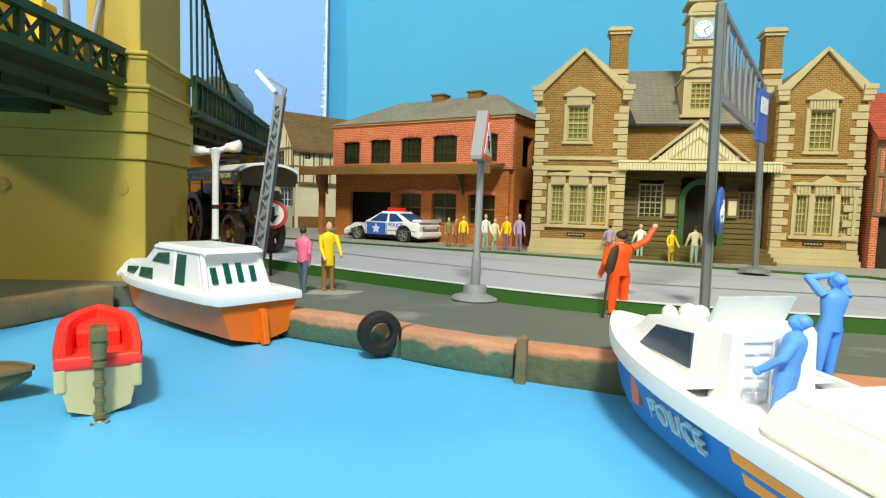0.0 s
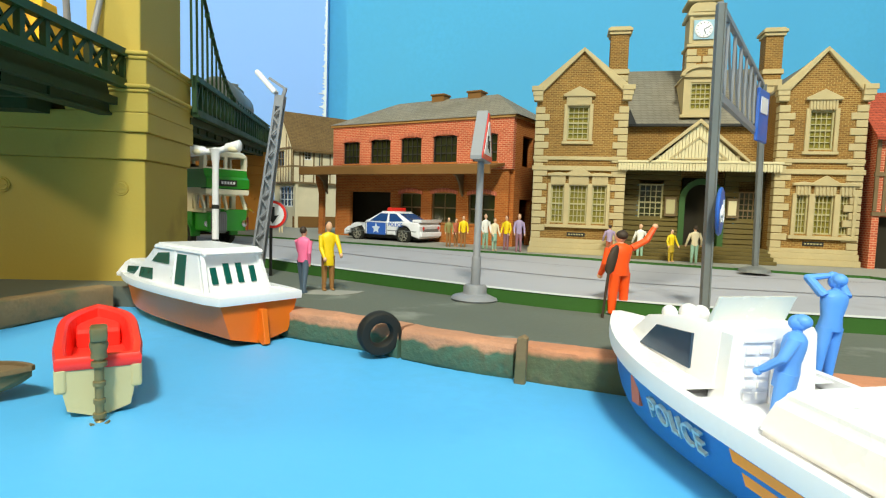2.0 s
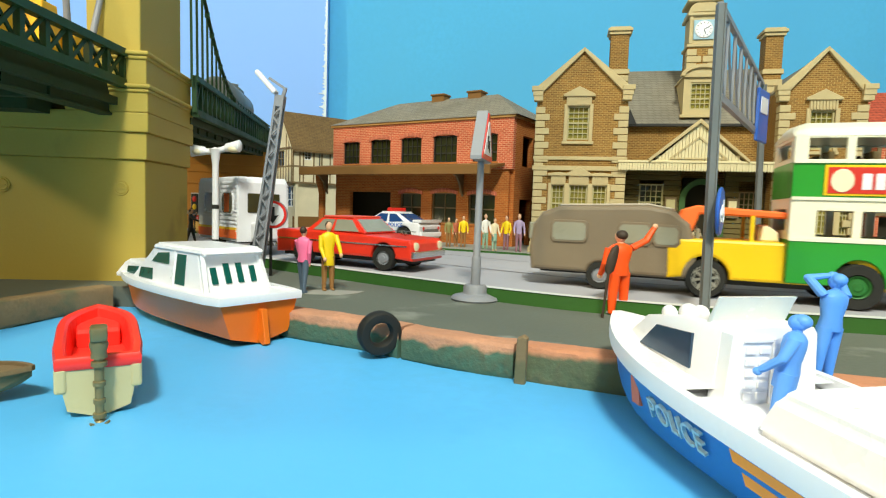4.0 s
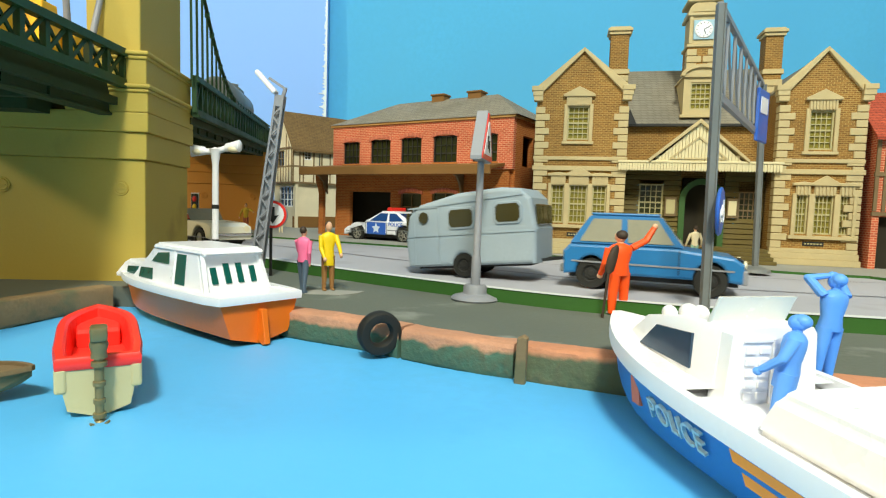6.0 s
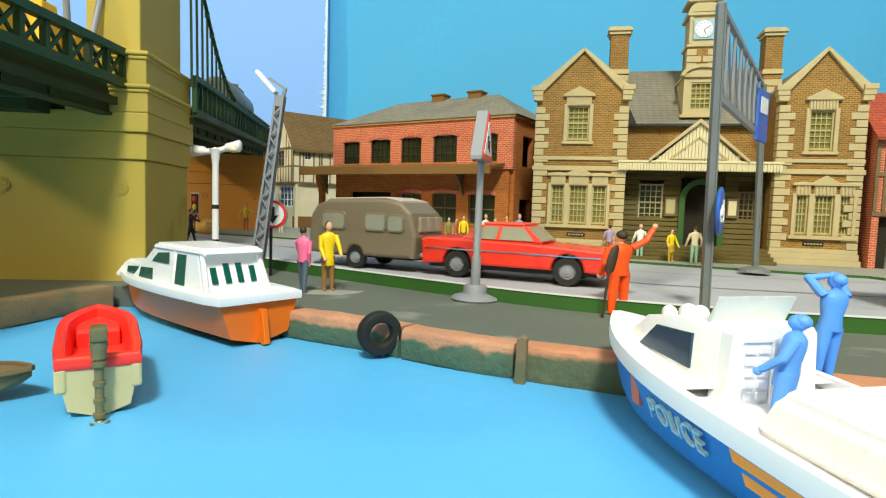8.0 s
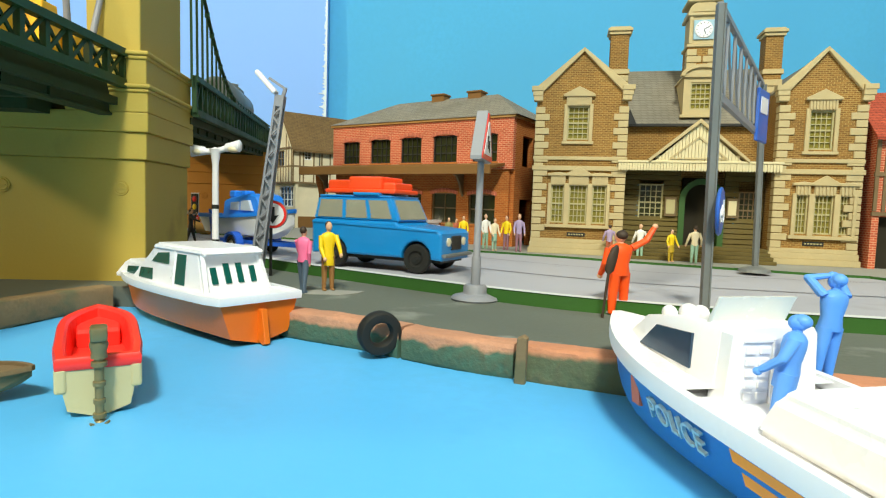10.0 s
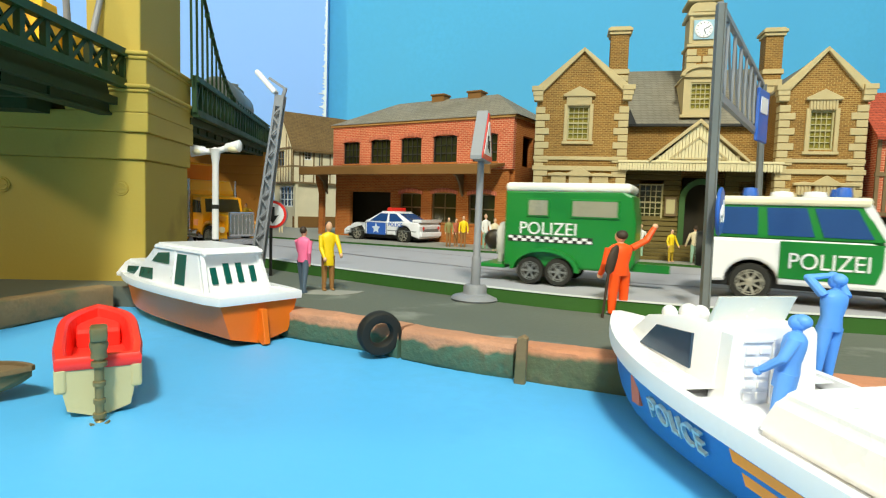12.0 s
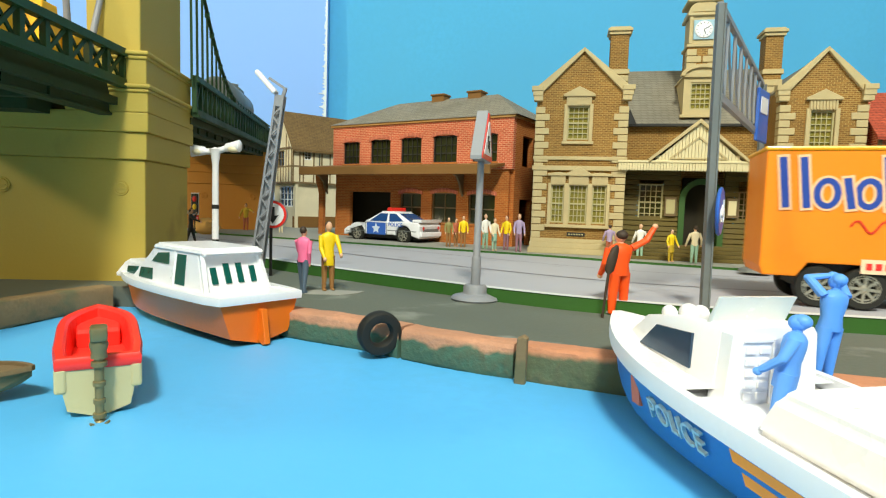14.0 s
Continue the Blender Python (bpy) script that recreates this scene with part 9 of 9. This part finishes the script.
def truck_trailer():
    v = thing("box_trailer", "orange toy box trailer with a blue panel and large lettering", "trailer", group="passing traffic")
    bm = bmesh.new()
    pts = [(-5.5, 1.25), (-5.5, 5.0), (5.5, 5.0), (5.5, 1.75), (2.6, 1.75), (2.4, 0.95), (-1.4, 0.85), (-2.0, 1.4), (-4.2, 1.4), (-4.5, 0.95), (-5.4, 0.95)]
    prism(bm, pts, "y", -1.5, 1.5, 0.05, 2)
    body = part("box_body", bm, TRUCK_ORANGE, v)
    bm = bmesh.new()
    box(bm, -5.55, -1.55, 4.95, 5.55, 1.55, 5.1, 0.06, 2)
    part("roof_rail", bm, TRUCK_YELLOW, v)
    y = -1.515
    bm = bmesh.new()
    prism(bm, [(-1.15, 0.95), (1.75, 1.0), (3.5, 4.85), (0.55, 4.85)], "y", y - 0.01, y + 0.02)
    bl = part("blue_panel", bm, DECAL_BLUE, body, "deep blue slanted panel")
    for o in (-0.28, 0.28):
        bm = bmesh.new()
        s_ = -1.15 if o < 0 else 1.75
        t_ = 0.55 if o < 0 else 3.5
        prism(bm, [(s_ + o, 0.97), (s_ + o + 0.14 * (1 if o > 0 else -1), 0.97), (t_ + o + 0.14 * (1 if o > 0 else -1), 4.83), (t_ + o, 4.83)], "y", y - 0.01, y + 0.02)
        part("pinstripe", bm, DECAL_BLUE, body)
    slant = Matrix.Shear("XY", 4, (0.22, 0.0))
    for k, dx, mt in ((0, 0.07, paint("pale_number_edge", rgb(150, 176, 226), 0.5, 0.04)), (1, 0.0, WHITE), (1, 0.045, WHITE)):
        no = lettering("number", "18", 1.45, mt, body, cm(1.3 + dx, y - 0.015 - 0.012 * k - dx * 0.05, 3.62 - dx * 0.6) @ FRONT, 0.01, "white racing number" if k else "", 1.05)
        no.data.transform(slant)
    bm = bmesh.new()
    prism(bm, [(0.6, 3.0), (1.75, 3.06), (1.85, 2.98), (1.2, 2.86), (0.65, 2.86)], "y", y - 0.03, y)
    part("number_underline", bm, paint("silver_script", rgb(200, 210, 228), 0.4, 0.05), body)
    # the trade name, as plain bars and rings in its colours on a pale edge
    pale_edge = paint("pale_orange_edge", rgb(255, 200, 150), 0.5, 0.04)
    for x, a, b in ((-5.0, 3.15, 4.75), (-4.45, 3.15, 4.75), (-3.3, 3.15, 4.1), (-2.35, 3.15, 4.75), (-0.6, 4.3, 4.7), (-0.35, 3.15, 4.1)):
        for k, (w, e, mt, nm) in enumerate(((0.34, 0.08, pale_edge, "name_edge"), (0.2, 0.0, DECAL_BLUE, "name_bar"))):
            bm = bmesh.new()
            bar(bm, (x + 0.09, y - 0.01 * (k + 1), a - e), (x - 0.07, y - 0.01 * (k + 1), b + e), 0.02, w)
            part(nm, bm, mt, body)
    for x in (-3.85, -2.8, -1.8, -1.05):
        for k, (w, mt, nm) in enumerate(((0.16, pale_edge, "name_edge"), (0.09, DECAL_BLUE, "name_ring"))):
            bm = bmesh.new()
            n = 20
            o = [(x + (0.27 + w) * math.cos(2 * math.pi * q / n), 3.62 + (0.4 + w) * math.sin(2 * math.pi * q / n)) for q in range(n)]
            c_ = [(x + (0.27 - w) * math.cos(2 * math.pi * q / n), 3.62 + (0.4 - w) * math.sin(2 * math.pi * q / n)) for q in range(n)]
            yy = y - 0.008 * (k + 1)
            loft(bm, [[(o[q][0], yy, o[q][1]), (c_[q][0], yy, c_[q][1]), (c_[q][0], yy + 0.02, c_[q][1]), (o[q][0], yy + 0.02, o[q][1])] for q in list(range(n)) + [0]], cap=False)
            part(nm, bm, mt, body)
    bm = bmesh.new()
    for i in range(22):
        a, b = i * 0.5, (i + 1) * 0.5
        bar(bm, (-3.2 + a * 0.22, y - 0.01, 2.6 + 0.2 * math.sin(a * 2)), (-3.2 + b * 0.22, y - 0.01, 2.6 + 0.2 * math.sin(b * 2)), 0.02, 0.05)
    part("script_flourish", bm, RED, body)
    pale = paint("pale_sponsor_patch", rgb(255, 214, 180), 0.5, 0.04)
    for x, w in ((-2.3, 0.8), (-0.6, 0.4), (0.02, 0.24), (0.62, 0.36), (1.2, 0.28)):
        bm = bmesh.new()
        box(bm, x - w / 2 * 1.4, y - 0.025, 1.15, x + w / 2 * 1.4, y - 0.008, 1.6)
        pt_ = part("sponsor_patch", bm, pale, body)
        bm = bmesh.new()
        for k in range(4):
            box(bm, x - w * 0.55 + k * w * 0.3, y - 0.035, 1.27, x - w * 0.55 + k * w * 0.3 + w * 0.2, y - 0.024, 1.48)
        part("patch_bars", bm, RED if w > 0.4 else DECAL_BLUE, pt_)
    bm = bmesh.new()
    box(bm, -4.4, -1.1, 0.6, 5.2, 1.1, 1.4)
    part("chassis", bm, BLACK, v)
    for x in (-3.9, -2.7):
        for s_ in (-1, 1):
            wheel(v, x, s_ * 1.25, 0.66, 0.42, CHROME, spokes=8)
    bm = bmesh.new()
    box(bm, 2.3, -1.3, 0.3, 2.7, 1.3, 1.2, 0.03)
    part("landing_leg", bm, BLACK, v)
    return v


def police_car():
    v = car("police_car", "white toy police car with blue door star and red roof lights", [(-3.6, 0.8), (-3.7, 1.35), (-3.5, 1.62), (-2.0, 1.65), (1.3, 1.45), (3.2, 1.1), (3.55, 0.85), (3.55, 0.6)], 0.45, 2.9, (-2.2, 2.2), 0.62, WHITE_PLASTIC, CHROME, spokes=5)
    greenhouse(v, (-2.9, 1.6, 1.5), (-1.3, 0.2, 2.3), 2.7, 2.0, WHITE_PLASTIC, WHITE_PLASTIC, BLUE_WIN, (0.12, 0.45, 0.52, 0.9))
    bm = bmesh.new()
    box(bm, -0.75, -0.95, 2.35, -0.3, 0.95, 2.65, 0.08, 2)
    part("light_bar", bm, RED, v, "red roof light bar")
    for s_ in (-1, 1):
        bm = bmesh.new()
        box(bm, -0.6, min(s_ * 1.43, s_ * 1.47), 0.6, 1.2, max(s_ * 1.43, s_ * 1.47), 1.5)
        d = part("door_panel", bm, BLUE_SIGN, v, "blue door panel")
        bm = bmesh.new()
        star = [(0.3 + (0.42 if i % 2 == 0 else 0.2) * math.sin(math.pi * i / 5), 1.05 + (0.42 if i % 2 == 0 else 0.2) * math.cos(math.pi * i / 5)) for i in range(10)]
        prism(bm, star, "y", s_ * 1.46, s_ * 1.49)
        part("star", bm, paint("pale_star", rgb(214, 226, 240), 0.5, 0.04), d)
    lettering("side_lettering", "POLICE", 0.4, BLUE_SIGN, v, cm(-1.5, 1.46, 1.38) @ Matrix.Rotation(radians(180), 4, "Z") @ FRONT, 0.015)
    for s_ in (-1, 1):
        bm = bmesh.new()
        for x in (-0.7, 1.35):
            box(bm, x - 0.02, min(s_ * 1.44, s_ * 1.462), 0.6, x + 0.02, max(s_ * 1.44, s_ * 1.462), 1.5)
        bar(bm, (-3.4, s_ * 1.45, 0.95), (-0.75, s_ * 1.45, 0.95), 0.03, 0.05)
        bar(bm, (1.4, s_ * 1.45, 0.85), (3.3, s_ * 1.45, 0.75), 0.03, 0.05)
        part("body_line", bm, GREY_DARK, v)
        bm = bmesh.new()
        box(bm, 0.95, min(s_ * 1.4, s_ * 1.6), 1.5, 1.15, max(s_ * 1.4, s_ * 1.6), 1.68, 0.04)
        part("wing_mirror", bm, WHITE_PLASTIC, v)
    bm = bmesh.new()
    box(bm, -3.76, -1.0, 0.85, -3.7, 1.0, 1.15, 0.02)
    part("tail_panel", bm, GREY_DARK, v)
    bm = bmesh.new()
    prism(bm, [(-3.75, 1.62), (-3.0, 1.68), (-3.0, 1.82), (-3.8, 1.85)], "y", -1.4, 1.4, 0.03)
    part("spoiler", bm, WHITE_PLASTIC, v)
    lamp_pair(v, -3.7, 1.0, 1.2, 0.14, RED, "tail_lamp")
    bumper(v, -3.72, 2.7, 0.75, WHITE_PLASTIC, h=0.35)
    v["group"] = "parked vehicles"
    return v


parked = police_car()
parked.matrix_world = cm(-4.1, 44.1, 0, 0, 0, 148)

# ---- lane ----
LANE = spline([(-290, 50), (-60, 46), (-30, 42.3), (-16, 35.9), (-11, 31.3), (-7.2, 28.3), (-3, 25.95), (2.5, 23.45), (6.3, 21.8), (9, 20.7), (13, 19.15), (20, 16.8), (60, 12), (290, 8)], 0.5)
RUN = [0.0]
for p_, q_ in zip(LANE, LANE[1:]):
    RUN.append(RUN[-1] + (q_ - p_).length)
ZERO = min(range(len(LANE)), key=lambda i: (LANE[i] - Vector((2.2, 23.65))).length)


def lane_point(s):
    s += RUN[ZERO]
    s = min(max(s, 0.01), RUN[-1] - 0.01)
    lo, hi = 0, len(RUN) - 1
    while hi - lo > 1:
        mid = (lo + hi) // 2
        lo, hi = (mid, hi) if RUN[mid] <= s else (lo, mid)
    return LANE[lo] + (LANE[hi] - LANE[lo]) * (s - RUN[lo]) / (RUN[hi] - RUN[lo])


def lane_pose(s, half):
    """Pose on the lane of a vehicle whose axles stand half in front of and behind s."""
    a, b = lane_point(s - half), lane_point(s + half)
    mid = (a + b) / 2
    return cm(mid.x, mid.y, 0.02, 0, 0, math.degrees(math.atan2(b.y - a.y, b.x - a.x)))


def lengthen(v, k):
    """Sets a vehicle's proportions along its length; wheels stay round."""
    wheels = {w for w, owner, x, y, r in SPINS if owner == v}
    for o in v.children_recursive:
        if o in wheels or o.parent in wheels:
            continue
        o.data.transform(Matrix.Diagonal((k, 1, 1, 1)))
        o.location.x *= k
    for n, (w, owner, x, y, r) in enumerate(SPINS):
        if owner == v:
            SPINS[n] = (w, owner, x * k, y, r)
            w.location.x = x * k * S
    return v


# vehicle, half its wheelbase, (seconds, centimetres along the lane) as it passes
DRIVES = [
    (lengthen(traction_engine(), 0.88), 2.3, [(0, -16.6), (0.5, -6.1), (0.8, -0.05), (1.0, 4.1), (1.4, 11.9), (1.5, 14.0), (1.7, 18.2)]),
    (lengthen(bus(), 0.86), 2.9, [(2.2, -19.0), (2.5, -12.9), (2.8, -7.0), (3.0, -3.2), (3.2, 0.5)]),
    (lengthen(yellow_rover(), 0.95), 2.0, [(3.0, -11.6), (3.2, -7.3)]),
    (lengthen(brown_caravan(), 0.92), 1.0, [(3.0, -16.2), (3.2, -12.0)]),
    (lengthen(red_saloon(), 0.97), 2.0, [(3.2, -22.6), (4.5, 3.2)]),
    (lengthen(white_caravan(), 0.92), 1.0, [(5.1, 6.4), (5.3, 10.1), (5.5, 14.0)]),
    (lengthen(hatchback(), 0.845), 2.0, [(5.3, -8.3), (5.5, -4.2), (5.6, -2.1), (6.0, 6.2), (6.2, 9.9)]),
    (lengthen(grey_caravan(), 0.88), 1.0, [(5.5, -10.8), (5.6, -9.0), (6.0, -0.5), (6.5, 9.0), (6.8, 14.3), (6.9, 16.6)]),
    (lengthen(convertible(), 0.93), 1.9, [(6.5, -11.3), (7.0, -1.4), (7.2, 2.95), (7.5, 9.2)]),
    (lengthen(mossy_caravan(), 1.05), 1.0, [(6.5, -19.7), (7.0, -9.6), (7.2, -4.8), (7.5, 2.9), (7.7, 8.3), (7.9, 14.0), (8.1, 20.0)]),
    (lengthen(red_saloon(), 0.97), 2.0, [(7.5, -12.0), (7.8, -3.7), (8.0, 1.1), (8.1, 3.7), (8.2, 6.0)]),
    (lengthen(brown_caravan(), 0.88), 1.0, [(7.5, -19.4), (7.8, -10.8), (8.0, -5.7), (8.1, -3.4), (8.2, -1.1)]),
    (lengthen(blue_rover(), 0.95), 1.9, [(10.3, 1.0), (10.5, 4.55), (10.7, 8.4), (11.0, 15.0), (11.3, 21.2)]),
    (lengthen(boat_trailer(), 1.0), 1.0, [(10.3, -8.2), (10.5, -3.9), (10.9, 4.2), (11.1, 8.9), (11.3, 13.3), (11.5, 18.6)]),
    (lengthen(police_rover(), 1.05), 2.0, [(10.5, -21.9), (11.0, -10.3), (11.5, 0.5), (11.7, 5.0), (12.0, 11.7), (12.3, 17.8)]),
    (lengthen(horse_trailer(), 0.97), 1.0, [(10.5, -28.8), (11.0, -17.5), (11.5, -7.4), (11.7, -3.2), (12.0, 3.3), (12.2, 7.9), (12.5, 13.9)]),
    (lengthen(truck_tractor(), 0.9), 2.0, [(12.0, -20.2), (12.5, -7.05), (13.0, 3.45), (13.5, 12.6), (14.0, 22.2)]),
    (lengthen(truck_trailer(), 1.06), 4.2, [(12.0, -27.6), (12.5, -14.4), (12.7, -9.7), (13.0, -3.7), (13.5, 5.8), (14.0, 15.4)]),
]


def along(knots, t, pace=20.0):
    """Place on the lane at t, gliding through the knots and steady before and after them."""
    ts, ss = [k[0] for k in knots], [k[1] for k in knots]
    if t <= ts[0]:
        return ss[0] + pace * (t - ts[0])
    if t >= ts[-1]:
        return ss[-1] + (ss[-1] - ss[-2]) / (ts[-1] - ts[-2]) * (t - ts[-1])
    i = max(n for n in range(len(ts) - 1) if ts[n] <= t)
    def slope(n):
        if n == 0:
            return pace
        if n == len(ts) - 1:
            return (ss[n] - ss[n - 1]) / (ts[n] - ts[n - 1])
        return (ss[n + 1] - ss[n - 1]) / (ts[n + 1] - ts[n - 1])
    h = ts[i + 1] - ts[i]
    u = (t - ts[i]) / h
    a, b = slope(i) * h, slope(i + 1) * h
    return ss[i] + a * u + (3 * (ss[i + 1] - ss[i]) - 2 * a - b) * u * u + (a + b - 2 * (ss[i + 1] - ss[i])) * u ** 3


def motions():
    for v, half, knots in DRIVES:
        walk(v, [(k * 0.1, lane_pose(along(knots, k * 0.1), half)) for k in range(141)])
    paths = {v.name: knots for v, half, knots in DRIVES}
    for w, v, x, y, r in SPINS:
        if v.name not in paths:
            continue
        knots = paths[v.name]
        step = max(1, int(min(0.1, 1.2 * r / 22) * FPS)) / FPS
        a, b = max(0.0, knots[0][0] - 1.2), min(14.0, knots[-1][0] + 1.2)
        n = int((b - a) / step)
        rows = [(0.0, 0.0)] if a > 0.05 else []
        for k in range(n + 1):
            t = a + k * step
            rows.append((t, math.degrees((along(knots, t) - along(knots, a)) / r)))
        if rows[-1][0] < 13.95:
            rows.append((14.0, rows[-1][1]))
        walk(w, [(t, cm(x, y, r, 0, q % 360, 0)) for t, q in rows])


motions()
